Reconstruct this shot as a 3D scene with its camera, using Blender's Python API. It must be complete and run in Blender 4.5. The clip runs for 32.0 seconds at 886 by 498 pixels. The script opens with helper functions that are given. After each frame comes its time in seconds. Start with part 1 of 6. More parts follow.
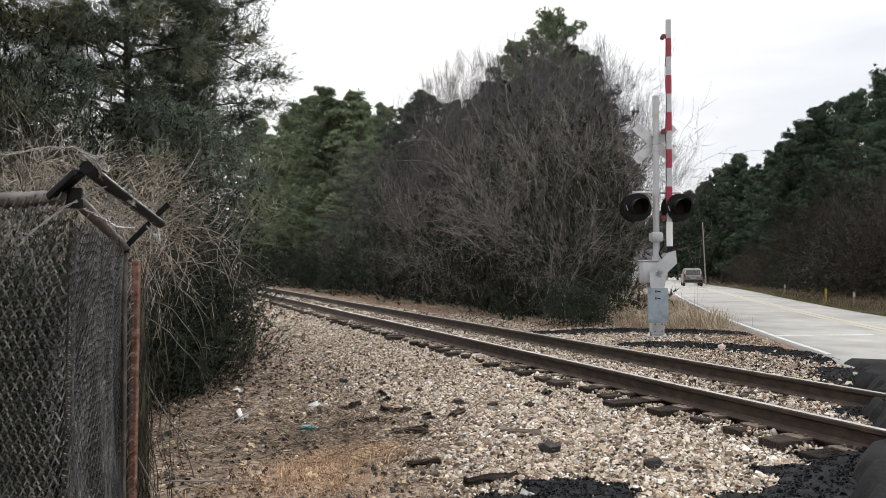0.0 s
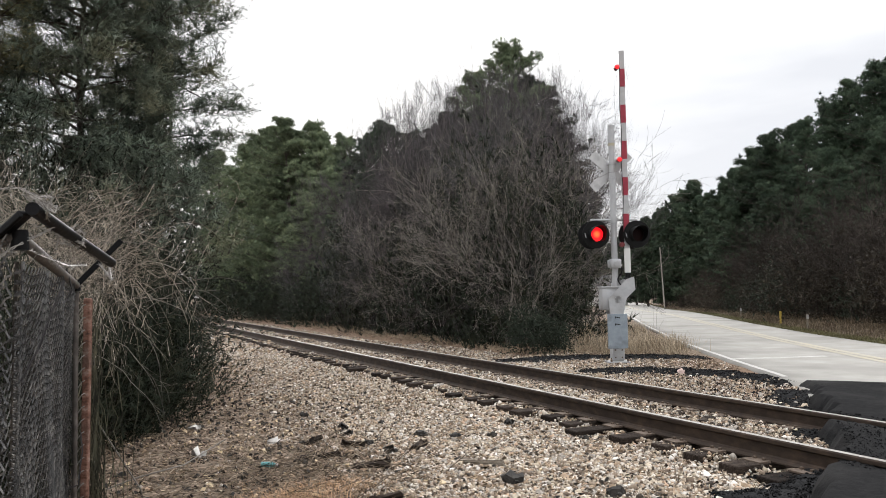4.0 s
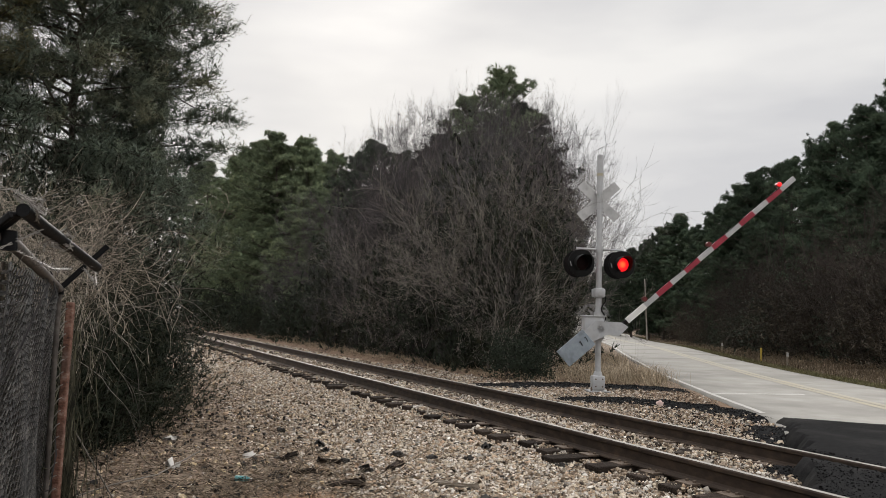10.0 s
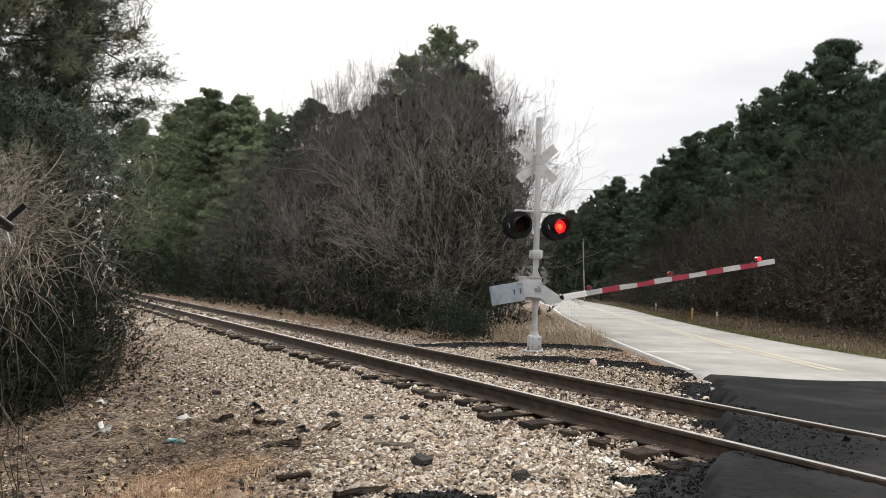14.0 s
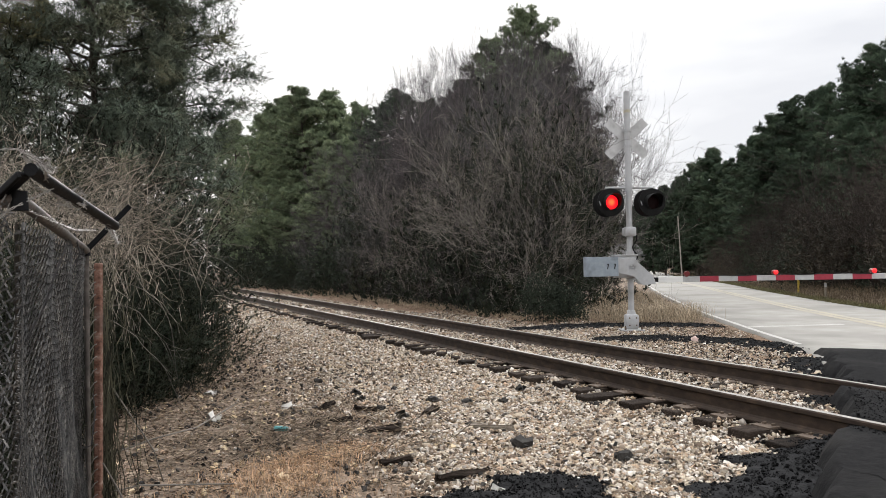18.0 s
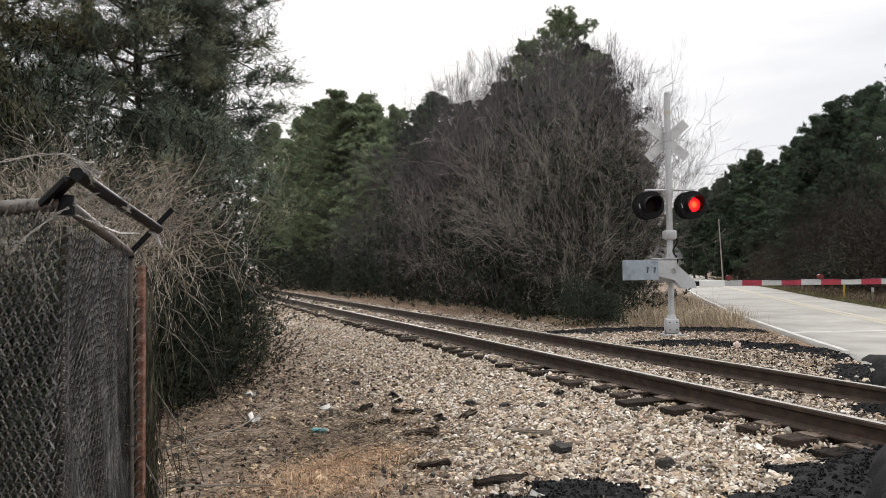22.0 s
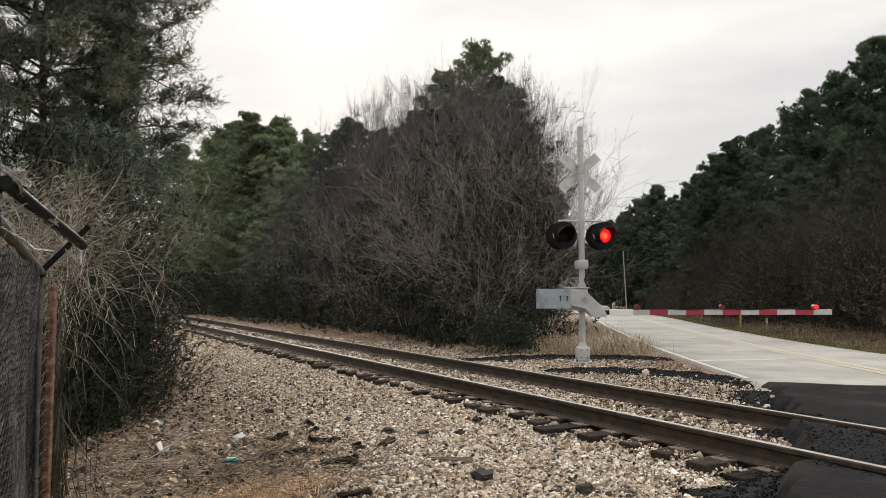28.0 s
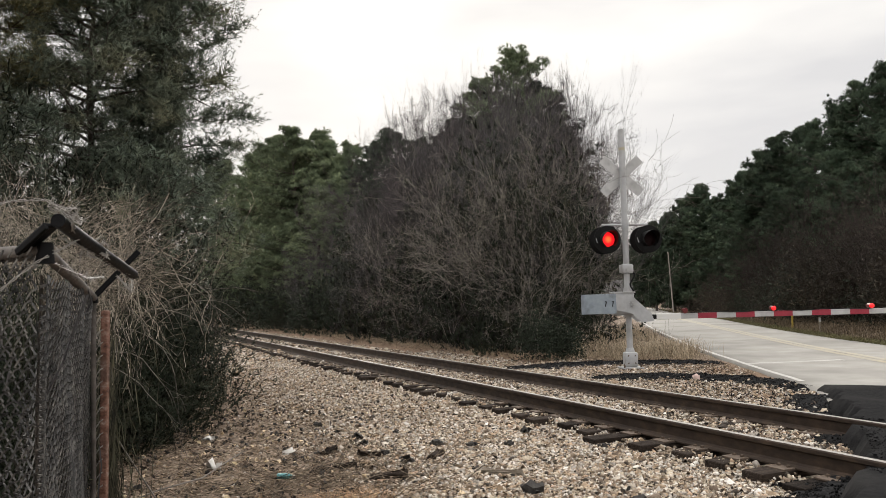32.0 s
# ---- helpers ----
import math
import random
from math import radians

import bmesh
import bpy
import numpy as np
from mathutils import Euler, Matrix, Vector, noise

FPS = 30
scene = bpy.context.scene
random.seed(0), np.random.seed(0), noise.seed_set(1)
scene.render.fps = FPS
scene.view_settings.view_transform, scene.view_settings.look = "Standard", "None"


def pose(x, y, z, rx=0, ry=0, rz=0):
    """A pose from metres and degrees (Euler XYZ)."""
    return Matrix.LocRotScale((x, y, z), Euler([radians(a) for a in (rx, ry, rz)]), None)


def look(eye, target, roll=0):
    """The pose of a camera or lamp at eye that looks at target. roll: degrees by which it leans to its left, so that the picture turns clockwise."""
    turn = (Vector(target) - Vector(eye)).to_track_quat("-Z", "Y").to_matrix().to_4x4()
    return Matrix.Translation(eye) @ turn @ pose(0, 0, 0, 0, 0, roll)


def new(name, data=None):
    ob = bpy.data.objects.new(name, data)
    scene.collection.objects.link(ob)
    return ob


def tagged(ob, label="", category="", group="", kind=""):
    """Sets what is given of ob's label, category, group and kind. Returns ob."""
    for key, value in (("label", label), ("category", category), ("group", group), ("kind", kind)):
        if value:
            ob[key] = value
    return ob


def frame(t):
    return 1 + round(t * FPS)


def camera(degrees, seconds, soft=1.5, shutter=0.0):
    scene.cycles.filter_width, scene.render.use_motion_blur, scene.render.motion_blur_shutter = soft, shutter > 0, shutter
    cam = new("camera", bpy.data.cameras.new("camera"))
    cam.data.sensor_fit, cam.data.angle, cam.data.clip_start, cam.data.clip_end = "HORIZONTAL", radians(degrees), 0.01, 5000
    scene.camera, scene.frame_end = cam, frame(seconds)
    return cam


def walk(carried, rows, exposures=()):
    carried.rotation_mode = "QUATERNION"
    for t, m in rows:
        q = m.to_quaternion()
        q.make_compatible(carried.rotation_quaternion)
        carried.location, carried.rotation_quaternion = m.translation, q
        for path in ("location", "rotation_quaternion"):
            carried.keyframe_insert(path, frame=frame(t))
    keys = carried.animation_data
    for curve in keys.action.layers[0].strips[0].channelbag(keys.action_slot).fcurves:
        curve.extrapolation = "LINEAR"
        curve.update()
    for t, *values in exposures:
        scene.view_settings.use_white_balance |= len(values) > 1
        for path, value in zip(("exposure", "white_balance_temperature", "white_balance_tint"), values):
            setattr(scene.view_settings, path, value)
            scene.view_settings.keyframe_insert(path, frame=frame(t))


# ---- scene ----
cam = camera(58.8, 32.0, soft=0.9)
PATH = [
    (0.0, pose(-0.002, -0.000, 1.469, 91.200, 0.000, 0.000)),
    (0.5, pose(-0.004, -0.005, 1.473, 91.242, 0.006, -0.044)),
    (1.0, pose(-0.004, -0.009, 1.471, 91.754, 0.137, -0.237)),
    (1.5, pose(-0.006, -0.012, 1.469, 91.922, 0.555, -0.643)),
    (2.0, pose(-0.003, -0.011, 1.469, 91.746, 0.937, -0.918)),
    (2.5, pose(-0.002, -0.011, 1.478, 92.027, -0.126, -1.662)),
    (3.0, pose(-0.008, -0.017, 1.481, 92.467, -0.481, -2.841)),
    (3.5, pose(0.000, 0.003, 1.487, 93.586, 0.718, -2.468)),
    (5.5, pose(0.037, -0.011, 1.498, 91.407, 0.986, -3.313)),
    (6.0, pose(0.024, -0.023, 1.496, 91.848, 0.928, -2.139)),
    (6.5, pose(0.033, -0.021, 1.495, 92.165, 0.815, -1.483)),
    (7.0, pose(0.030, -0.039, 1.492, 92.037, 0.429, -0.837)),
    (7.5, pose(0.032, -0.046, 1.493, 92.089, 0.129, -0.357)),
    (8.0, pose(0.030, -0.046, 1.493, 92.727, -0.485, -0.266)),
    (8.5, pose(0.019, -0.052, 1.483, 93.370, -1.136, -1.166)),
    (9.0, pose(0.026, -0.053, 1.489, 94.171, -1.056, -3.347)),
    (9.5, pose(0.025, -0.050, 1.493, 94.948, -1.239, -3.937)),
    (10.0, pose(0.019, -0.041, 1.485, 94.848, -1.656, -3.948)),
    (10.5, pose(0.021, -0.030, 1.479, 94.346, -1.363, -4.062)),
    (11.0, pose(0.043, -0.016, 1.485, 93.833, -0.891, -4.634)),
    (11.5, pose(0.053, -0.007, 1.485, 93.546, -0.553, -4.421)),
    (12.0, pose(0.049, -0.004, 1.472, 92.453, -0.028, -3.886)),
    (12.5, pose(0.048, -0.013, 1.471, 91.576, 0.406, -3.954)),
    (13.0, pose(0.060, -0.009, 1.477, 91.499, 0.277, -4.396)),
    (13.5, pose(0.076, -0.017, 1.486, 91.645, -0.690, -5.698)),
    (14.0, pose(0.073, -0.036, 1.482, 92.181, -1.542, -8.195)),
    (14.5, pose(0.082, -0.035, 1.480, 91.525, -0.882, -10.410)),
    (16.5, pose(0.077, -0.014, 1.463, 90.212, -0.857, -6.814)),
    (17.0, pose(0.081, -0.012, 1.463, 90.033, -0.225, -5.733)),
    (17.5, pose(0.076, -0.017, 1.465, 90.586, 0.974, -3.175)),
    (18.0, pose(0.076, -0.006, 1.463, 91.059, 1.025, -1.538)),
    (18.5, pose(0.081, -0.001, 1.464, 91.916, 1.696, -1.340)),
    (19.0, pose(0.072, -0.008, 1.450, 92.661, 3.940, -1.883)),
    (19.5, pose(0.082, 0.009, 1.457, 93.643, 3.983, -0.033)),
    (20.0, pose(0.077, 0.007, 1.460, 93.101, 3.193, 0.896)),
    (20.5, pose(0.069, -0.003, 1.465, 92.378, 1.318, -0.714)),
    (21.0, pose(0.074, -0.020, 1.460, 92.645, 1.801, -0.493)),
    (21.5, pose(0.068, 0.017, 1.471, 92.741, 1.508, 2.297)),
    (22.0, pose(0.063, 0.019, 1.470, 91.279, 0.811, 1.133)),
    (22.5, pose(0.069, 0.049, 1.473, 90.124, 0.298, -0.470)),
    (23.0, pose(0.092, 0.092, 1.486, 90.494, 0.776, -1.784)),
    (23.5, pose(0.095, 0.110, 1.495, 90.183, 1.378, -0.764)),
    (24.0, pose(0.048, 0.102, 1.485, 88.993, 2.972, -0.092)),
    (24.5, pose(-0.032, 0.068, 1.450, 89.528, 2.091, -2.781)),
    (25.0, pose(-0.053, 0.061, 1.461, 91.004, 1.812, -4.567)),
    (25.5, pose(-0.077, 0.053, 1.440, 92.939, 1.270, -5.338)),
    (27.5, pose(-0.055, 0.052, 1.452, 93.016, 0.204, -5.113)),
    (28.0, pose(-0.054, 0.055, 1.453, 93.231, 0.055, -5.401)),
    (28.5, pose(-0.051, 0.055, 1.462, 93.842, 0.681, -5.723)),
    (29.0, pose(-0.054, 0.048, 1.474, 94.647, 1.800, -6.049)),
    (29.5, pose(-0.054, 0.053, 1.485, 95.365, 2.882, -6.518)),
    (30.0, pose(-0.056, 0.061, 1.503, 95.701, 3.228, -6.375)),
    (30.5, pose(-0.061, 0.069, 1.507, 95.995, 2.724, -5.545)),
    (31.0, pose(-0.068, 0.072, 1.506, 95.581, 1.393, -4.451)),
    (31.5, pose(-0.071, 0.070, 1.504, 94.350, 1.255, -3.028)),
    (32.0, pose(-0.065, 0.075, 1.503, 93.748, 1.571, -2.265)),
]
EXPOSURES = [(0.0, 0.0, 6300, 10), (3.5, 0.0, 6300, 10), (5.5, 0.0, 6480, 10), (8.0, 0.0, 6400, 10), (9.2, -0.2, 6400, 10), (10.0, -0.45, 6550, 10), (11.0, -0.35, 6700, 10), (12.3, -0.32, 6700, 10), (12.9, 0.08, 6620, 10), (13.6, 0.02, 6550, 10), (17.0, 0.0, 6350, 10), (18.1, -0.03, 6370, 10), (19.0, -0.22, 6400, 10), (20.0, -0.24, 6420, 10), (20.9, -0.03, 6430, 10), (22.5, -0.03, 6450, 10), (24.0, 0.0, 6300, 10), (25.5, 0.05, 6300, 10),
             (27.5, -0.22, 6700, 10), (28.5, -0.25, 6750, 10), (29.0, -0.25, 6700, 10), (29.6, -0.55, 6650, 10), (30.3, -0.6, 6650, 10), (31.0, -0.42, 6680, 10), (32.0, -0.2, 6700, 10)]
walk(cam, PATH, EXPOSURES)

# ---- world and sun: a bright overcast winter day ----
world = bpy.data.worlds.new("world")
scene.world = world
world.use_nodes = True
wn, wl = world.node_tree.nodes, world.node_tree.links
wn.clear()
w_out, w_bg, sky = wn.new("ShaderNodeOutputWorld"), wn.new("ShaderNodeBackground"), wn.new("ShaderNodeTexSky")
sky.sky_type, sky.sun_disc, sky.sun_elevation, sky.sun_rotation = "NISHITA", False, radians(24), radians(-3)
w_dim = wn.new("ShaderNodeMix")
w_dim.data_type, w_dim.blend_type = "RGBA", "MULTIPLY"
w_dim.inputs[0].default_value, w_dim.inputs[7].default_value = 1.0, (0.1, 0.1, 0.1, 1)
wl.new(sky.outputs[0], w_dim.inputs[6])
w_co, w_map, w_noise, w_ramp = wn.new("ShaderNodeTexCoord"), wn.new("ShaderNodeMapping"), wn.new("ShaderNodeTexNoise"), wn.new("ShaderNodeValToRGB")
w_map.inputs["Scale"].default_value = (1.2, 1.2, 4.5)
w_map.inputs["Location"].default_value = (0.35, 0.1, 0.2)
w_noise.inputs["Scale"].default_value, w_noise.inputs["Detail"].default_value, w_noise.inputs["Roughness"].default_value = 1.7, 5.0, 0.48
w_ramp.color_ramp.elements[0].position, w_ramp.color_ramp.elements[0].color = 0.36, (0.80, 0.80, 0.82, 1)
w_ramp.color_ramp.elements[1].position, w_ramp.color_ramp.elements[1].color = 0.62, (1.10, 1.085, 1.06, 1)
w_mix = wn.new("ShaderNodeMix")
w_mix.data_type = "RGBA"
w_mix.inputs[0].default_value = 0.95
wl.new(w_co.outputs["Generated"], w_map.inputs[0])
wl.new(w_map.outputs[0], w_noise.inputs["Vector"])
wl.new(w_noise.outputs["Fac"], w_ramp.inputs[0])
wl.new(w_dim.outputs[2], w_mix.inputs[6])
wl.new(w_ramp.outputs[0], w_mix.inputs[7])
# an overcast sky is brightest overhead, and glows a little round the veiled sun
SUN_WAY = Vector((-0.048, 0.912, 0.407))
w_sep, w_zen, w_gain = wn.new("ShaderNodeSeparateXYZ"), wn.new("ShaderNodeMapRange"), wn.new("ShaderNodeMix")
wl.new(w_co.outputs["Generated"], w_sep.inputs[0])
wl.new(w_sep.outputs["Z"], w_zen.inputs["Value"])
for socket, value in (("From Min", 0.40), ("From Max", 0.95), ("To Min", 1.0), ("To Max", 2.8)):
    w_zen.inputs[socket].default_value = value
w_dot, w_glow, w_sum = wn.new("ShaderNodeVectorMath"), wn.new("ShaderNodeMapRange"), wn.new("ShaderNodeMath")
w_dot.operation, w_dot.inputs[1].default_value = "DOT_PRODUCT", SUN_WAY
wl.new(w_co.outputs["Generated"], w_dot.inputs[0])
wl.new(w_dot.outputs["Value"], w_glow.inputs["Value"])
w_glow.interpolation_type = "SMOOTHERSTEP"
for socket, value in (("From Min", 0.986), ("From Max", 0.9998), ("To Min", 0.0), ("To Max", 0.10)):
    w_glow.inputs[socket].default_value = value
w_sum.operation = "ADD"
wl.new(w_zen.outputs[0], w_sum.inputs[0])
wl.new(w_glow.outputs[0], w_sum.inputs[1])
w_gain.data_type, w_gain.blend_type, w_gain.inputs[0].default_value = "RGBA", "MULTIPLY", 1.0
wl.new(w_mix.outputs[2], w_gain.inputs[6])
wl.new(w_sum.outputs[0], w_gain.inputs[7])
wl.new(w_gain.outputs[2], w_bg.inputs[0])
w_bg.inputs[1].default_value = 1.12
wl.new(w_bg.outputs[0], w_out.inputs[0])

sun = new("sun", bpy.data.lights.new("sun", "SUN"))
sun.data.energy, sun.data.angle, sun.data.color = 1.4, radians(16), (1.0, 0.97, 0.93)
sun.matrix_basis = look(SUN_WAY * 60, (0, 0, 0))


# ---- materials ----
def material(name, stops, rough=0.8, scale=8.0, detail=6.0, bump=0.3, bump_scale=40.0, metal=0.0, vary=0.0, island=0.0, stain=None, spec=0.5, stretch=(1, 1, 1)):
    """A surface whose colour runs through stops with a noise of that scale (per metre). vary, island: brightness by object or by loose piece."""
    m = bpy.data.materials.new(name)
    m.use_nodes = True
    n, l = m.node_tree.nodes, m.node_tree.links
    b = n["Principled BSDF"]
    b.inputs["Roughness"].default_value, b.inputs["Metallic"].default_value = rough, metal
    b.inputs["Specular IOR Level"].default_value = spec
    co = n.new("ShaderNodeTexCoord")
    mp = n.new("ShaderNodeMapping")
    mp.inputs["Scale"].default_value = stretch
    l.new(co.outputs["Object"], mp.inputs[0])
    nz = n.new("ShaderNodeTexNoise")
    nz.inputs["Scale"].default_value, nz.inputs["Detail"].default_value, nz.inputs["Roughness"].default_value = scale, detail, 0.62
    l.new(mp.outputs[0], nz.inputs["Vector"])
    ramp = n.new("ShaderNodeValToRGB")
    el = ramp.color_ramp.elements
    while len(el) < len(stops):
        el.new(0.5)
    for i, c in enumerate(stops):
        el[i].position = 0.3 + 0.4 * i / max(1, len(stops) - 1)
        el[i].color = (*c, 1)
    l.new(nz.outputs["Fac"], ramp.inputs[0])
    colour = ramp.outputs[0]
    if stain:
        n2 = n.new("ShaderNodeTexNoise")
        n2.inputs["Scale"].default_value, n2.inputs["Detail"].default_value = stain[1], 4.0
        l.new(co.outputs["Object"], n2.inputs["Vector"])
        r2 = n.new("ShaderNodeValToRGB")
        r2.color_ramp.elements[0].position, r2.color_ramp.elements[1].position = 0.5, 0.68
        l.new(n2.outputs["Fac"], r2.inputs[0])
        mx = n.new("ShaderNodeMix")
        mx.data_type = "RGBA"
        l.new(r2.outputs[0], mx.inputs[0])
        l.new(colour, mx.inputs[6])
        mx.inputs[7].default_value = (*stain[0], 1)
        colour = mx.outputs[2]
    for amount, node, socket in ((vary, "ShaderNodeObjectInfo", "Random"), (island, "ShaderNodeNewGeometry", "Random Per Island")):
        if amount:
            src = n.new(node)
            rng = n.new("ShaderNodeMapRange")
            rng.inputs["To Min"].default_value, rng.inputs["To Max"].default_value = 1 - amount, 1 + amount
            l.new(src.outputs[socket], rng.inputs["Value"])
            hs = n.new("ShaderNodeHueSaturation")
            l.new(rng.outputs[0], hs.inputs["Value"])
            l.new(colour, hs.inputs["Color"])
            colour = hs.outputs[0]
    l.new(colour, b.inputs["Base Color"])
    if bump:
        n3 = n.new("ShaderNodeTexNoise")
        n3.inputs["Scale"].default_value, n3.inputs["Detail"].default_value = bump_scale, 5.0
        l.new(mp.outputs[0], n3.inputs["Vector"])
        bp = n.new("ShaderNodeBump")
        bp.inputs["Strength"].default_value, bp.inputs["Distance"].default_value = bump, 0.4 / bump_scale
        l.new(n3.outputs["Fac"], bp.inputs["Height"])
        l.new(bp.outputs[0], b.inputs["Normal"])
    return m


def glowing(name, inner, outer, strength, radius):
    """A lit signal face: bright in the middle and redder towards the rim."""
    m = bpy.data.materials.new(name)
    m.use_nodes = True
    n, l = m.node_tree.nodes, m.node_tree.links
    b = n["Principled BSDF"]
    co, ln, rg, rp = n.new("ShaderNodeTexCoord"), n.new("ShaderNodeVectorMath"), n.new("ShaderNodeMapRange"), n.new("ShaderNodeValToRGB")
    ln.operation = "LENGTH"
    l.new(co.outputs["Object"], ln.inputs[0])
    l.new(ln.outputs["Value"], rg.inputs["Value"])
    rg.inputs["From Max"].default_value = radius
    rp.color_ramp.elements[0].position, rp.color_ramp.elements[0].color = 0.12, (*inner, 1)
    rp.color_ramp.elements[1].position, rp.color_ramp.elements[1].color = 0.75, (*outer, 1)
    l.new(rg.outputs[0], rp.inputs[0])
    l.new(rp.outputs[0], b.inputs["Emission Color"])
    b.inputs["Base Color"].default_value = (0.25, 0.01, 0.01, 1)
    b.inputs["Emission Strength"].default_value = strength
    return m


M = {}


def mixed_stone():
    """Crushed stone whose pieces run from charcoal and rust through tan and grey to chalky white."""
    m = material("ballast_stone", [(0.42, 0.41, 0.40), (0.80, 0.78, 0.76), (1.0, 0.99, 0.98)], 0.9, 22, bump=0.5, bump_scale=70, spec=0.2)
    n, l = m.node_tree.nodes, m.node_tree.links
    b = n["Principled BSDF"]
    grain = b.inputs["Base Color"].links[0].from_socket
    geo, rp, mx = n.new("ShaderNodeNewGeometry"), n.new("ShaderNodeValToRGB"), n.new("ShaderNodeMix")
    l.new(geo.outputs["Random Per Island"], rp.inputs[0])
    stops = ((0.0, (0.07, 0.058, 0.048)), (0.08, (0.19, 0.145, 0.11)), (0.20, (0.33, 0.262, 0.20)), (0.34, (0.44, 0.335, 0.235)), (0.46, (0.44, 0.405, 0.36)), (0.60, (0.58, 0.50, 0.39)), (0.76, (0.70, 0.63, 0.54)), (0.88, (0.54, 0.395, 0.28)), (0.92, (0.78, 0.73, 0.66)), (0.97, (0.86, 0.83, 0.78)))
    e = rp.color_ramp.elements
    while len(e) < len(stops):
        e.new(0.5)
    for k, (p, c) in enumerate(stops):
        e[k].position, e[k].color = p, (*c, 1)
    rp.color_ramp.interpolation = "CONSTANT"
    mx.data_type, mx.blend_type, mx.inputs[0].default_value = "RGBA", "MULTIPLY", 1.0
    l.new(rp.outputs[0], mx.inputs[6])
    l.new(grain, mx.inputs[7])
    l.new(mx.outputs[2], b.inputs["Base Color"])
    return m


M["stone"] = mixed_stone()
M["dark_stone"] = material("dark_rock", [(0.02, 0.019, 0.018), (0.06, 0.055, 0.05)], 0.9, 12, island=0.3, bump=0.6, bump_scale=50, spec=0.25)
M["black_grit"] = material("black_asphalt_crumbs", [(0.005, 0.005, 0.0053), (0.017, 0.017, 0.0175)], 0.95, 14, island=0.5, bump=0.9, bump_scale=60, spec=0.1)
M["asphalt_new"] = material("new_asphalt", [(0.006, 0.006, 0.0065), (0.018, 0.0175, 0.0175)], 0.95, 14, stain=((0.028, 0.027, 0.026), 1.1), bump=1.0, bump_scale=55, spec=0.08)
M["asphalt_old"] = material("weathered_pale_road_surface", [(0.285, 0.272, 0.248), (0.39, 0.374, 0.343)], 0.9, 1.3, stain=((0.24, 0.229, 0.208), 0.35), bump=0.4, bump_scale=180, spec=0.25)
M["white_line"] = material("worn_white_paint", [(0.36, 0.345, 0.315), (0.56, 0.545, 0.515)], 0.8, 6, bump=0.2)
M["yellow_line"] = material("worn_yellow_paint", [(0.36, 0.340, 0.295), (0.44, 0.388, 0.285)], 0.85, 2.2, bump=0.2)
M["rail_rust"] = material("rusty_rail_steel", [(0.024, 0.016, 0.012), (0.042, 0.029, 0.021), (0.075, 0.050, 0.035)], 0.75, 4, metal=0.1, stretch=(1.5, 1.5, 3), bump=0.25, bump_scale=60, spec=0.3)
M["rail_top"] = material("worn_bright_rail_head", [(0.27, 0.245, 0.22), (0.44, 0.415, 0.385)], 0.5, 6, metal=0.4, bump=0.1)
M["tie"] = material("creosoted_wood", [(0.010, 0.0075, 0.006), (0.032, 0.024, 0.019), (0.075, 0.058, 0.047)], 0.95, 5, stretch=(1, 9, 9), vary=0.45, bump=0.9, bump_scale=25, spec=0.12)
M["plate"] = material("rusty_plate", [(0.07, 0.05, 0.037), (0.15, 0.11, 0.08)], 0.8, 18, metal=0.1, bump=0.4)
M["galv"] = material("painted_aluminium", [(0.36, 0.365, 0.375), (0.47, 0.475, 0.485)], 0.5, 6, metal=0.25, stain=((0.30, 0.295, 0.285), 3.0), bump=0.15)
M["galv_blue"] = material("bluish_galvanised_plate", [(0.225, 0.265, 0.305), (0.325, 0.37, 0.41)], 0.45, 7, metal=0.35, stain=((0.18, 0.205, 0.23), 4.0), bump=0.15)
M["white_plate"] = material("dull_white_sign_back", [(0.40, 0.40, 0.40), (0.52, 0.52, 0.52)], 0.5, 7, bump=0.1, stain=((0.34, 0.34, 0.34), 4.0))
M["white_band"] = material("white_reflective_band", [(0.34, 0.34, 0.345), (0.46, 0.46, 0.46)], 0.45, 8, bump=0.1)
M["red_band"] = material("red_reflective_band", [(0.22, 0.012, 0.028), (0.32, 0.022, 0.045)], 0.45, 8, bump=0.1)
M["black_metal"] = material("black_painted_metal", [(0.004, 0.004, 0.004), (0.009, 0.009, 0.009)], 0.7, 9, bump=0.1, spec=0.2)
M["dark_lens"] = material("dark_red_lens", [(0.006, 0.001, 0.001), (0.012, 0.002, 0.002)], 0.65, 30, bump=0.2, bump_scale=90, spec=0.15)
M["lamp_red"] = material("red_plastic_lens", [(0.09, 0.006, 0.008), (0.15, 0.012, 0.012)], 0.3, 20, bump=0.2)
M["glow"] = glowing("lit_red_lens", (1.0, 0.20, 0.035), (0.85, 0.006, 0.012), 1.7, 0.12)
M["glow_small"] = glowing("lit_small_lens", (1.0, 0.14, 0.06), (0.9, 0.012, 0.016), 1.8, 0.06)
M["pipe_rust"] = material("rust_brown_pipe", [(0.05, 0.043, 0.039), (0.10, 0.086, 0.076), (0.17, 0.15, 0.135)], 0.55, 14, metal=0.3, bump=0.4)
M["pipe_black"] = material("black_pipe", [(0.0025, 0.0025, 0.003), (0.006, 0.006, 0.0065)], 0.5, 14, bump=0.15, spec=0.12)
M["wire"] = material("weathered_fence_wire", [(0.013, 0.013, 0.014), (0.052, 0.050, 0.048), (0.20, 0.187, 0.17)], 0.42, 14, metal=0.5, bump=0.0, spec=0.5)
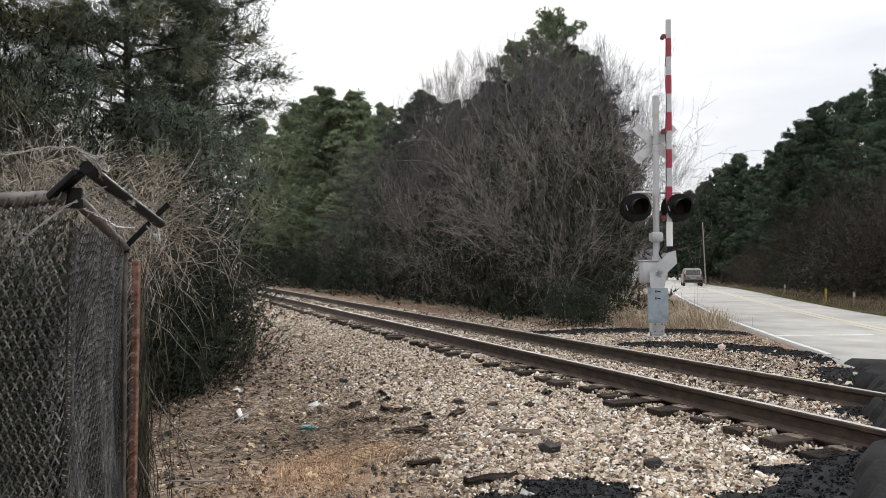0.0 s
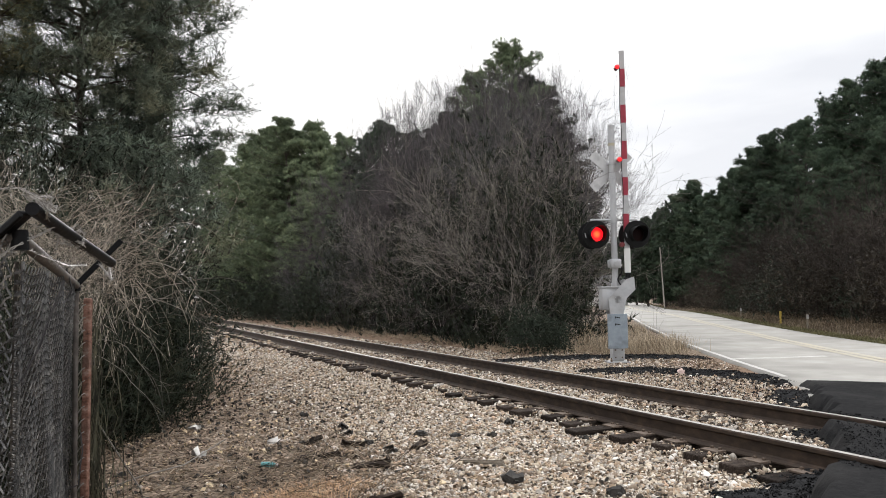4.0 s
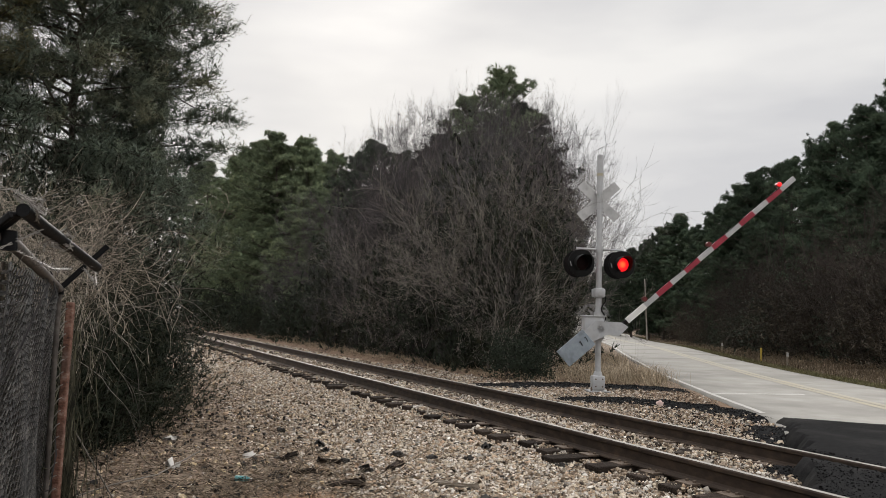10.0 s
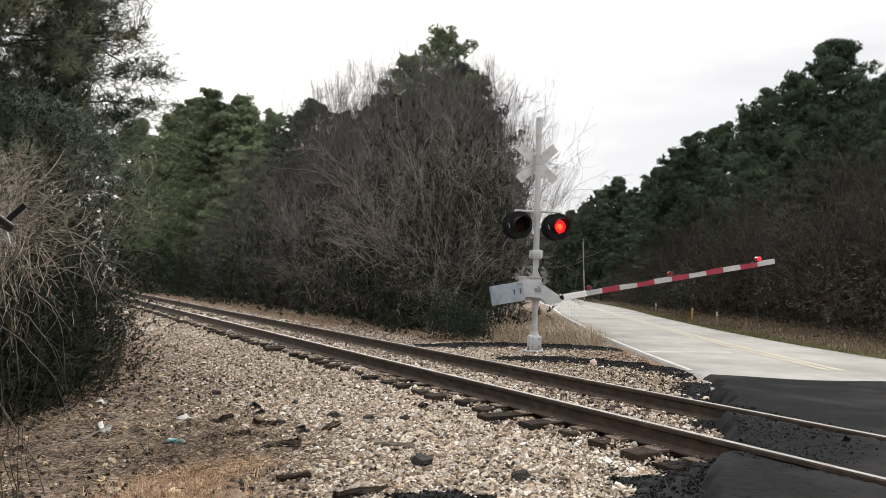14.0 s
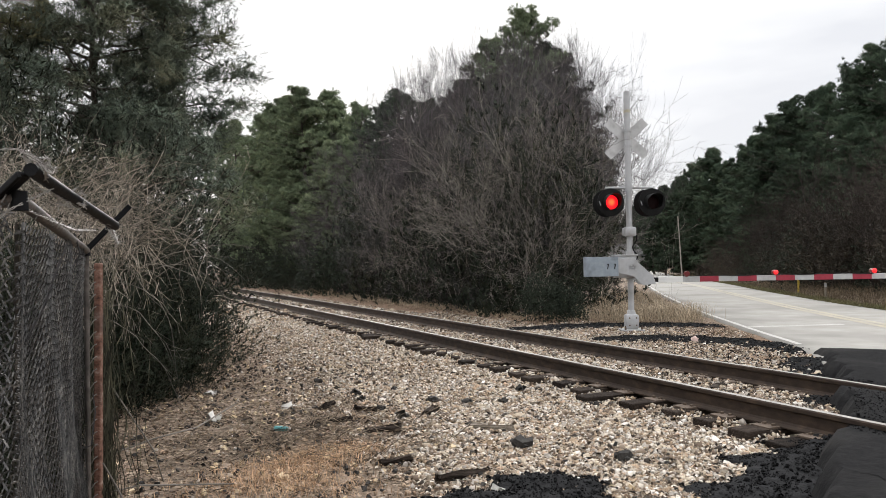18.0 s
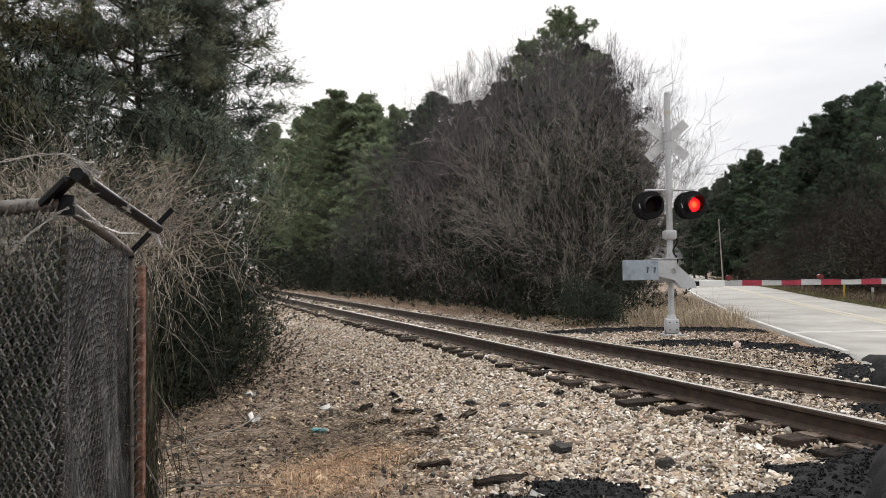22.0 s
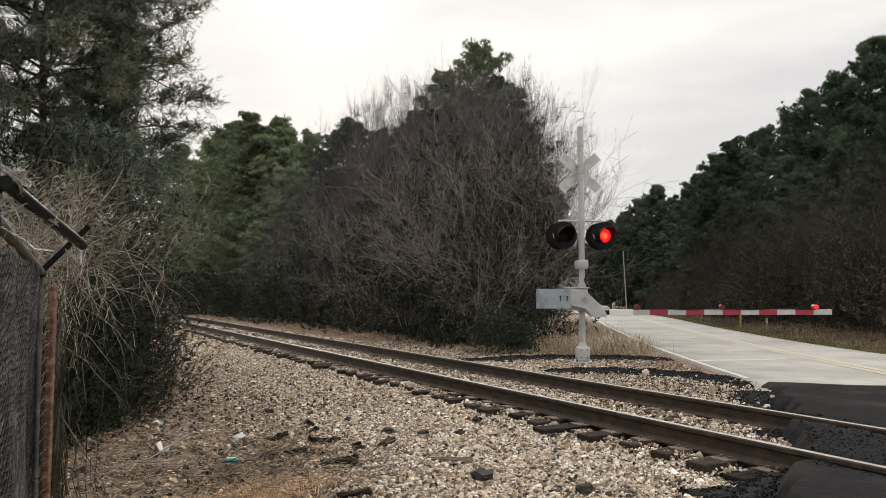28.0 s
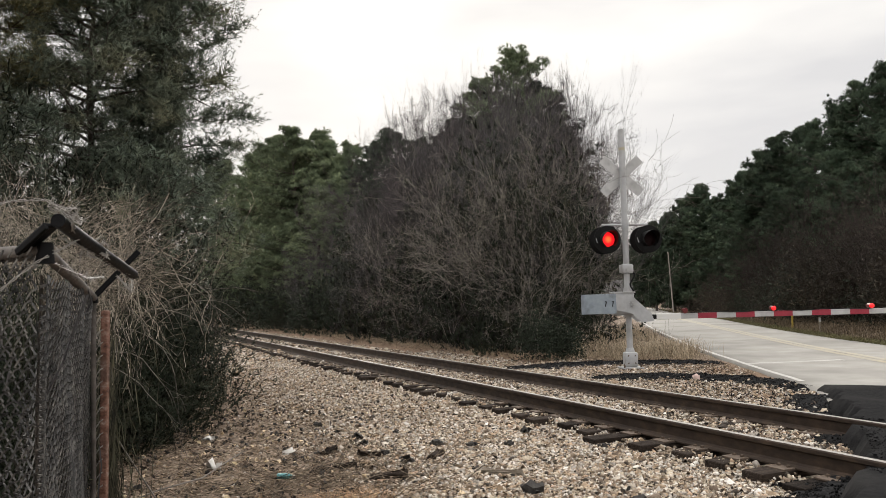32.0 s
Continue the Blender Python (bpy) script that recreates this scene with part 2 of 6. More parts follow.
M["barb"] = material("weathered_barbed_wire", [(0.12, 0.112, 0.10), (0.38, 0.36, 0.33)], 0.6, 25, metal=0.2, bump=0.0)
M["rust_post"] = material("brown_rust_post", [(0.06, 0.028, 0.020), (0.17, 0.078, 0.052), (0.24, 0.13, 0.095), (0.36, 0.27, 0.23)], 0.9, 22, stretch=(1, 1, 1.5), stain=((0.075, 0.05, 0.04), 3.0), bump=0.9)
M["bark"] = material("pine_bark", [(0.035, 0.028, 0.023), (0.09, 0.072, 0.06)], 0.95, 6, stretch=(3, 3, 0.6), bump=0.9, bump_scale=12)
M["twig"] = material("grey_brown_twigs", [(0.029, 0.028, 0.030), (0.161, 0.153, 0.154)], 0.9, 1.5, island=0.75, vary=0.25, bump=0.0, spec=0.2)
M["twig_dark"] = material("dark_brown_brush_twigs", [(0.016, 0.013, 0.012), (0.070, 0.058, 0.050)], 0.9, 1.2, island=0.7, vary=0.3, bump=0.0, spec=0.15)
M["twig_red"] = material("mauve_brown_twigs", [(0.037, 0.032, 0.034), (0.159, 0.140, 0.145)], 0.9, 1.2, island=0.7, vary=0.25, bump=0.0, spec=0.2)
M["twig_pale"] = material("pale_grey_branches", [(0.12, 0.108, 0.095), (0.30, 0.275, 0.245)], 0.9, 3, island=0.5, bump=0.0, spec=0.2)
M["vine"] = material("dry_tan_vines", [(0.104, 0.088, 0.072), (0.52, 0.46, 0.385)], 0.9, 4, island=0.85, bump=0.0, spec=0.2)
M["needle"] = material("pine_needles", [(0.027, 0.041, 0.028), (0.053, 0.077, 0.048), (0.094, 0.121, 0.075)], 0.8, 0.9, island=0.3, vary=0.35, bump=0.0, spec=0.12)
# A paler variety; the haze and brighter light on it are also in its colour.
M["needle_hazy"] = material("paler_hazy_pine_needles", [(0.093, 0.121, 0.072), (0.162, 0.200, 0.119), (0.245, 0.288, 0.166)], 0.8, 0.9, island=0.3, vary=0.3, bump=0.0, spec=0.12)
M["cedar"] = material("dark_cedar_foliage", [(0.060, 0.081, 0.062), (0.125, 0.150, 0.112), (0.234, 0.227, 0.143)], 0.75, 1.1, island=0.35, bump=0.0, spec=0.15)
M["cedar_olive"] = material("winter_bronzed_cedar_foliage", [(0.072, 0.074, 0.041), (0.150, 0.142, 0.072), (0.276, 0.240, 0.114)], 0.75, 0.8, island=0.35, bump=0.0, spec=0.15)
# Darker copy of the cedar colour; shade among low foliage is in it.
M["cedar_shaded"] = material("shade_darkened_cedar_foliage", [(0.010, 0.015, 0.010), (0.026, 0.032, 0.021), (0.055, 0.052, 0.032)], 0.8, 1.6, island=0.4, bump=0.0, spec=0.12)
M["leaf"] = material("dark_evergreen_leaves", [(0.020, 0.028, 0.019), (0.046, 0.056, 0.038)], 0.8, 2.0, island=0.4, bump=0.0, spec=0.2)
M["brush_leaf"] = material("olive_brown_brush", [(0.026, 0.022, 0.016), (0.068, 0.055, 0.041)], 0.8, 0.6, island=0.4, vary=0.45, bump=0.0, spec=0.2)
M["grass"] = material("dry_tan_grass", [(0.26, 0.205, 0.14), (0.47, 0.39, 0.285)], 0.9, 2.0, island=0.45, bump=0.0, spec=0.2)
M["grass_orange"] = material("orange_dry_grass", [(0.28, 0.170, 0.096), (0.60, 0.41, 0.26)], 0.9, 3.0, island=0.5, bump=0.0, spec=0.2)
M["grass_green"] = material("dull_green_verge_grass", [(0.085, 0.09, 0.04), (0.17, 0.15, 0.075)], 0.9, 0.7, island=0.35, bump=0.0, spec=0.2)
M["verge_tan"] = material("brown_tan_verge_grass", [(0.075, 0.057, 0.038), (0.21, 0.163, 0.11)], 0.9, 0.9, island=0.55, bump=0.0, spec=0.2)
M["leaf_dead"] = material("dead_leaves", [(0.065, 0.046, 0.033), (0.21, 0.152, 0.107), (0.46, 0.365, 0.28)], 0.85, 5.0, island=0.65, bump=0.0, spec=0.25)
M["wood_pale"] = material("weathered_wood", [(0.16, 0.13, 0.10), (0.30, 0.26, 0.21)], 0.9, 9, stretch=(1, 8, 8), bump=0.6)
M["fallen"] = material("dry_fallen_twigs", [(0.05, 0.038, 0.029), (0.42, 0.345, 0.265)], 0.9, 6, island=0.8, bump=0.0, spec=0.2)
M["bottle"] = material("teal_plastic", [(0.03, 0.16, 0.17), (0.10, 0.30, 0.30)], 0.3, 20, bump=0.2)
M["litter"] = material("grubby_white_plastic", [(0.38, 0.36, 0.33), (0.62, 0.60, 0.56)], 0.5, 12, bump=0.4)
M["litter_warm"] = material("cream_styrofoam", [(0.55, 0.42, 0.25), (0.68, 0.56, 0.38)], 0.7, 12, bump=0.4)
M["pink"] = material("pale_pink_block", [(0.42, 0.30, 0.26), (0.60, 0.46, 0.42)], 0.8, 12, bump=0.4)
M["car_paint"] = material("pale_gold_car_paint", [(0.17, 0.156, 0.136), (0.21, 0.194, 0.17)], 0.3, 3, metal=0.5, bump=0.0)
M["car_glass"] = material("dark_car_glass", [(0.015, 0.017, 0.018), (0.03, 0.032, 0.033)], 0.1, 3, bump=0.0)
M["tyre"] = material("tyre_rubber", [(0.012, 0.012, 0.012), (0.025, 0.025, 0.025)], 0.85, 20, bump=0.2)
M["house_white"] = material("white_house_siding", [(0.62, 0.62, 0.60), (0.75, 0.75, 0.73)], 0.7, 2, stretch=(0.2, 0.2, 8), bump=0.2)
M["roof"] = material("grey_roof_shingles", [(0.07, 0.068, 0.066), (0.14, 0.135, 0.13)], 0.9, 5, bump=0.4)
M["reflector"] = material("yellow_marker", [(0.42, 0.30, 0.04), (0.55, 0.40, 0.07)], 0.5, 10, bump=0.1)


# ---- plan: the track runs along U, offsets from the eye's foot point run along N ----
U, N = Vector((-0.3633, 0.9317, 0)), Vector((0.9317, 0.3633, 0))
RAIL_NEAR, RAIL_FAR, RAIL_TOP, TIE_TOP = 5.31, 6.815, 0.22, 0.03
TRACK_MID = (RAIL_NEAR + RAIL_FAR) / 2
SIGNAL = (4.37, 16.1)
ROAD_LEFT = [(-1.6, -30.0), (0.2, -6.0), (1.15, 1.5), (2.35, 4.5), (3.66, 6.5), (4.95, 9.1), (5.95, 11.4), (6.4, 13.8), (6.95, 16.9), (7.70, 22.2), (8.2, 25.0), (10.0, 33.0), (15.3, 53.0), (18.9, 68.0), (26.2, 100.0), (36.0, 140.0), (43.0, 175.0)]
ROAD_RIGHT = [(9.4, -30.0), (10.2, -6.0), (10.7, 1.5), (11.1, 5.0), (11.5, 9.0), (11.65, 12.5), (11.6, 15.5), (11.65, 18.0), (11.85, 20.5), (12.3, 24.5), (13.0, 28.0), (14.9, 34.5), (20.9, 55.0), (25.0, 68.5), (32.6, 100.0), (42.0, 139.0), (49.0, 175.0)]


def eased(line):
    """The edge resampled every half metre and rounded off, save where it flares at the crossing."""
    y = np.arange(-30, 175.1, 0.5)
    x = np.interp(y, [p[1] for p in line], [p[0] for p in line])
    s = np.convolve(np.pad(x, 24, mode="reflect", reflect_type="odd"), np.ones(49) / 49, mode="same")[24:-24]
    k = np.clip((y - 13) / 14, 0, 1)
    return list(zip((x * (1 - k) + s * k).tolist(), y.tolist()))


ROAD_LEFT, ROAD_RIGHT = eased(ROAD_LEFT), eased(ROAD_RIGHT)
LEFT_X, RIGHT_X, EDGE_Y = np.array([p[0] for p in ROAD_LEFT]), np.array([p[0] for p in ROAD_RIGHT]), np.array([p[1] for p in ROAD_LEFT])


def at_y(line, y):
    return float(np.interp(y, EDGE_Y, LEFT_X if line is ROAD_LEFT else RIGHT_X))


def smooth(a, b, v):
    v = np.clip((v - a) / (b - a), 0, 1)
    return v * v * (3 - 2 * v)


def along(s, o, z=0.0):
    p = U * s + N * o
    return Vector((p.x, p.y, z))


def height(x, y):
    """The lie of the land; takes numbers or arrays."""
    x, y = np.asarray(x, float), np.asarray(y, float)
    s, o = -0.3633 * x + 0.9317 * y, 0.9317 * x + 0.3633 * y
    bed = 0.075 * smooth(3.2, 5.2, o) * (1 - smooth(7.7, 8.9, o))
    z = -0.11 + bed + 0.11 * smooth(7.6, 9.4, o)
    z = z - 0.75 * smooth(28, 95, y) * smooth(0, 12, x)
    verge = smooth(0.6, 5.0, x - np.interp(y, EDGE_Y, RIGHT_X))
    z = z + 0.35 * verge
    wild = smooth(1.5, 6, np.abs(o - TRACK_MID) - 2.5) * 0.05
    lane = smooth(-1.8, -0.6, x - np.interp(y, EDGE_Y, LEFT_X)) * (1 - smooth(0.5, 1.6, x - np.interp(y, EDGE_Y, RIGHT_X)))
    wild = wild * (1 - lane)
    return z + wild * (np.sin(x * 1.7 + y * 0.6) * np.cos(y * 1.3 - x * 0.4))


def high(x, y):
    return float(height(x, y))


def mesh_of(name, verts, faces, mat, smooth_shade=False):
    me = bpy.data.meshes.new(name)
    verts, faces = np.asarray(verts, np.float32), np.asarray(faces, np.int32)
    k = faces.shape[1]
    me.vertices.add(len(verts))
    me.vertices.foreach_set("co", verts.ravel())
    me.loops.add(faces.size)
    me.loops.foreach_set("vertex_index", faces.ravel())
    me.polygons.add(len(faces))
    me.polygons.foreach_set("loop_start", np.arange(0, faces.size, k, dtype=np.int32))
    me.polygons.foreach_set("loop_total", np.full(len(faces), k, dtype=np.int32))
    me.polygons.foreach_set("use_smooth", np.full(len(faces), smooth_shade))
    me.update(calc_edges=True)
    me.materials.append(mat)
    return me


def part(name, bm, mat, parent, label=""):
    """Links a bmesh, or a finished mesh, as one mesh object under parent."""
    me = bm
    if isinstance(bm, bmesh.types.BMesh):
        me = bpy.data.meshes.new(name)
        bm.to_mesh(me)
        bm.free()
        me.materials.append(mat)
    ob = new(name, me)
    ob.parent = parent
    if label:
        tagged(ob, label)
    return ob


def thing(name, m, label, category, group="", kind=""):
    ob = new(name)
    ob.matrix_basis = m
    return tagged(ob, label, category, group, kind)


def box(bm, size, at=(0, 0, 0), turn=None, bevel=0.0):
    made = bmesh.ops.create_cube(bm, size=1.0)["verts"]
    bmesh.ops.scale(bm, vec=size, verts=made)
    if bevel:
        edges = list({e for v in made for e in v.link_edges})
        out = bmesh.ops.bevel(bm, geom=edges, offset=bevel, segments=2, affect="EDGES", profile=0.5)
        made = list({v for f in out["faces"] for v in f.verts} | {v for v in made if v.is_valid})
    m = Matrix.Translation(at) @ (turn or Matrix())
    bmesh.ops.transform(bm, matrix=m, verts=made)
    return made


def rod(bm, a, b, r, r2=None, sides=12, caps=True):
    a, b = Vector(a), Vector(b)
    d = b - a
    made = bmesh.ops.create_cone(bm, cap_ends=caps, segments=sides, radius1=r, radius2=r if r2 is None else r2, depth=d.length)["verts"]
    m = Matrix.Translation((a + b) / 2) @ d.to_track_quat("Z", "Y").to_matrix().to_4x4()
    bmesh.ops.transform(bm, matrix=m, verts=made)
    return made


def shade_smooth(ob, angle=40):
    for p in ob.data.polygons:
        p.use_smooth = True
    ob.data.set_sharp_from_angle(angle=radians(angle))
    return ob


class Sticks:
    """Gathers tapered three-sided sticks, for branches, vines, wires and blades."""

    def __init__(self):
        self.a, self.b, self.ra, self.rb = [], [], [], []

    def add(self, a, b, ra, rb):
        self.a.append(tuple(a)), self.b.append(tuple(b)), self.ra.append(ra), self.rb.append(rb)

    def mesh(self, name, mat, closed=False):
        a, b = np.array(self.a), np.array(self.b)
        d = b - a
        d = d / np.maximum(np.linalg.norm(d, axis=1, keepdims=True), 1e-6)
        ref = np.where(np.abs(d[:, 2:3]) < 0.9, np.array([[0, 0, 1.0]]), np.array([[1.0, 0, 0]]))
        e = np.cross(d, ref)
        e /= np.linalg.norm(e, axis=1, keepdims=True)
        f = np.cross(d, e)
        ra, rb = np.array(self.ra)[:, None], np.array(self.rb)[:, None]
        rings = []
        for c, r in ((a, ra), (b, rb)):
            for k in range(3):
                g = 2 * math.pi * k / 3
                rings.append(c + r * (e * math.cos(g) + f * math.sin(g)))
        v = np.stack(rings, 1).reshape(-1, 3)
        i = np.arange(len(a))[:, None] * 6
        thin = (np.array(self.ra) < 0.0075) & (not closed)
        faces = np.concatenate([(i if k < 2 else i[~thin]) + np.array([[k, (k + 1) % 3, 3 + (k + 1) % 3, 3 + k]]) for k in range(3)], 0)
        return mesh_of(name, v, faces, mat)


def rounded(me, hubs, grain):
    """Leans the blades' normals away from their clump's middle, so that each clump shades as one soft mass."""
    n, k = len(me.vertices), len(me.polygons)
    co, idx = np.empty(n * 3, np.float32), np.empty(k * 3, np.int32)
    me.vertices.foreach_get("co", co)
    me.loops.foreach_get("vertex_index", idx)
    co, idx = co.reshape(-1, 3), idx.reshape(-1, 3)
    hub = np.repeat(hubs, n // len(hubs), 0)
    out = co - hub
    out /= np.maximum(np.linalg.norm(out, axis=1, keepdims=True), 1e-4)
    face = np.cross(co[idx[:, 1]] - co[idx[:, 0]], co[idx[:, 2]] - co[idx[:, 0]])
    face /= np.maximum(np.linalg.norm(face, axis=1, keepdims=True), 1e-9)
    turned = (face * out[idx[:, 0]]).sum(1) < 0
    idx[turned] = idx[turned][:, ::-1]
    face[turned] *= -1
    own = np.zeros_like(co)
    own[idx.ravel()] = np.repeat(face, 3, 0)
    me.loops.foreach_set("vertex_index", idx.ravel())
    me.polygons.foreach_set("use_smooth", np.ones(k, bool))
    me.update(calc_edges=True)
    out = out + own * grain
    out /= np.maximum(np.linalg.norm(out, axis=1, keepdims=True), 1e-4)
    me.normals_split_custom_set_from_vertices(out.tolist())
    return me


def tufts(name, centres, dirs, length, width, blades, mat, rng, spread=0.9, fine=0.0, hubs=None, grain=0.7):
    """Many thin blades at each centre: folded leaves that fan out, or needles along a short spray of length fine."""
    me = bare_tufts(name, centres, dirs, length, width, blades, mat, rng, spread, fine)
    return me if hubs is None else rounded(me, np.repeat(np.array(hubs), blades, 0), grain)


def bare_tufts(name, centres, dirs, length, width, blades, mat, rng, spread, fine):
    c, d = np.repeat(np.array(centres), blades, 0), np.repeat(np.array(dirs), blades, 0)
    k = len(c)
    v = d + rng.normal(0, spread, (k, 3))
    v /= np.linalg.norm(v, axis=1, keepdims=True)
    side = np.cross(v, rng.normal(0, 1, (k, 3)))
    side /= np.maximum(np.linalg.norm(side, axis=1, keepdims=True), 1e-6)
    up = np.cross(side, v)
    ln, wd = length * rng.uniform(0.6, 1.3, (k, 1)), width * rng.uniform(0.7, 1.3, (k, 1))
    c = c + rng.normal(0, length * (0.08 if fine else 0.18), (k, 3))
    if fine:
        axis = d / np.maximum(np.linalg.norm(d, axis=1, keepdims=True), 1e-6)
        jit = np.repeat(rng.normal(0, 0.45, (k // blades, 3)), blades, 0)
        axis = axis + jit
        axis /= np.linalg.norm(axis, axis=1, keepdims=True)
        c = c + axis * rng.uniform(0, fine, (k, 1))
        v = axis * 0.75 + rng.normal(0, spread, (k, 3)) * 0.75
        v /= np.linalg.norm(v, axis=1, keepdims=True)
        side = np.cross(v, rng.normal(0, 1, (k, 3)))
        side /= np.maximum(np.linalg.norm(side, axis=1, keepdims=True), 1e-6)
        p = np.stack([c + side * wd, c - side * wd, c + v * ln], 1).reshape(-1, 3)
        return mesh_of(name, p, np.arange(k)[:, None] * 3 + [[0, 1, 2]], mat)
    p = np.stack([c, c + v * ln * 0.5 + side * wd, c + v * ln, c + v * ln * 0.5 - side * wd + up * wd * 0.5], 1).reshape(-1, 3)
    i = np.arange(k)[:, None] * 4
    return mesh_of(name, p, np.concatenate([i + [[0, 1, 2]], i + [[0, 2, 3]]], 0), mat)


def stones(name, pos, size, mat, rng, flat=0.75, rounded=True):
    """Angular loose stones, each a cut and dented block."""
    k = len(pos)
    base = np.array([(-1, -1, -1), (1, -1, -1), (1, 1, -1), (-1, 1, -1), (-1, -1, 1), (1, -1, 1), (1, 1, 1), (-1, 1, 1)], float) * 0.5
    v = base[None] * rng.uniform(0.65, 1.25, (k, 1, 3)) + rng.uniform(-0.2, 0.2, (k, 8, 3))
    v[:, 4:, :2] *= rng.uniform(0.5, 0.95, (k, 1, 1))
    v[:, :, 2] *= flat
    q = rng.normal(0, 1, (k, 4)) * np.array([[1.0, 0.6, 0.6, 1.0]])
    q /= np.linalg.norm(q, axis=1, keepdims=True)
    w, x, y, z = q.T
    r = np.stack([1 - 2 * (y * y + z * z), 2 * (x * y - w * z), 2 * (x * z + w * y), 2 * (x * y + w * z), 1 - 2 * (x * x + z * z), 2 * (y * z - w * x), 2 * (x * z - w * y), 2 * (y * z + w * x), 1 - 2 * (x * x + y * y)], 1).reshape(-1, 3, 3)
    v = np.einsum("kij,knj->kni", r, v) * np.asarray(size).reshape(-1, 1, 1) + np.asarray(pos)[:, None]
    f = np.array([(4, 5, 6, 7), (0, 1, 5, 4), (1, 2, 6, 5), (2, 3, 7, 6), (3, 0, 4, 7)])
    faces = (np.arange(k)[:, None, None] * 8 + f[None]).reshape(-1, 4)
    return mesh_of(name, v.reshape(-1, 3), faces, mat, rounded)


# ---- ground ----
def graded(lo, a, b, hi, step, grow):
    mid = list(np.arange(a, b, step))
    left, right, d = [], [], step
    while (left[-1] if left else a) > lo:
        d *= grow
        left.append((left[-1] if left else a) - d)
    d = step
    while (right[-1] if right else b) < hi:
        d *= grow
        right.append((right[-1] if right else b) + d)
    return np.array(left[::-1] + mid + right)


def ground_material():
    m = material("ground_of_dirt_gravel_and_leaf_litter", [(0.040, 0.029, 0.021), (0.19, 0.143, 0.105), (0.42, 0.335, 0.255)], 0.95, 9.0, detail=9, bump=0.8, bump_scale=30, spec=0.2)
    n, l = m.node_tree.nodes, m.node_tree.links
    b = n["Principled BSDF"]
    dirt = b.inputs["Base Color"].links[0].from_socket
    co = [x for x in n if x.bl_idname == "ShaderNodeTexCoord"][0]

    def voronoi(scale, lo, hi):
        vo, rp = n.new("ShaderNodeTexVoronoi"), n.new("ShaderNodeValToRGB")
        vo.inputs["Scale"].default_value = scale
        l.new(co.outputs["Object"], vo.inputs["Vector"])
        rp.color_ramp.elements[0].color, rp.color_ramp.elements[1].color = (*lo, 1), (*hi, 1)
        l.new(vo.outputs["Color"], rp.inputs[0])
        return rp.outputs[0]

    def dot(vec):
        d = n.new("ShaderNodeVectorMath")
        d.operation = "DOT_PRODUCT"
        d.inputs[1].default_value = vec
        l.new(co.outputs["Object"], d.inputs[0])
        wob = n.new("ShaderNodeTexNoise")
        wob.inputs["Scale"].default_value, wob.inputs["Detail"].default_value = 1.1, 5
        l.new(co.outputs["Object"], wob.inputs["Vector"])
        a = n.new("ShaderNodeMath")
        a.operation = "MULTIPLY_ADD"
        a.inputs[1].default_value = 2.4
        l.new(wob.outputs["Fac"], a.inputs[0])
        l.new(d.outputs["Value"], a.inputs[2])
        return a.outputs[0]

    def band(v, a0, a1, b0, b1):
        r = n.new("ShaderNodeValToRGB")
        mr = n.new("ShaderNodeMapRange")
        mr.inputs["From Min"].default_value, mr.inputs["From Max"].default_value = 0, 14
        l.new(v, mr.inputs["Value"])
        l.new(mr.outputs[0], r.inputs[0])
        e = r.color_ramp.elements
        e[0].position, e[0].color = a0 / 14, (0, 0, 0, 1)
        e[1].position, e[1].color = a1 / 14, (1, 1, 1, 1)
        for p, c in ((b0, 1), (b1, 0)):
            k = e.new(p / 14)
            k.color = (c, c, c, 1)
        return r.outputs[0]

    def mix(fac, a, c):
        x = n.new("ShaderNodeMix")
        x.data_type = "RGBA"
        l.new(fac, x.inputs[0]), l.new(a, x.inputs[6]), l.new(c, x.inputs[7])
        return x.outputs[2]

    gravel = voronoi(48, (0.10, 0.080, 0.062), (0.50, 0.415, 0.325))
    litter = voronoi(14, (0.12, 0.08, 0.055), (0.27, 0.185, 0.125))
    o = dot((0.9317, 0.3633, 0))
    c = mix(band(o, 3.3, 4.6, 9.2, 9.8), dirt, gravel)
    c = mix(band(o, 9.3, 9.8, 12.6, 13.6), c, litter)
    l.new(c, b.inputs["Base Color"])
    return m


xs, ys = graded(-600, -9, 17, 600, 0.22, 1.22), graded(-500, -2, 36, 900, 0.22, 1.2)
gx, gy = np.meshgrid(xs, ys)
gz = height(gx, gy)
gi = np.arange(gx.size).reshape(gx.shape)
gf = np.stack([gi[:-1, :-1], gi[:-1, 1:], gi[1:, 1:], gi[1:, :-1]], -1).reshape(-1, 4)
ground = new("ground", mesh_of("ground", np.stack([gx, gy, gz], -1).reshape(-1, 3), gf, ground_material(), True))
tagged(ground, "brown dirt and pale gravel ground with leaf litter", "ground", kind="structure")


# ---- road ----


def strip(name, ys_, left, right, lift, mat, cols=10, crown=0.0):
    """A sheet between two edges that are functions of y, laid over the ground, with turned-down sides."""
    rows = []
    for y in ys_:
        a, b = left(y), right(y)
        zs = [max(high(a + (b - a) * k / cols, y), -5) for k in range(cols + 1)]
        base = 0.5 * (zs[0] + zs[-1])
        row = [(a, y, base + lift - 0.12)]
        row += [(a + (b - a) * k / cols, y, base + lift + crown * (1 - (2 * k / cols - 1) ** 2)) for k in range(cols + 1)]
        rows.append(row + [(b, y, base + lift - 0.12)])
    w = len(rows[0])
    i = np.arange(len(rows) * w).reshape(len(rows), w)
    f = np.stack([i[:-1, :-1], i[:-1, 1:], i[1:, 1:], i[1:, :-1]], -1).reshape(-1, 4)
    return mesh_of(name, [p for r in rows for p in r], f, mat, True)


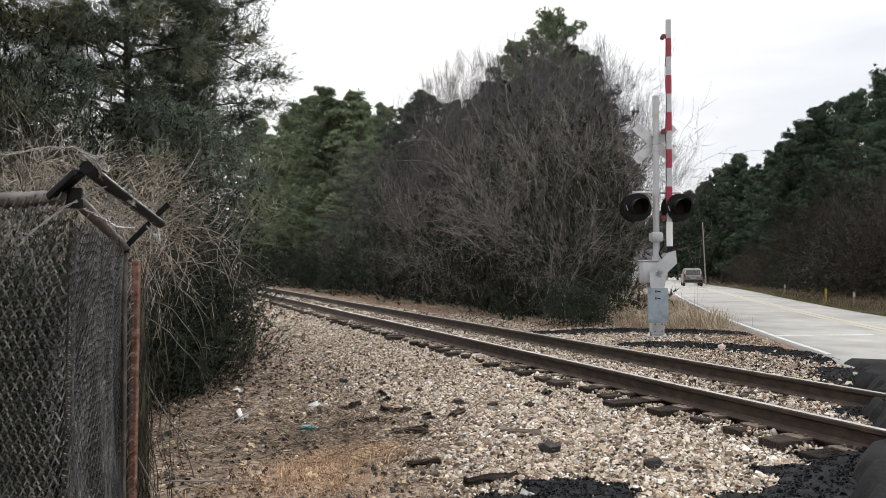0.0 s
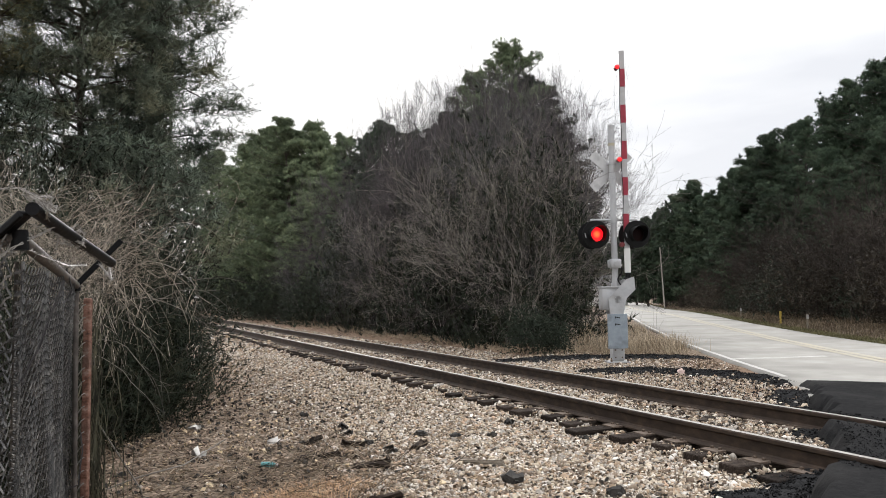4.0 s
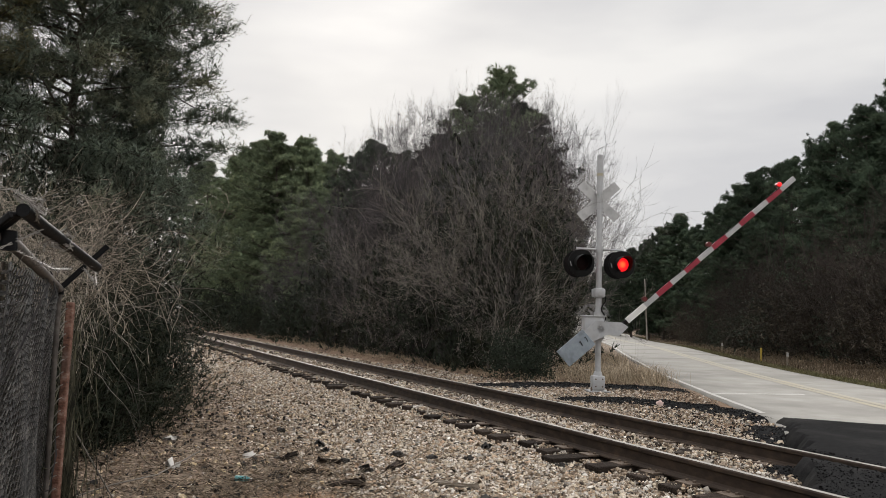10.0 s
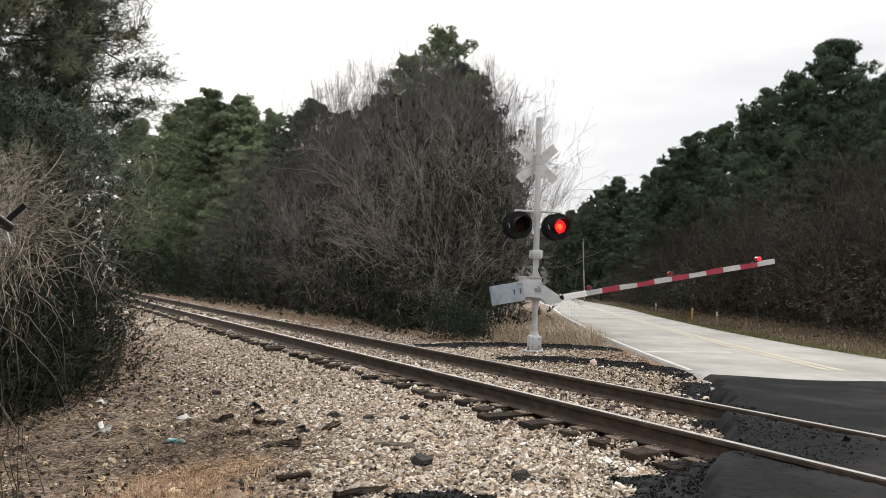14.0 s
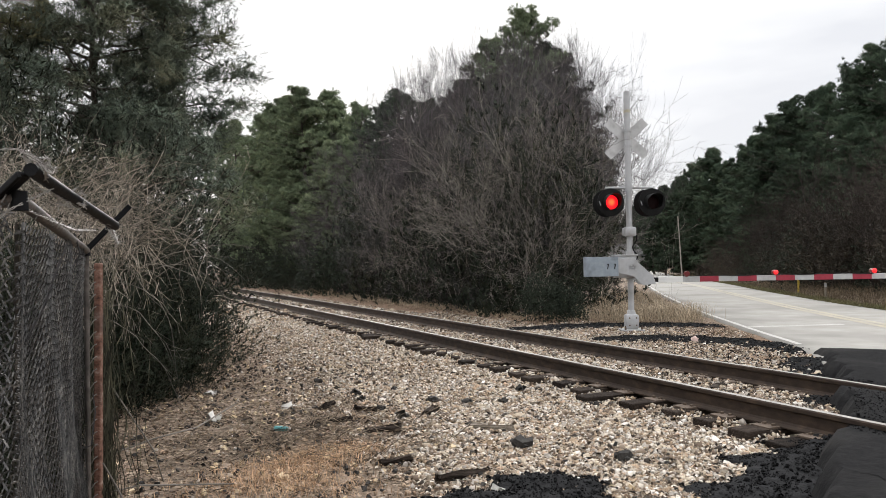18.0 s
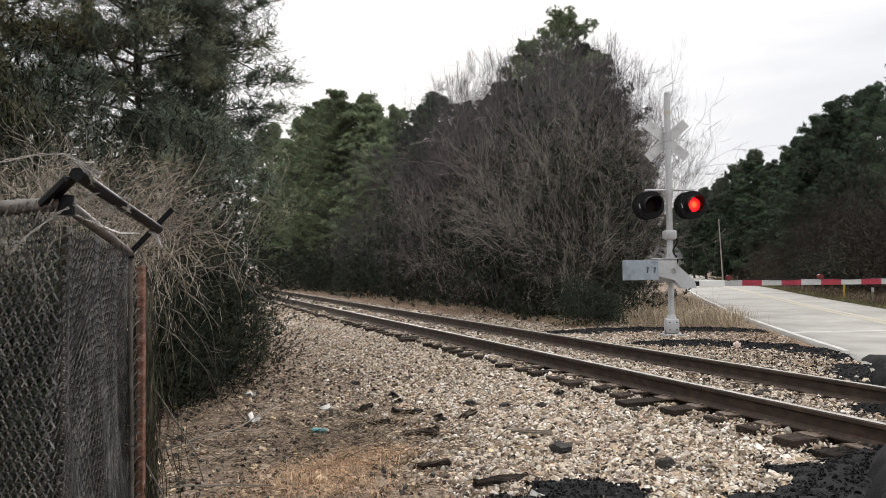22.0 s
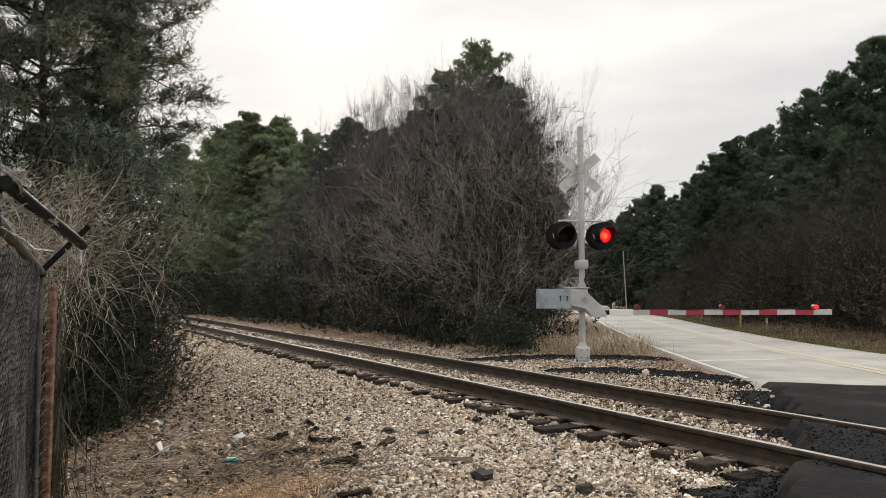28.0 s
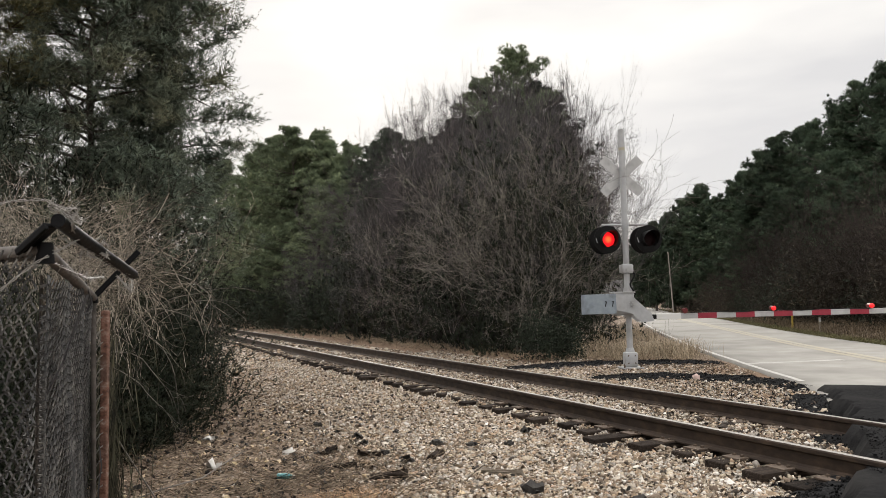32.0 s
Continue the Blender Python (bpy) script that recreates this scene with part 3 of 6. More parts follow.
def seam(x):
    return 11.4 - 0.19 * (x - 5.95)


ragged = lambda y: 0.03 * math.sin(y * 3.1) + 0.02 * math.sin(y * 9.7 + 1) + 0.014 * math.sin(y * 23.0)
far_ys = list(np.arange(10.4, 40, 0.5)) + list(np.arange(40, 176, 3.0))
road = new("road", strip("road", far_ys, lambda y: at_y(ROAD_LEFT, y) - 0.12 + 0.6 * ragged(y), lambda y: at_y(ROAD_RIGHT, y) + 0.1, 0.045, M["asphalt_old"], crown=0.02))
tagged(road, "pale weathered two-lane asphalt road curving away", "road", kind="structure")


def crossing_height(x, y):
    """The new asphalt rises to the rails and falls off beside them."""
    s, o = -0.3633 * x + 0.9317 * y, 0.9317 * x + 0.3633 * y
    d = abs(o - TRACK_MID)
    top = RAIL_TOP - 0.012
    ramp = float(smooth(0.95, 4.6, d))
    z = top * (1 - ramp) + 0.10 * ramp
    for r in (RAIL_NEAR, RAIL_FAR):
        if abs(o - r) < 0.12:
            z -= 0.03
    return z + 0.012 * math.sin(x * 2.3) * math.cos(y * 1.7)


def crossing_patch():
    v, rows = [], []
    for y in list(np.arange(-8, 2, 0.5)) + list(np.arange(2, 12.0, 0.09)):
        left = at_y(ROAD_LEFT, y) + 1.6 * ragged(y)
        right = at_y(ROAD_RIGHT, y) + 0.15
        cols = np.concatenate([[left - 0.16, left - 0.05], np.arange(left + 0.04, min(left + 5.2, right), 0.09), np.linspace(left + 5.3, right, 12)])
        row = []
        for k, x in enumerate(cols[:72]):
            yy = min(y, seam(x))
            z = crossing_height(x, yy)
            if k == 0:
                z = high(x, yy) - 0.08
            elif k == 1:
                z = 0.55 * z + 0.45 * high(x, yy)
            row.append((x, yy, z))
        rows.append(row)
    w = min(len(r) for r in rows)
    rows = [r[:w] for r in rows]
    i = np.arange(len(rows) * w).reshape(len(rows), w)
    f = np.stack([i[:-1, :-1], i[:-1, 1:], i[1:, 1:], i[1:, :-1]], -1).reshape(-1, 4)
    return mesh_of("new_asphalt", [p for r in rows for p in r], f, M["asphalt_new"], True)


crossing = new("crossing_pavement", crossing_patch())
tagged(crossing, "fresh black asphalt laid over the rail crossing", "pavement", kind="structure")

line_ys = list(np.arange(12.6, 40, 0.5)) + list(np.arange(40, 150, 3.0))


def marking(name, ys_, left, right, mat, label):
    rows = []
    for y in ys_:
        a, b = left(y), right(y)
        base = 0.5 * (high(at_y(ROAD_LEFT, y) - 0.12, y) + high(at_y(ROAD_RIGHT, y) + 0.1, y)) + 0.045
        wide = at_y(ROAD_RIGHT, y) - at_y(ROAD_LEFT, y) + 0.22
        for x in (a, b):
            k = 2 * (x - at_y(ROAD_LEFT, y) + 0.12) / wide - 1
            rows.append((x, y, base + 0.02 * (1 - k * k) + 0.006))
    i = np.arange(0, len(rows) - 2, 2)[:, None]
    ob = new(name, mesh_of(name, rows, i + [[0, 1, 3, 2]], mat))
    return tagged(ob, label, "road marking", kind="structure")


marking("edge_line", line_ys, lambda y: at_y(ROAD_LEFT, y) - 0.05, lambda y: at_y(ROAD_LEFT, y) + 0.05, M["white_line"], "worn white edge line on the road")
marking("centre_line", line_ys, lambda y: at_y(ROAD_LEFT, y) + 2.47, lambda y: at_y(ROAD_LEFT, y) + 2.66, M["yellow_line"], "faded yellow centre line on the road")
marking("centre_line", line_ys, lambda y: at_y(ROAD_LEFT, y) + 2.71, lambda y: at_y(ROAD_LEFT, y) + 2.90, M["yellow_line"], "faded yellow centre line on the road")
marking("stop_line", [15.85, 15.95, 16.05], lambda y: 6.7, lambda y: 8.7, M["white_line"], "worn white stop line across one lane")

for pts in (((2.62, 4.62), (2.70, 4.50), (2.68, 4.38), (2.77, 4.27), (2.76, 4.12), (2.83, 4.02), (2.82, 3.85)), ((3.4, 5.2), (3.55, 5.05), (3.62, 4.85), (3.8, 4.7), (3.85, 4.5))):
    v = []
    for k, (x, y) in enumerate(pts):
        w = 0.006 if 0 < k < len(pts) - 1 else 0.001
        v += [(x - w, y, crossing_height(x, y) + 0.005), (x + w, y + 0.004, crossing_height(x, y) + 0.005)]
    i = np.arange(0, len(v) - 2, 2)[:, None]
    crack = new("pavement_crack", mesh_of("pavement_crack", v, i + [[0, 1, 3, 2]], M["black_grit"]))
    tagged(crack, "thin crack in the new asphalt", "crack", kind="structure")


# ---- railway track ----
def rail_mesh(name, o, s0, s1):
    """A flat-bottomed rail: foot, web and head, swept along the track, with a worn bright top."""
    prof = [(-0.075, 0.0), (0.075, 0.0), (0.075, 0.012), (0.03, 0.028), (0.011, 0.045), (0.011, 0.135), (0.037, 0.15), (0.038, 0.178), (0.03, 0.19), (-0.03, 0.19), (-0.038, 0.178), (-0.037, 0.15), (-0.011, 0.135), (-0.011, 0.045), (-0.03, 0.028), (-0.075, 0.012)]
    ss = np.linspace(s0, s1, 60)
    v = [along(s, o + p[0], TIE_TOP + p[1]) for s in ss for p in prof]
    k = len(prof)
    f, top = [], []
    for r in range(len(ss) - 1):
        for j in range(k):
            q = (r * k + j, r * k + (j + 1) % k, (r + 1) * k + (j + 1) % k, (r + 1) * k + j)
            f.append(q)
            top.append(1 if j == 8 else 0)
    me = mesh_of(name, [tuple(p) for p in v], f, M["rail_rust"])
    me.materials.append(M["rail_top"])
    me.polygons.foreach_set("material_index", np.array(top, np.int32))
    return me


track = thing("railway_track", Matrix(), "single railway track with rusty rails on dark wooden ties", "railway track", kind="structure")
for o in (RAIL_NEAR, RAIL_FAR):
    part("rail", rail_mesh("rail", o, -14, 115), None, track, "rusty brown steel rail with a worn bright head")
bm = bmesh.new()
box(bm, (2.42, 0.23, 0.18), bevel=0.014)
tie_mesh = bpy.data.meshes.new("tie")
bm.to_mesh(tie_mesh), bm.free(), tie_mesh.materials.append(M["tie"])
bm = bmesh.new()
box(bm, (0.40, 0.20, 0.018), bevel=0.004)
for dx in (-0.1, 0.1):
    for dy in (-0.05, 0.05):
        box(bm, (0.03, 0.026, 0.024), (dx, dy, 0.016), bevel=0.004)
plate_mesh = bpy.data.meshes.new("tie_plate")
bm.to_mesh(plate_mesh), bm.free(), plate_mesh.materials.append(M["plate"])
rng = np.random.default_rng(3)
tilt = math.degrees(math.atan2(N.y, N.x))
for k in range(86):
    s = 3.6 + k * 0.5 + rng.normal(0, 0.02)
    shift = rng.normal(0, 0.06)
    t_ob = new("tie", tie_mesh)
    t_ob.parent = track
    p = along(s, TRACK_MID + shift - 0.02)
    t_ob.matrix_basis = pose(p.x, p.y, TIE_TOP - 0.094 + rng.normal(0, 0.004), 0, rng.normal(0, 0.4), tilt + rng.normal(0, 1.4))
    if s < 26:
        for o in (RAIL_NEAR, RAIL_FAR):
            p_ob = new("tie_plate", plate_mesh)
            p_ob.parent = track
            p = along(s, o)
            p_ob.matrix_basis = pose(p.x, p.y, TIE_TOP + 0.004, 0, 0, tilt)


# ---- crossing signal with its gate ----
PIVOT_Z = 1.30
signal = thing("crossing_signal", pose(SIGNAL[0], SIGNAL[1], high(*SIGNAL) + 0.01), "grey railway crossing signal with crossbuck, red lights and a gate", "crossing signal")
FACE = 6.0


def smooth_part(name, bm, mat, parent, label=""):
    return shade_smooth(part(name, bm, mat, parent, label))


bm = bmesh.new()
box(bm, (0.44, 0.44, 0.035), (0, 0, 0.02), bevel=0.008)
smooth_part("base_plate", bm, M["galv"], signal)
bm = bmesh.new()
box(bm, (0.26, 0.24, 0.30), (0, 0, 0.19), bevel=0.035)
rod(bm, (0, 0, 0.30), (0, 0, 0.42), 0.105, 0.075, 20)
smooth_part("base_casting", bm, M["galv"], signal)
for dx in (-0.17, 0.17):
    for dy in (-0.17, 0.17):
        bm = bmesh.new()
        rod(bm, (dx, dy, 0.03), (dx, dy, 0.085), 0.022, sides=6)
        rod(bm, (dx, dy, 0.08), (dx, dy, 0.12), 0.011, sides=8)
        part("anchor_bolt", bm, M["plate"], signal)
for dx in (-0.07, 0.07):
    for z in (0.12, 0.27):
        bm = bmesh.new()
        rod(bm, (dx, -0.115, z), (dx, -0.135, z), 0.016, sides=6)
        part("casting_bolt", bm, M["plate"], signal)
bm = bmesh.new()
rod(bm, (0, 0, 0.3), (0, 0, 4.52), 0.062, sides=24)
smooth_part("mast", bm, M["galv"], signal)
bm = bmesh.new()
rod(bm, (0, 0, 4.50), (0, 0, 4.56), 0.069, sides=24)
smooth_part("mast_collar", bm, material("yellowed_band", [(0.36, 0.33, 0.24), (0.44, 0.40, 0.30)], 0.5, 9), signal, "yellowed band near the top of the mast")
bm = bmesh.new()
rod(bm, (0, 0, 4.54), (0, 0, 4.94), 0.064, sides=24)
rod(bm, (0, 0, 4.94), (0, 0, 4.965), 0.064, 0.03, sides=24)
smooth_part("finial", bm, M["galv"], signal, "grey top section of the mast")
# crossbuck, seen from its bare back
for k, a in enumerate((42, -42)):
    bm = bmesh.new()
    box(bm, (1.07, 0.006, 0.20), (0, 0.085 + 0.009 * k, 3.98), Matrix.Rotation(radians(a), 4, "Y"), bevel=0.0015)
    part("crossbuck_blade", bm, M["white_plate"], signal, "dull white back of a crossbuck blade")
for z in (3.83, 4.13):
    bm = bmesh.new()
    rod(bm, (0, 0, z - 0.02), (0, 0, z + 0.02), 0.072, sides=20)
    box(bm, (0.20, 0.02, 0.035), (0, 0.068, z))
    part("crossbuck_clamp", bm, M["galv"], signal)
# lamp heads back to back on a cross arm
turn = Matrix.Rotation(radians(FACE), 4, "Z")
bm = bmesh.new()
bmesh.ops.transform(bm, matrix=turn, verts=rod(bm, (-0.50, 0, 2.95), (0.50, 0, 2.95), 0.024))
bmesh.ops.transform(bm, matrix=turn, verts=rod(bm, (0, 0, 2.88), (0, 0, 3.02), 0.078, sides=20))
for sx in (-0.44, 0.44):
    bmesh.ops.transform(bm, matrix=turn, verts=rod(bm, (sx, 0, 2.60), (sx, 0, 2.97), 0.024))
smooth_part("light_cross_arm", bm, M["galv"], signal)


def light_head(side, front):
    """One lamp: round backing disc, drum, visor and lens, facing -y when front."""
    yaw = FACE if front else FACE + 180
    sx = 0.44 * side * (1 if front else -1)
    m = Matrix.Translation((0, 0, 2.64)) @ pose(0, 0, 0, 0, 0, yaw) @ Matrix.Translation((sx, -0.14, 0))
    bm = bmesh.new()
    rod(bm, (0, 0.12, 0), (0, -0.02, 0), 0.11, 0.17, 28)
    head = smooth_part("light_head", bm, M["black_metal"], signal, "black signal light head")
    head.matrix_basis = m
    bm = bmesh.new()
    rod(bm, (0, 0.0, 0), (0, -0.014, 0), 0.285, sides=48)
    smooth_part("backing_disc", bm, M["black_metal"], head)
    bm = bmesh.new()
    n, depth = 28, 0.32
    for k in range(n):
        a0, a1 = radians(-60 + 300 * k / n), radians(-60 + 300 * (k + 1) / n)
        quad = []
        for a, y in ((a0, -0.012), (a1, -0.012), (a1, 0), (a0, 0)):
            reach = depth * (0.55 + 0.45 * max(0.0, math.sin(a)))
            quad.append(bm.verts.new((0.168 * math.cos(a), y if y else -reach, 0.168 * math.sin(a))))
        bm.faces.new(quad)
    bmesh.ops.remove_doubles(bm, verts=bm.verts, dist=1e-4)
    bmesh.ops.solidify(bm, geom=bm.faces[:], thickness=0.004)
    smooth_part("visor", bm, M["black_metal"], head)
    bm = bmesh.new()
    bmesh.ops.create_uvsphere(bm, u_segments=28, v_segments=14, radius=0.15)
    bmesh.ops.scale(bm, vec=(1, 0.25, 1), verts=bm.verts)
    smooth_part("lens", bm, M["dark_lens"], head, "dark red glass lens").location.y = -0.012
    bm = bmesh.new()
    box(bm, (0.012, 0.004, 0.10), (-0.23, -0.018, -0.02), Matrix.Rotation(radians(-15), 4, "Y"))
    part("disc_streak", bm, M["white_plate"], head, "pale streak on the disc")
    if not front:
        return None
    bm = bmesh.new()
    bmesh.ops.create_uvsphere(bm, u_segments=28, v_segments=14, radius=0.146)
    bmesh.ops.scale(bm, vec=(1, 0.25, 1), verts=bm.verts)
    return smooth_part("bulb", bm, M["glow"], head, "glowing red bulb")


bulbs = {-1: light_head(-1, True), 1: light_head(1, True)}
light_head(-1, False), light_head(1, False)
bm = bmesh.new()
box(bm, (0.21, 0.18, 0.19), (0, -0.02, 2.04), bevel=0.02)
box(bm, (0.29, 0.02, 0.16), (0, 0.02, 2.04), bevel=0.006)
rod(bm, (0.02, -0.11, 2.04), (0.02, -0.13, 2.04), 0.06, sides=16)
smooth_part("junction_box", bm, M["galv"], signal)
bm = bmesh.new()
for k in range(8):
    a, b = k / 8, (k + 1) / 8
    f = lambda q: (0.09 + 0.05 * math.sin(q * 9), -0.06, 2.0 - q * 0.55)
    rod(bm, f(a), f(b), 0.014, sides=6)
part("cable", bm, M["black_metal"], signal, "black cable beside the mast")
# gate machine and its crank arms
bm = bmesh.new()
box(bm, (0.42, 0.30, 0.46), (-0.12, -0.02, PIVOT_Z + 0.02), bevel=0.03)
box(bm, (0.46, 0.34, 0.03), (-0.12, -0.02, PIVOT_Z + 0.255), bevel=0.01)
smooth_part("gate_machine", bm, M["galv"], signal, "grey cast gate machine housing")
bm = bmesh.new()
rod(bm, (0, 0, PIVOT_Z - 0.25), (0, 0, PIVOT_Z - 0.21), 0.10, sides=20)
smooth_part("machine_clamp", bm, M["galv"], signal)
bm = bmesh.new()
rod(bm, (0, 0, PIVOT_Z + 0.27), (0, 0, PIVOT_Z + 0.34), 0.085, sides=20)
smooth_part("machine_clamp", bm, M["galv"], signal)
gate = new("gate_arm", None)
gate.parent = signal
ARM_DROP = 0.255
bm = bmesh.new()
rod(bm, (0, -0.26, 0), (0, 0.20, 0), 0.07, sides=20)
outline = [(-0.30, 0.17), (0.02, 0.20), (0.16, 0.06), (0.42, -ARM_DROP + 0.07), (0.46, -ARM_DROP - 0.08), (0.20, -ARM_DROP - 0.10), (0.02, -0.17), (-0.30, -0.10)]
front = [bm.verts.new((x, -0.26, z)) for x, z in outline]
face = bm.faces.new(front)
ext = bmesh.ops.extrude_face_region(bm, geom=[face])
bmesh.ops.translate(bm, vec=(0, 0.02, 0), verts=[g for g in ext["geom"] if isinstance(g, bmesh.types.BMVert)])
bmesh.ops.recalc_face_normals(bm, faces=bm.faces)
part("crank_plate", bm, M["galv"], gate, "grey cast crank plate")
bm = bmesh.new()
back = [bm.verts.new((x, 0.185, z)) for x, z in outline]
ext = bmesh.ops.extrude_face_region(bm, geom=[bm.faces.new(back)])
bmesh.ops.translate(bm, vec=(0, 0.02, 0), verts=[g for g in ext["geom"] if isinstance(g, bmesh.types.BMVert)])
bmesh.ops.recalc_face_normals(bm, faces=bm.faces)
part("crank_plate", bm, M["galv"], gate, "grey cast crank plate")
for dx, dz in ((-0.02, 0.05), (0.04, 0.05), (0.01, 0.0), (-0.04, -0.04), (0.06, -0.04)):
    bm = bmesh.new()
    rod(bm, (dx, -0.26, dz), (dx, -0.277, dz), 0.012, sides=6)
    part("crank_bolt", bm, M["white_plate"], gate)
bm = bmesh.new()
box(bm, (0.70, 0.05, 0.40), (-0.64, -0.265, 0.03), bevel=0.006)
part("counterweight", bm, M["galv_blue"], gate, "bluish galvanised counterweight plate")
for dx in (-0.36, -0.50):
    bm = bmesh.new()
    box(bm, (0.018, 0.012, 0.11), (dx, -0.295, 0.03), Matrix.Rotation(radians(12), 4, "Y"), bevel=0.003)
    box(bm, (0.03, 0.012, 0.014), (dx - 0.008, -0.295, 0.078), bevel=0.003)
    part("weight_slot", bm, M["black_metal"], gate, "dark slot and bolt in the plate")
ARM_Y = -0.04
bm = bmesh.new()
box(bm, (0.16, 0.10, 0.09), (0.47, ARM_Y, -ARM_DROP), bevel=0.012)
rod(bm, (0.44, -0.26, -ARM_DROP + 0.03), (0.44, 0.20, -ARM_DROP + 0.03), 0.02, sides=8)
part("arm_socket", bm, M["black_metal"], gate, "black breakaway socket")
TIP = 5.21
bm = bmesh.new()
v = box(bm, (TIP - 0.54, 0.035, 0.11), ((TIP + 0.54) / 2, ARM_Y, -ARM_DROP), bevel=0.008)
part("arm_bar", bm, M["white_band"], gate, "white banded gate bar")
bm = bmesh.new()
box(bm, (0.50, 0.05, 0.125), (0.80, ARM_Y, -ARM_DROP), bevel=0.008)
part("arm_sleeve", bm, M["house_white"], gate, "pale metal sleeve of the arm")
for k in range(5):
    bm = bmesh.new()
    box(bm, (0.38, 0.041, 0.112), (TIP - 0.58 - 0.762 * k, ARM_Y, -ARM_DROP), bevel=0.002)
    part("red_stripe", bm, M["red_band"], gate, "red stripe")
lamps = []
for x in (1.13, 2.90, 4.85):
    bm = bmesh.new()
    rod(bm, (x, ARM_Y - 0.06, -ARM_DROP + 0.11), (x, ARM_Y + 0.06, -ARM_DROP + 0.11), 0.05, sides=18)
    rod(bm, (x, ARM_Y, -ARM_DROP + 0.05), (x, ARM_Y, -ARM_DROP + 0.08), 0.03, sides=10)
    lamps.append(smooth_part("arm_lamp", bm, M["lamp_red"], gate, "small red arm lamp"))
bm = bmesh.new()
bmesh.ops.create_uvsphere(bm, u_segments=18, v_segments=10, radius=0.047)
tip_glow = smooth_part("lamp_glow", bm, M["glow_small"], lamps[2], "lit red lamp face")
tip_glow.location = (4.85, ARM_Y - 0.045, -ARM_DROP + 0.11)
bm = bmesh.new()
bmesh.ops.create_uvsphere(bm, u_segments=18, v_segments=10, radius=0.046)
mid_glow = smooth_part("lamp_glow", bm, M["glow_small"], lamps[1], "lit red lamp face")
bm = bmesh.new()
for k in range(24):
    a, b = 1.2 + k * 0.152, 1.2 + (k + 1) * 0.152
    sag = lambda x: 0.012 * math.sin(x * 5)
    rod(bm, (a, ARM_Y - 0.025, -ARM_DROP + 0.062 + sag(a)), (b, ARM_Y - 0.025, -ARM_DROP + 0.062 + sag(b)), 0.007, sides=5)
part("lamp_cable", bm, M["black_metal"], gate)


# ---- fence: chain link with barbed-wire arms ----
CORNER, END = Vector((-1.035, 2.20, 1.66)), Vector((-1.785, 4.41, 1.57))
fence = thing("chain_link_fence", Matrix(), "dark chain-link fence with brown pipes and barbed wire arms", "fence")


def pipe(name, pts, r, mat, label="", sides=16):
    bm = bmesh.new()
    for a, b in zip(pts, pts[1:]):
        rod(bm, a, b, r, sides=sides)
    for p in pts[1:-1]:
        bmesh.ops.create_uvsphere(bm, u_segments=12, v_segments=8, radius=r, matrix=Matrix.Translation(p))
    return smooth_part(name, bm, mat, fence, label)


SIDE = Vector((-2.94, 2.85, 1.66))
pipe("top_rail", [CORNER, END], 0.020, M["pipe_rust"], "rust-brown top rail")
pipe("top_rail", [SIDE, CORNER], 0.021, M["pipe_rust"], "rust-brown top rail")
pipe("corner_post", [(CORNER.x - 0.40, CORNER.y + 0.06, -0.2), (CORNER.x - 0.40, CORNER.y + 0.06, 1.65)], 0.019, M["pipe_black"])
pipe("end_post", [(END.x, END.y, -0.2), (END.x, END.y, 1.56)], 0.014, M["pipe_rust"])
pipe("arm_bar", [(-0.98, 2.15, 1.738), (-1.03, 2.56, 1.683), (-1.08, 2.99, 1.628)], 0.0185, M["pipe_black"], "black pipe lying on the fence arms")
bm = bmesh.new()
box(bm, (0.030, 0.012, 0.36), (0, 0, 0.16), bevel=0.003)
arm = part("barb_arm", bm, M["pipe_black"], fence, "dark angled barbed-wire arm")
arm.matrix_basis = Matrix.Translation(END) @ pose(0, 0, 0, 0, 43, 10)
bm = bmesh.new()
box(bm, (0.044, 0.014, 0.125), (0, 0, 0.045), bevel=0.004)
box(bm, (0.012, 0.018, 0.125), (-0.018, -0.006, 0.045), bevel=0.003)
arm = part("barb_arm", bm, M["pipe_black"], fence, "dark angled barbed-wire arm")
foot, head = CORNER + Vector((-0.045, -0.01, 0.012)), Vector((-0.985, 2.145, 1.735))
arm.matrix_basis = Matrix.Translation(foot) @ (head - foot).to_track_quat("Z", "Y").to_matrix().to_4x4()
for p in (CORNER, END):
    bm = bmesh.new()
    rod(bm, p - Vector((0, 0, 0.03)), p + Vector((0, 0, 0.025)), 0.024, 0.02, 16)
    smooth_part("post_cap", bm, M["pipe_black"], fence)


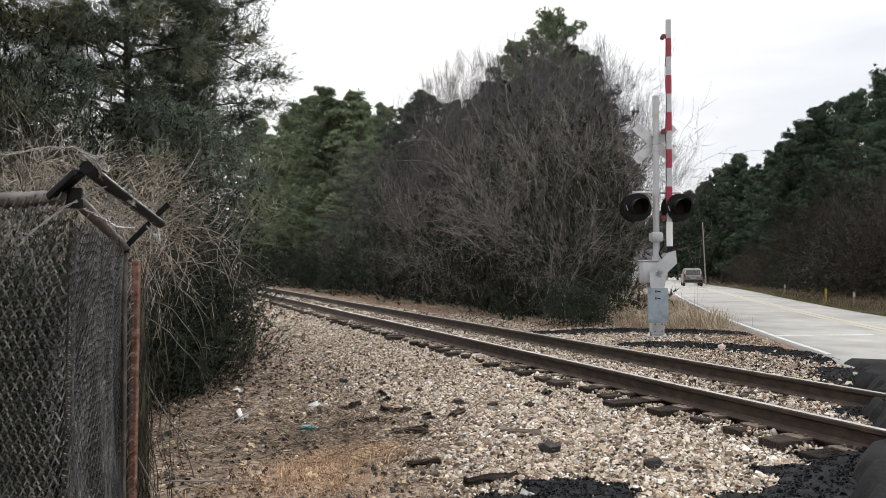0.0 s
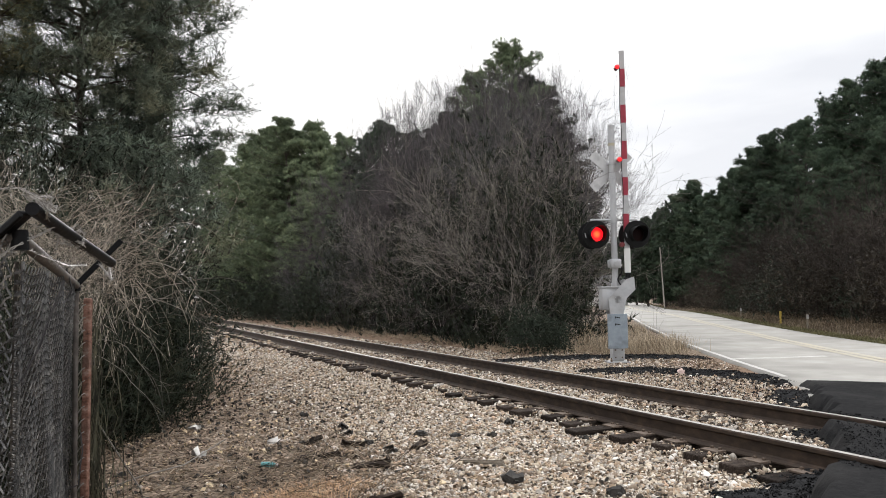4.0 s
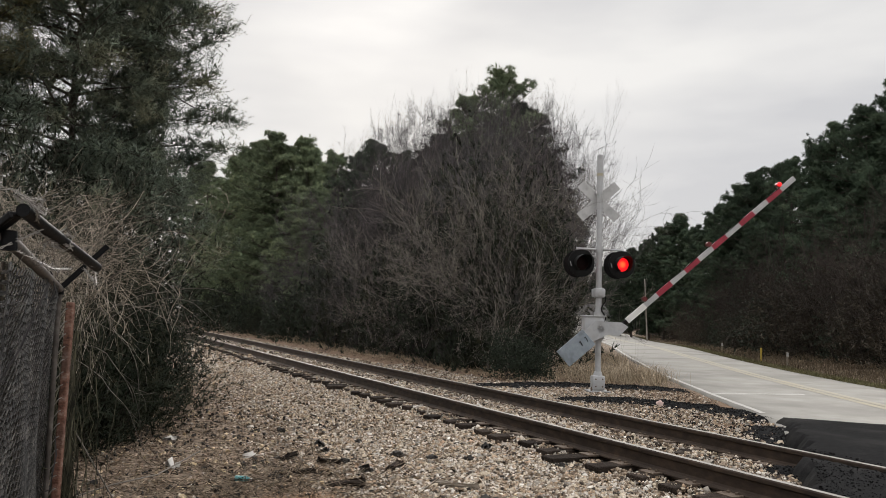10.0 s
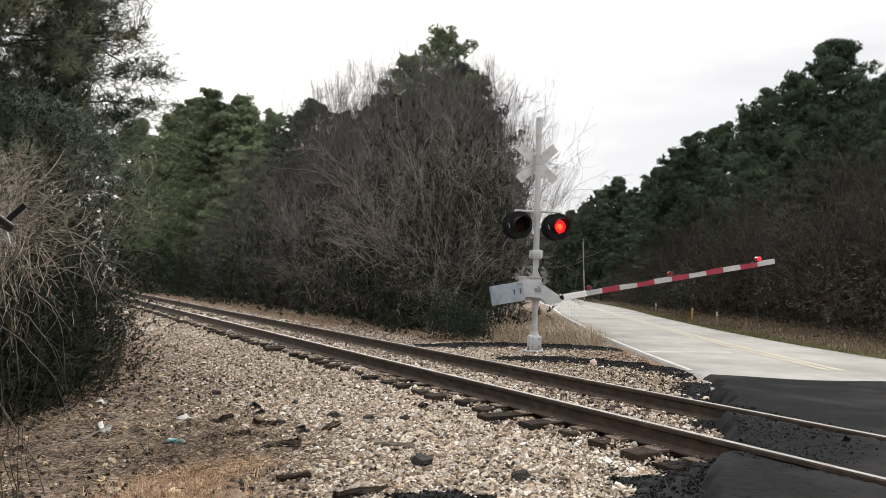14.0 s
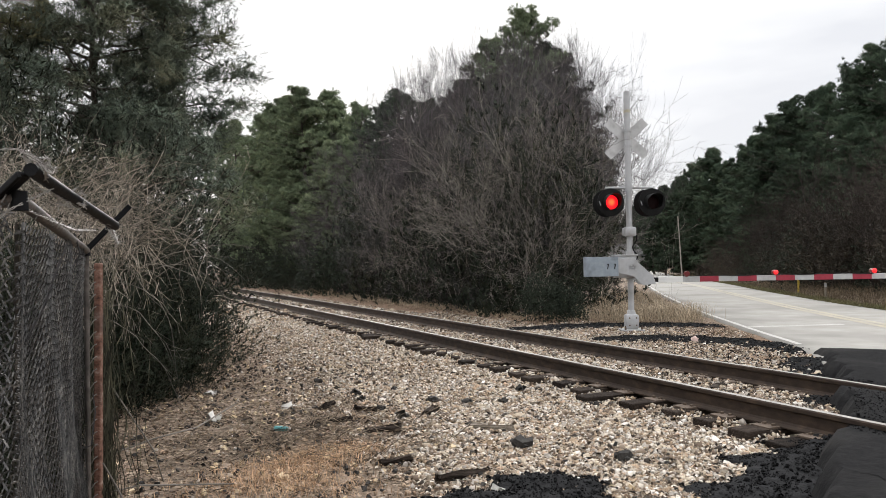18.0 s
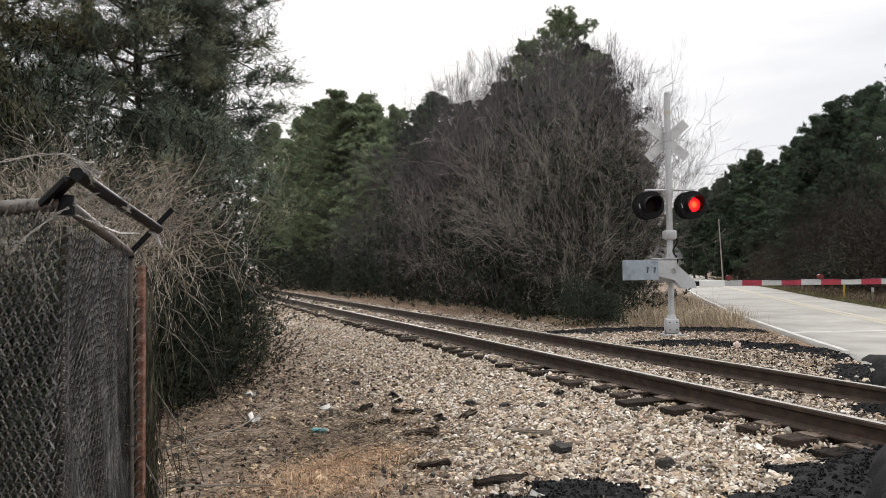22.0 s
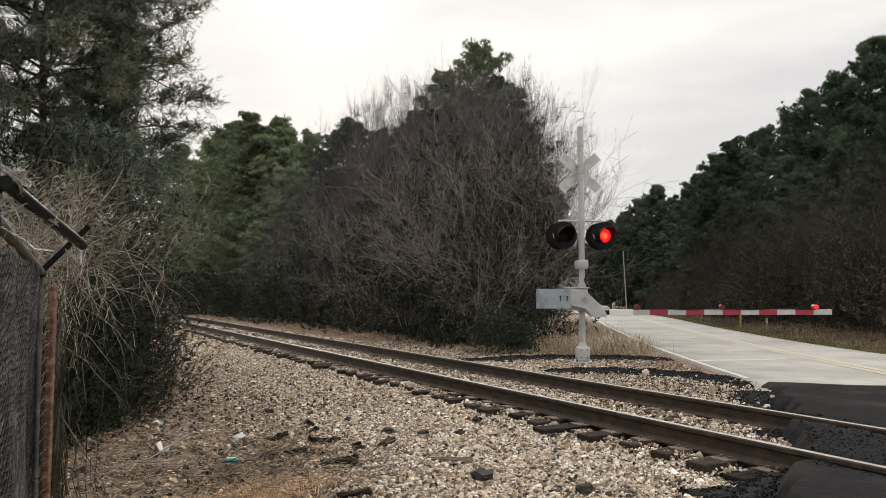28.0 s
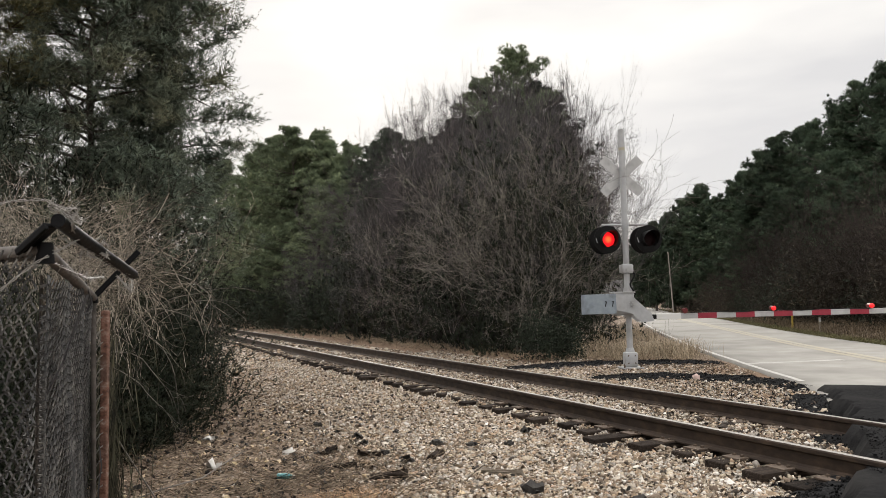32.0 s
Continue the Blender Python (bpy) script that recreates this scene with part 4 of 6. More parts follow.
def chain_link(a, b, top, bottom, pitch, tall, wire, bulge, seed):
    """Flattened coils of wire hooked into each other from post to post; the slack fabric bulges."""
    st = Sticks()
    a, b = Vector(a), Vector(b)
    length = (b - a).length
    d = Vector((b.x - a.x, b.y - a.y, 0)).normalized()
    nrm = Vector((-d.y, d.x, 0))
    rng = np.random.default_rng(seed)
    ph = rng.uniform(0, 6, 3)
    bow = lambda x, z: bulge * (0.6 + 0.4 * math.sin(x * 4.3 + ph[0] + 0.8 * z)) * math.sin(min(1, max(0, (top - z) / 1.3)) * math.pi) + 0.010 * math.sin(x * 9 + z * 5 + ph[1])
    slack = 0.05 if b.z < a.z - 0.02 else 0.0
    half = pitch * 0.53

    def point(x, z, deep):
        sag = slack * max(0, x / length - 0.3) + 0.006 * math.sin(x * 17 + ph[2])
        return a + d * x + nrm * (bow(x, z) + deep) + Vector((0, 0, z - a.z - sag))

    for k in range(int(length / pitch) + 1):
        x0, last = k * pitch, None
        for j in range(int((top - bottom) / tall)):
            side = 1 if (j + k) % 2 else -1
            z = top - j * tall
            p = point(x0 - side * half, z - 0.12 * tall, 0.009 * side)
            q = point(x0 + side * half, z - 0.88 * tall, 0.009 * side)
            if last:
                st.add(last, p, wire, wire)
            st.add(p, q, wire, wire)
            last = q
    return st.mesh("chain_link_fabric", M["wire"], True)


part("chain_link_fabric", chain_link(CORNER, END, 1.60, -0.08, 0.026, 0.030, 0.0024, 0.05, 5), None, fence, "dark diamond mesh of wire")
part("chain_link_fabric", chain_link(CORNER + Vector((-0.06, 0.12, -0.02)), END + Vector((-0.02, 0.02, -0.03)), 1.50, -0.08, 0.036, 0.030, 0.0024, 0.11, 8), None, fence, "loose second layer of wire mesh")
part("chain_link_fabric", chain_link(SIDE + Vector((-0.015, -0.025, 0)), CORNER + Vector((-0.015, -0.025, 0)), 1.67, -0.08, 0.0170, 0.029, 0.0030, -0.03, 6), None, fence, "dark diamond mesh of wire")


def barbed(pts, r=0.0016, coil=0.0030, seed=1):
    st = Sticks()
    done = 0
    rng = np.random.default_rng(seed)
    for a, b in zip(pts, pts[1:]):
        a, b = Vector(a), Vector(b)
        n = max(2, int((b - a).length / 0.012))
        for k in range(n):
            p, q = a.lerp(b, k / n), a.lerp(b, (k + 1) / n)
            for ph in (0, math.pi):
                f = lambda i: Vector((math.cos(i * 1.1 + ph), math.sin(i * 1.1 + ph) * 0.6, math.sin(i * 1.1 + ph))) * coil
                st.add(p + f(k), q + f(k + 1), r, r)
            done += 1
            if done % 8 == 0:
                for _ in range(3):
                    v = Vector(rng.normal(0, 1, 3)).normalized() * 0.026
                    st.add(p - v * 0.4, p + v, r * 0.9, r * 0.5)
    return st.mesh("barbed_wire", M["barb"], True)


part("barbed_wire", barbed([(-1.95, 2.02, 1.80), (-1.45, 2.05, 1.81), (-1.3, 2.06, 1.79), (-1.22, 2.07, 1.762), (-1.15, 2.08, 1.765), (-1.07, 2.10, 1.785), (-1.0, 2.12, 1.79), (-0.96, 2.15, 1.765), (-0.93, 2.2, 1.74)]), None, fence, "pale weathered barbed wire")
part("barbed_wire", barbed([(-1.0, 2.2, 1.70), (-1.02, 2.5, 1.675), (-1.08, 2.97, 1.615), (-1.3, 3.6, 1.58), (-1.62, 4.3, 1.68)], seed=2), None, fence, "pale weathered barbed wire")
part("barbed_wire", barbed([(-1.03, 2.2, 1.64), (-1.12, 2.6, 1.62), (-1.45, 3.5, 1.64), (-1.72, 4.38, 1.68)], seed=3), None, fence, "pale weathered barbed wire")
rng = np.random.default_rng(11)
tangle = [Vector((-1.03, 2.55, 1.69)) + Vector(rng.normal(0, 0.028, 3)) for _ in range(20)]
part("wire_tangle", barbed(tangle, 0.0020, 0.0028, 4), None, fence, "knot of pale wire round the black pipe")
tangle = [Vector((-0.99, 2.22, 1.745)) + Vector(rng.normal(0, 0.03, 3)) for _ in range(18)]
part("wire_tangle", barbed(tangle, 0.0020, 0.0028, 6), None, fence, "knot of pale wire round the black pipe")
part("barbed_wire", barbed([(-0.99, 2.30, 1.70), (-1.03, 2.14, 1.63), (-1.10, 2.10, 1.56), (-1.13, 2.09, 1.52)], seed=8), None, fence, "loose end of barbed wire")
rust_post = new("rusty_post")
tagged(rust_post, "orange-brown rusty post beside the fence end", "post")
rust_post.matrix_basis = pose(END.x + 0.018, END.y + 0.10, 0)
bm = bmesh.new()
box(bm, (0.040, 0.042, 1.68), (0, 0, 0.66), Matrix.Rotation(radians(0.5), 4, "Y"), bevel=0.008)
part("upright", bm, M["rust_post"], rust_post)
for k in range(22):
    z = -0.05 + k * 0.07
    bm = bmesh.new()
    rod(bm, (-0.036, -0.03, z), (-0.012, -0.032, z + 0.035), 0.0032, sides=5)
    rod(bm, (-0.012, -0.032, z + 0.035), (0.004, -0.028, z + 0.045), 0.0032, sides=5)
    part("wire_tie", bm, M["barb"], rust_post)


# ---- trees and shrubs ----
def pine(seed, h, crown_from, spread, tuft_count, blades=13, tuft=0.15, wide=0.0085, mat="needle", inside=(0.15, 0.015)):
    """A pine of height h: tapered trunk, limbs in loose whorls and needle tufts along their outer halves."""
    rng = np.random.default_rng(seed)
    st = Sticks()
    lean = rng.normal(0, 0.02, 2)
    spine = lambda z: Vector((lean[0] * z + 0.12 * math.sin(z * 0.5 + seed), lean[1] * z + 0.1 * math.cos(z * 0.43 + seed), z))
    for k in range(14):
        a, b = 0.92 * h * k / 14, 0.92 * h * (k + 1) / 14
        st.add(spine(a), spine(b), 0.018 * h * (1 - 0.93 * k / 14), 0.018 * h * (1 - 0.93 * (k + 1) / 14))
    c, d, hubs, core, core_hub = [], [], [], [], []
    limbs = int(tuft_count / 50)
    for i in range(limbs):
        q = (i + rng.uniform(0, 1)) / limbs
        z = h * (crown_from + (0.955 - crown_from) * q)
        reach = spread * (0.42 + 0.72 * math.sin(math.pi * (0.16 + 0.74 * q))) * rng.uniform(0.45, 1.2) * min(1.0, 0.22 + 3.2 * (1 - q))
        az = i * 2.4 + rng.normal(0, 0.5)
        rise = rng.uniform(-0.15, 0.35) + 0.25 * q + 0.9 * max(0.0, q - 0.75) / 0.25
        tip = spine(z) + Vector((math.cos(az) * reach, math.sin(az) * reach, reach * rise * 0.6))
        root = spine(z)
        bend = root.lerp(tip, 0.5) - Vector((0, 0, 0.08 * reach))
        st.add(root, bend, 0.003 * h * (1.2 - q) + 0.012, 0.02)
        st.add(bend, tip, 0.02, 0.008)
        for j in range(8):
            u = min(1.0, 1.0 - 0.11 * j + rng.normal(0, 0.07))
            mid_ = root.lerp(bend, u * 2) if u < 0.5 else bend.lerp(tip, u * 2 - 1)
            side = Vector((-math.sin(az), math.cos(az), 0)) * rng.normal(0, 0.26 * reach * (1.3 - u)) + Vector((0, 0, rng.uniform(0.05, 0.35)))
            hub = mid_ + side
            st.add(mid_, hub, 0.010, 0.006)
            size = rng.uniform(0.13, 0.33)
            low = hub - Vector((0, 0, 0.35 * size)) - Vector((math.cos(az), math.sin(az), 0)) * 0.25
            for _ in range(3):
                core.append(tuple(hub + Vector(rng.normal(0, 0.36 * size, 3))))
                core_hub.append(tuple(low))
            for _ in range(15):
                way = Vector(rng.normal(0, 1, 3))
                way.z = abs(way.z) * 0.9 - 0.25 * rng.uniform()
                way.normalize()
                p = hub + Vector((way.x * size, way.y * size, way.z * size * 0.7))
                c.append(tuple(p))
                hubs.append(tuple(low))
                d.append(tuple(way + Vector((math.cos(az) * 0.3, math.sin(az) * 0.3, 0.5))))
    inner = tufts("inner_foliage", core, np.tile([[0, 0, 0.3]], (len(core), 1)), inside[0], inside[1], 30, M[mat], rng, 1.0, inside[0] * 0.6, core_hub, 0.4)
    return st.mesh("trunk", M["bark"]), tufts("crown", c, d, tuft, wide, blades, M[mat], rng, 1.5, 0.05, hubs, 0.85), inner


def woody(seed, h, stems, fan, depth, mat, thick=0.028, thin=0.0045, kink=0.16, kids=4, fine=0, root_=0.25, wild_=0.55, lift=0.12):
    """A leafless many-stemmed shrub or tree that branches down to twigs."""
    rng = np.random.default_rng(seed)
    stems_, twigs_ = Sticks(), Sticks()

    def grow(p, d, length, r, level):
        st = stems_ if level < 2 or depth < 3 else twigs_
        n = (9, 6, 4, 3)[min(level + 3 - depth, 3)] if depth < 3 else (9, 6, 4, 3)[min(level, 3)]
        for k in range(n):
            d = (d + Vector(rng.normal(0, kink, 3)) + Vector((0, 0, 0.04))).normalized()
            q = p + d * (length / n)
            r2 = max(thin * 0.6, r * (0.89 if n > 4 else 0.82))
            st.add(p, q, r, r2)
            if level < depth and k > 0:
                for _ in range(rng.integers(1, kids - 1 if level == 0 else kids)):
                    side = (d * 0.9 + Vector(rng.normal(0, wild_, 3)) + Vector((0, 0, lift))).normalized()
                    grow(q, side, length * rng.uniform(0.36, 0.62), max(thin, r2 * 0.6), level + 1)
            if fine and level == depth:
                for _ in range(fine):
                    a = p.lerp(q, rng.uniform(0, 1))
                    e = (d + Vector(rng.normal(0, 0.6, 3)) + Vector((0, 0, 0.2))).normalized()
                    b = a + e * rng.uniform(0.12, 0.42)
                    st.add(a, b, thin * 0.55, thin * 0.4)
            p, r = q, r2

    for _ in range(stems):
        az, out = rng.uniform(0, 2 * math.pi), rng.uniform(0.1, 1.0) * fan
        d = Vector((math.cos(az) * out, math.sin(az) * out, 1)).normalized()
        grow(Vector((math.cos(az) * root_, math.sin(az) * root_, 0)), d, h * rng.uniform(0.75, 1.05), thick * rng.uniform(0.6, 1.2), 0)
    if depth < 3:
        return [("branch_mass", stems_.mesh("branch_mass", M[mat]))]
    return [("stem_mass", stems_.mesh("stem_mass", M[mat])), ("twig_mass", twigs_.mesh("twig_mass", M[mat]))]


def leafy(seed, w, h, count, mat, blades=5, size=0.12, wide=0.035, rag=0.22):
    """A dense evergreen or brushy shrub: short stems and a rounded ragged mass of leaves."""
    rng = np.random.default_rng(seed)
    st = Sticks()
    c, d, hubs = [], [], []
    for _ in range(int(count / 18)):
        az, q = rng.uniform(0, 2 * math.pi), rng.uniform(0.03, 1) ** 0.8
        r = w * (1 - 0.55 * q ** 2.2) * rng.uniform(0.35, 1) ** 0.5
        tip = Vector((math.cos(az) * r, math.sin(az) * r, h * q * rng.uniform(0.85, 1.08)))
        st.add((0.2 * tip.x, 0.2 * tip.y, 0), tip * 0.8, 0.007, 0.002)
        for _ in range(18):
            p = tip * rng.uniform(0.72, 1.05) + Vector(rng.normal(0, rag * min(w, 1.5), 3))
            c.append((p.x, p.y, max(0.03, p.z)))
            d.append((tip.x / w * 0.6, tip.y / w * 0.6, 0.4))
            hubs.append(tuple(tip * 0.72))
    return st.mesh("stems", M["twig_dark"]), tufts("foliage", c, d, size, wide, blades, M[mat], rng, 0.7 if mat.startswith("cedar") else 0.9, 0.17 if mat.startswith("cedar") else 0.0, hubs if mat.startswith("cedar") else None, 0.6)


def plant(name, meshes, x, y, label, category, group="", turn=0.0, scale=1.0, sink=0.05):
    ob = thing(name, pose(x, y, high(x, y) - sink, 0, 0, turn), label, category, group)
    ob.scale = (scale, scale, scale) if not isinstance(scale, tuple) else scale
    for n, me in meshes:
        part(n, me, None, ob)
    return ob


def pine_parts(*a, **k):
    t, c, i = pine(*a, **k)
    return [("trunk", t), ("crown", c), ("inner_foliage", i)]


pines = [pine_parts(21, 12.0, 0.2, 2.2, 3300), pine_parts(22, 12.0, 0.30, 2.0, 3000), pine_parts(23, 12.0, 0.12, 2.4, 3800), pine_parts(24, 12.0, 0.42, 1.9, 2300)]
hazy_pines = [pine_parts(27, 12.0, 0.10, 2.3, 3300, mat="needle_hazy"), pine_parts(28, 12.0, 0.16, 2.1, 3000, mat="needle_hazy")]
far_pines = [pine_parts(25, 12.0, 0.05, 2.5, 4200, 6, 0.24, wide=0.024, inside=(0.26, 0.040)), pine_parts(26, 12.0, 0.07, 2.3, 3900, 6, 0.24, wide=0.024, inside=(0.26, 0.040))]
rng = np.random.default_rng(77)


def pine_at(az, dist, top, label, group, kind=None, hazy=False):
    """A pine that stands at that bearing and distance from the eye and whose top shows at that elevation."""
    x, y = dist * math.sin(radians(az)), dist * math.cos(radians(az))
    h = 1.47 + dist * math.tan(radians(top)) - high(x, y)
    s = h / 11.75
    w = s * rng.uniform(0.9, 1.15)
    return plant("pine_tree", hazy_pines[kind % 2] if hazy else far_pines[kind % 2] if dist > 60 else pines[kind], x, y, label, "tree", group, rng.uniform(0, 360), (w, w, s))


# right of the road
RIGHT = "tall dark green pine tree behind the road"
for az, dist, top, kind in ((16.6, 120, 3.8, 0), (17.4, 112, 5.0, 2), (18.6, 104, 5.6, 2), (19.6, 96, 6.4, 0), (20.6, 88, 7.3, 2), (21.8, 84, 6.4, 1), (22.8, 74, 7.0, 0), (23.8, 66, 8.0, 1), (24.8, 62, 9.2, 0),
                            (25.7, 60, 10.3, 2), (26.8, 58, 10.6, 1), (28.2, 54, 11.0, 0), (29.4, 50, 11.8, 2), (30.8, 48, 13.0, 3), (32.4, 46, 13.8, 0), (33.8, 44, 15.6, 3), (35.0, 42, 15.8, 3),
                            (37.0, 39, 13.2, 2), (38.6, 37, 13.8, 0), (40.4, 36, 15.0, 2), (42.5, 35, 15.5, 1), (24.2, 78, 7.6, 2), (26.2, 72, 9.0, 0),
                            (30.2, 60, 11.6, 0), (33.0, 56, 12.8, 2), (36.0, 52, 13.0, 0), (39.0, 50, 13.0, 2),
                            (23.2, 60, 5.6, 2), (25.2, 52, 6.6, 0), (27.4, 46, 7.8, 2), (29.6, 41, 9.0, 0), (32.2, 37, 10.0, 2), (34.8, 34, 11.0, 0), (37.6, 32, 11.5, 2), (40.4, 31, 11.5, 0)):
    pine_at(az, dist, top, RIGHT, "pines right of the road", kind)
# behind the thicket and along the left of the far wood
MIDDLE = "dark green pine tree in the wood beyond the track"
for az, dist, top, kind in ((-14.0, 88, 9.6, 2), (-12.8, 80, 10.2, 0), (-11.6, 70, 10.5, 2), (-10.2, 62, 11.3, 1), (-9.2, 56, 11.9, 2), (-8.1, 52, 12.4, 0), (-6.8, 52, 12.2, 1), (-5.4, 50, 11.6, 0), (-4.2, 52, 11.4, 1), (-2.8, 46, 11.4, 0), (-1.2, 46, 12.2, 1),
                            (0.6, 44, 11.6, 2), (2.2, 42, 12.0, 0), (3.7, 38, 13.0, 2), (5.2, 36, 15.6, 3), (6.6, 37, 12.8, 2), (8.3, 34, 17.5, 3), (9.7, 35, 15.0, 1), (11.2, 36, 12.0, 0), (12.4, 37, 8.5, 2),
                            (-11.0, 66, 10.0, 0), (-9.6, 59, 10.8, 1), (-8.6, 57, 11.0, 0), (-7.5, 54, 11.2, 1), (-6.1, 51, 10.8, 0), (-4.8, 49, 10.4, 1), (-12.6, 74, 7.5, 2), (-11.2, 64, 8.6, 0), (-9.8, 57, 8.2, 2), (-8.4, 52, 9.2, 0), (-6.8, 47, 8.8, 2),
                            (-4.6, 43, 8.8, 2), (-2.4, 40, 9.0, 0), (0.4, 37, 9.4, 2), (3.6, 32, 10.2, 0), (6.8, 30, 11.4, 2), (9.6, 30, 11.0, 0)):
    # Two crest pines also get the paler needles in place of haze.
    pine_at(az, dist, top, MIDDLE if az > -4 and az not in (5.2, 8.3) else "pale green pine tree in the wood beyond the track", "pines beyond the track", kind, az < -4 or az in (5.2, 8.3))

# leafless thicket between the track and the road
thickets = [woody(s, 6.0, 6, 0.42, 3, m, 0.022, 0.0034, kink=0.21, kids=3, fine=5) for s, m in ((31, "twig"), (32, "twig_red"), (33, "twig"), (34, "twig_red"))]
THICKET_TOP = [max(v.co.z for n, me in t for v in me.vertices) for t in thickets]


def polar(az, dist):
    return dist * math.sin(radians(az)), dist * math.cos(radians(az))


def depth_at(az, o):
    """How far along that bearing the line lies that runs beside the track at offset o."""
    return o / (N.x * math.sin(radians(az)) + N.y * math.cos(radians(az)))


for i, (az, o, top) in enumerate(((9.9, 11.4, 8.6), (8.4, 11.2, 11.0), (6.6, 11.2, 11.4), (4.8, 11.2, 11.6), (2.9, 11.2, 11.0), (1.0, 11.2, 10.4), (-0.6, 11.1, 9.4), (-2.2, 11.0, 8.4), (-4.0, 10.9, 7.0), (-5.6, 10.9, 5.8), (-8.0, 10.7, 4.4),
                                   (10.3, 12.8, 13.0), (9.2, 12.4, 15.6), (7.8, 12.5, 16.6), (6.4, 12.5, 16.8), (5.0, 12.5, 16.8), (3.6, 12.5, 16.2), (2.2, 12.5, 15.4), (0.8, 12.5, 14.4), (-0.6, 12.5, 13.0), (-2.2, 12.5, 11.4), (-4.0, 12.6, 9.4), (-6.0, 12.8, 7.2),
                                   (10.3, 14.4, 16.6), (9.2, 14.2, 17.8), (8.0, 14.2, 17.8), (6.8, 14.2, 17.8), (5.6, 14.2, 17.6), (4.4, 14.2, 17.4), (3.2, 14.2, 16.8), (2.0, 14.0, 15.8), (0.6, 14, 14.4), (-1.0, 14, 12.8))):
    d = depth_at(az, o)
    x, y = polar(az, d)
    h = 1.47 + d * math.tan(radians(top)) - high(x, y)
    tone = "mauve-brown" if i % 2 else "grey-brown"
    plant("bare_thicket", thickets[i % 4], x, y, tone + " leafless shrub with many fine branches beside the track", "shrub", "bare shrubs beyond the track", i * 67.0, (0.62 * h / THICKET_TOP[i % 4], 0.62 * h / THICKET_TOP[i % 4], h / THICKET_TOP[i % 4]))
# taller bare crowns that rise behind it
bare = [woody(s, 9.0, 4, 0.22, 3, "twig_red", 0.020, 0.0030, kink=0.08, kids=4, fine=1, wild_=0.27, lift=0.40) for s in (41, 42)]
BARE_TOP = [max(v.co.z for n, me in t for v in me.vertices) for t in bare]
for i, (az, dist, top) in enumerate(((-0.4, 34, 12.6), (0.8, 33, 14.2), (1.8, 33, 15.4), (2.7, 33, 16.4), (3.6, 33, 17.2), (4.5, 32, 17.0), (5.6, 32, 16.6), (7.0, 31, 16.8), (9.0, 30, 17.2), (9.9, 30, 17.0), (10.7, 29, 17.4), (11.5, 29, 17.4), (12.2, 28.5, 16.4), (12.9, 28, 14.4))):
    x, y = polar(az, dist)
    k = (1.47 + dist * math.tan(radians(top)) - high(x, y)) / BARE_TOP[i % 2]
    plant("bare_tree", bare[i % 2], x, y, "tall leafless grey tree with fine upright upper twigs", "tree", "bare trees behind the shrubs", i * 71.0, (k * 0.75, k * 0.75, k))
# one leans out over the grass behind the signal
for i, (az, dist, top, tilt_) in enumerate(((12.6, 27.5, 12.4, 20),)):
    x, y = polar(az, dist)
    k = (1.47 + dist * math.tan(radians(top)) - high(x, y)) / BARE_TOP[i]
    ob = plant("bare_tree", bare[i], x, y, "slender leafless tree leaning towards the road", "tree", "bare trees behind the shrubs", 0, k)
    ob.matrix_basis = pose(x, y, high(x, y) - 0.05, 0, tilt_, 0) @ Matrix.Diagonal((k * 0.8, k * 0.8, k, 1))
# pale bent branches at the thicket's front
pale = woody(51, 4.2, 5, 0.5, 3, "twig_pale", 0.013, 0.0034, kink=0.20, kids=3, root_=0.01)
for i, (az, o, k) in enumerate(((9.6, 10.8, 0.7), (8.6, 10.6, 1.1), (7.4, 10.4, 1.2), (5.2, 10.5, 1.15), (2.6, 10.4, 0.95), (-1.0, 10.3, 0.85))):
    x, y = polar(az, depth_at(az, o))
    plant("bare_sapling", pale, x, y, "pale grey bent leafless sapling at the wood's edge", "shrub", "saplings at the wood's edge", i * 83.0, k)
thin_sapling = woody(55, 2.2, 1, 0.35, 1, "twig_pale", 0.008, 0.004, kink=0.12, kids=3)
for x, y, k in ((5.75, 18.6, 0.95), (6.1, 19.4, 1.2), (5.4, 18.0, 0.7), (6.6, 20.4, 0.9)):
    plant("bare_sapling", thin_sapling, x, y, "thin leafless sapling in the grass behind the signal", "shrub", "saplings behind the signal", x * 300, (k * 0.45, k * 0.45, k))
# dark evergreen undergrowth; the darkened kind also stands for shade under the thicket
under = [[("stem", a), ("foliage", b)] for a, b in (leafy(61, 1.5, 2.6, 900, "leaf"), leafy(62, 1.8, 3.0, 1300, "cedar_shaded", 12, size=0.13, wide=0.012))]
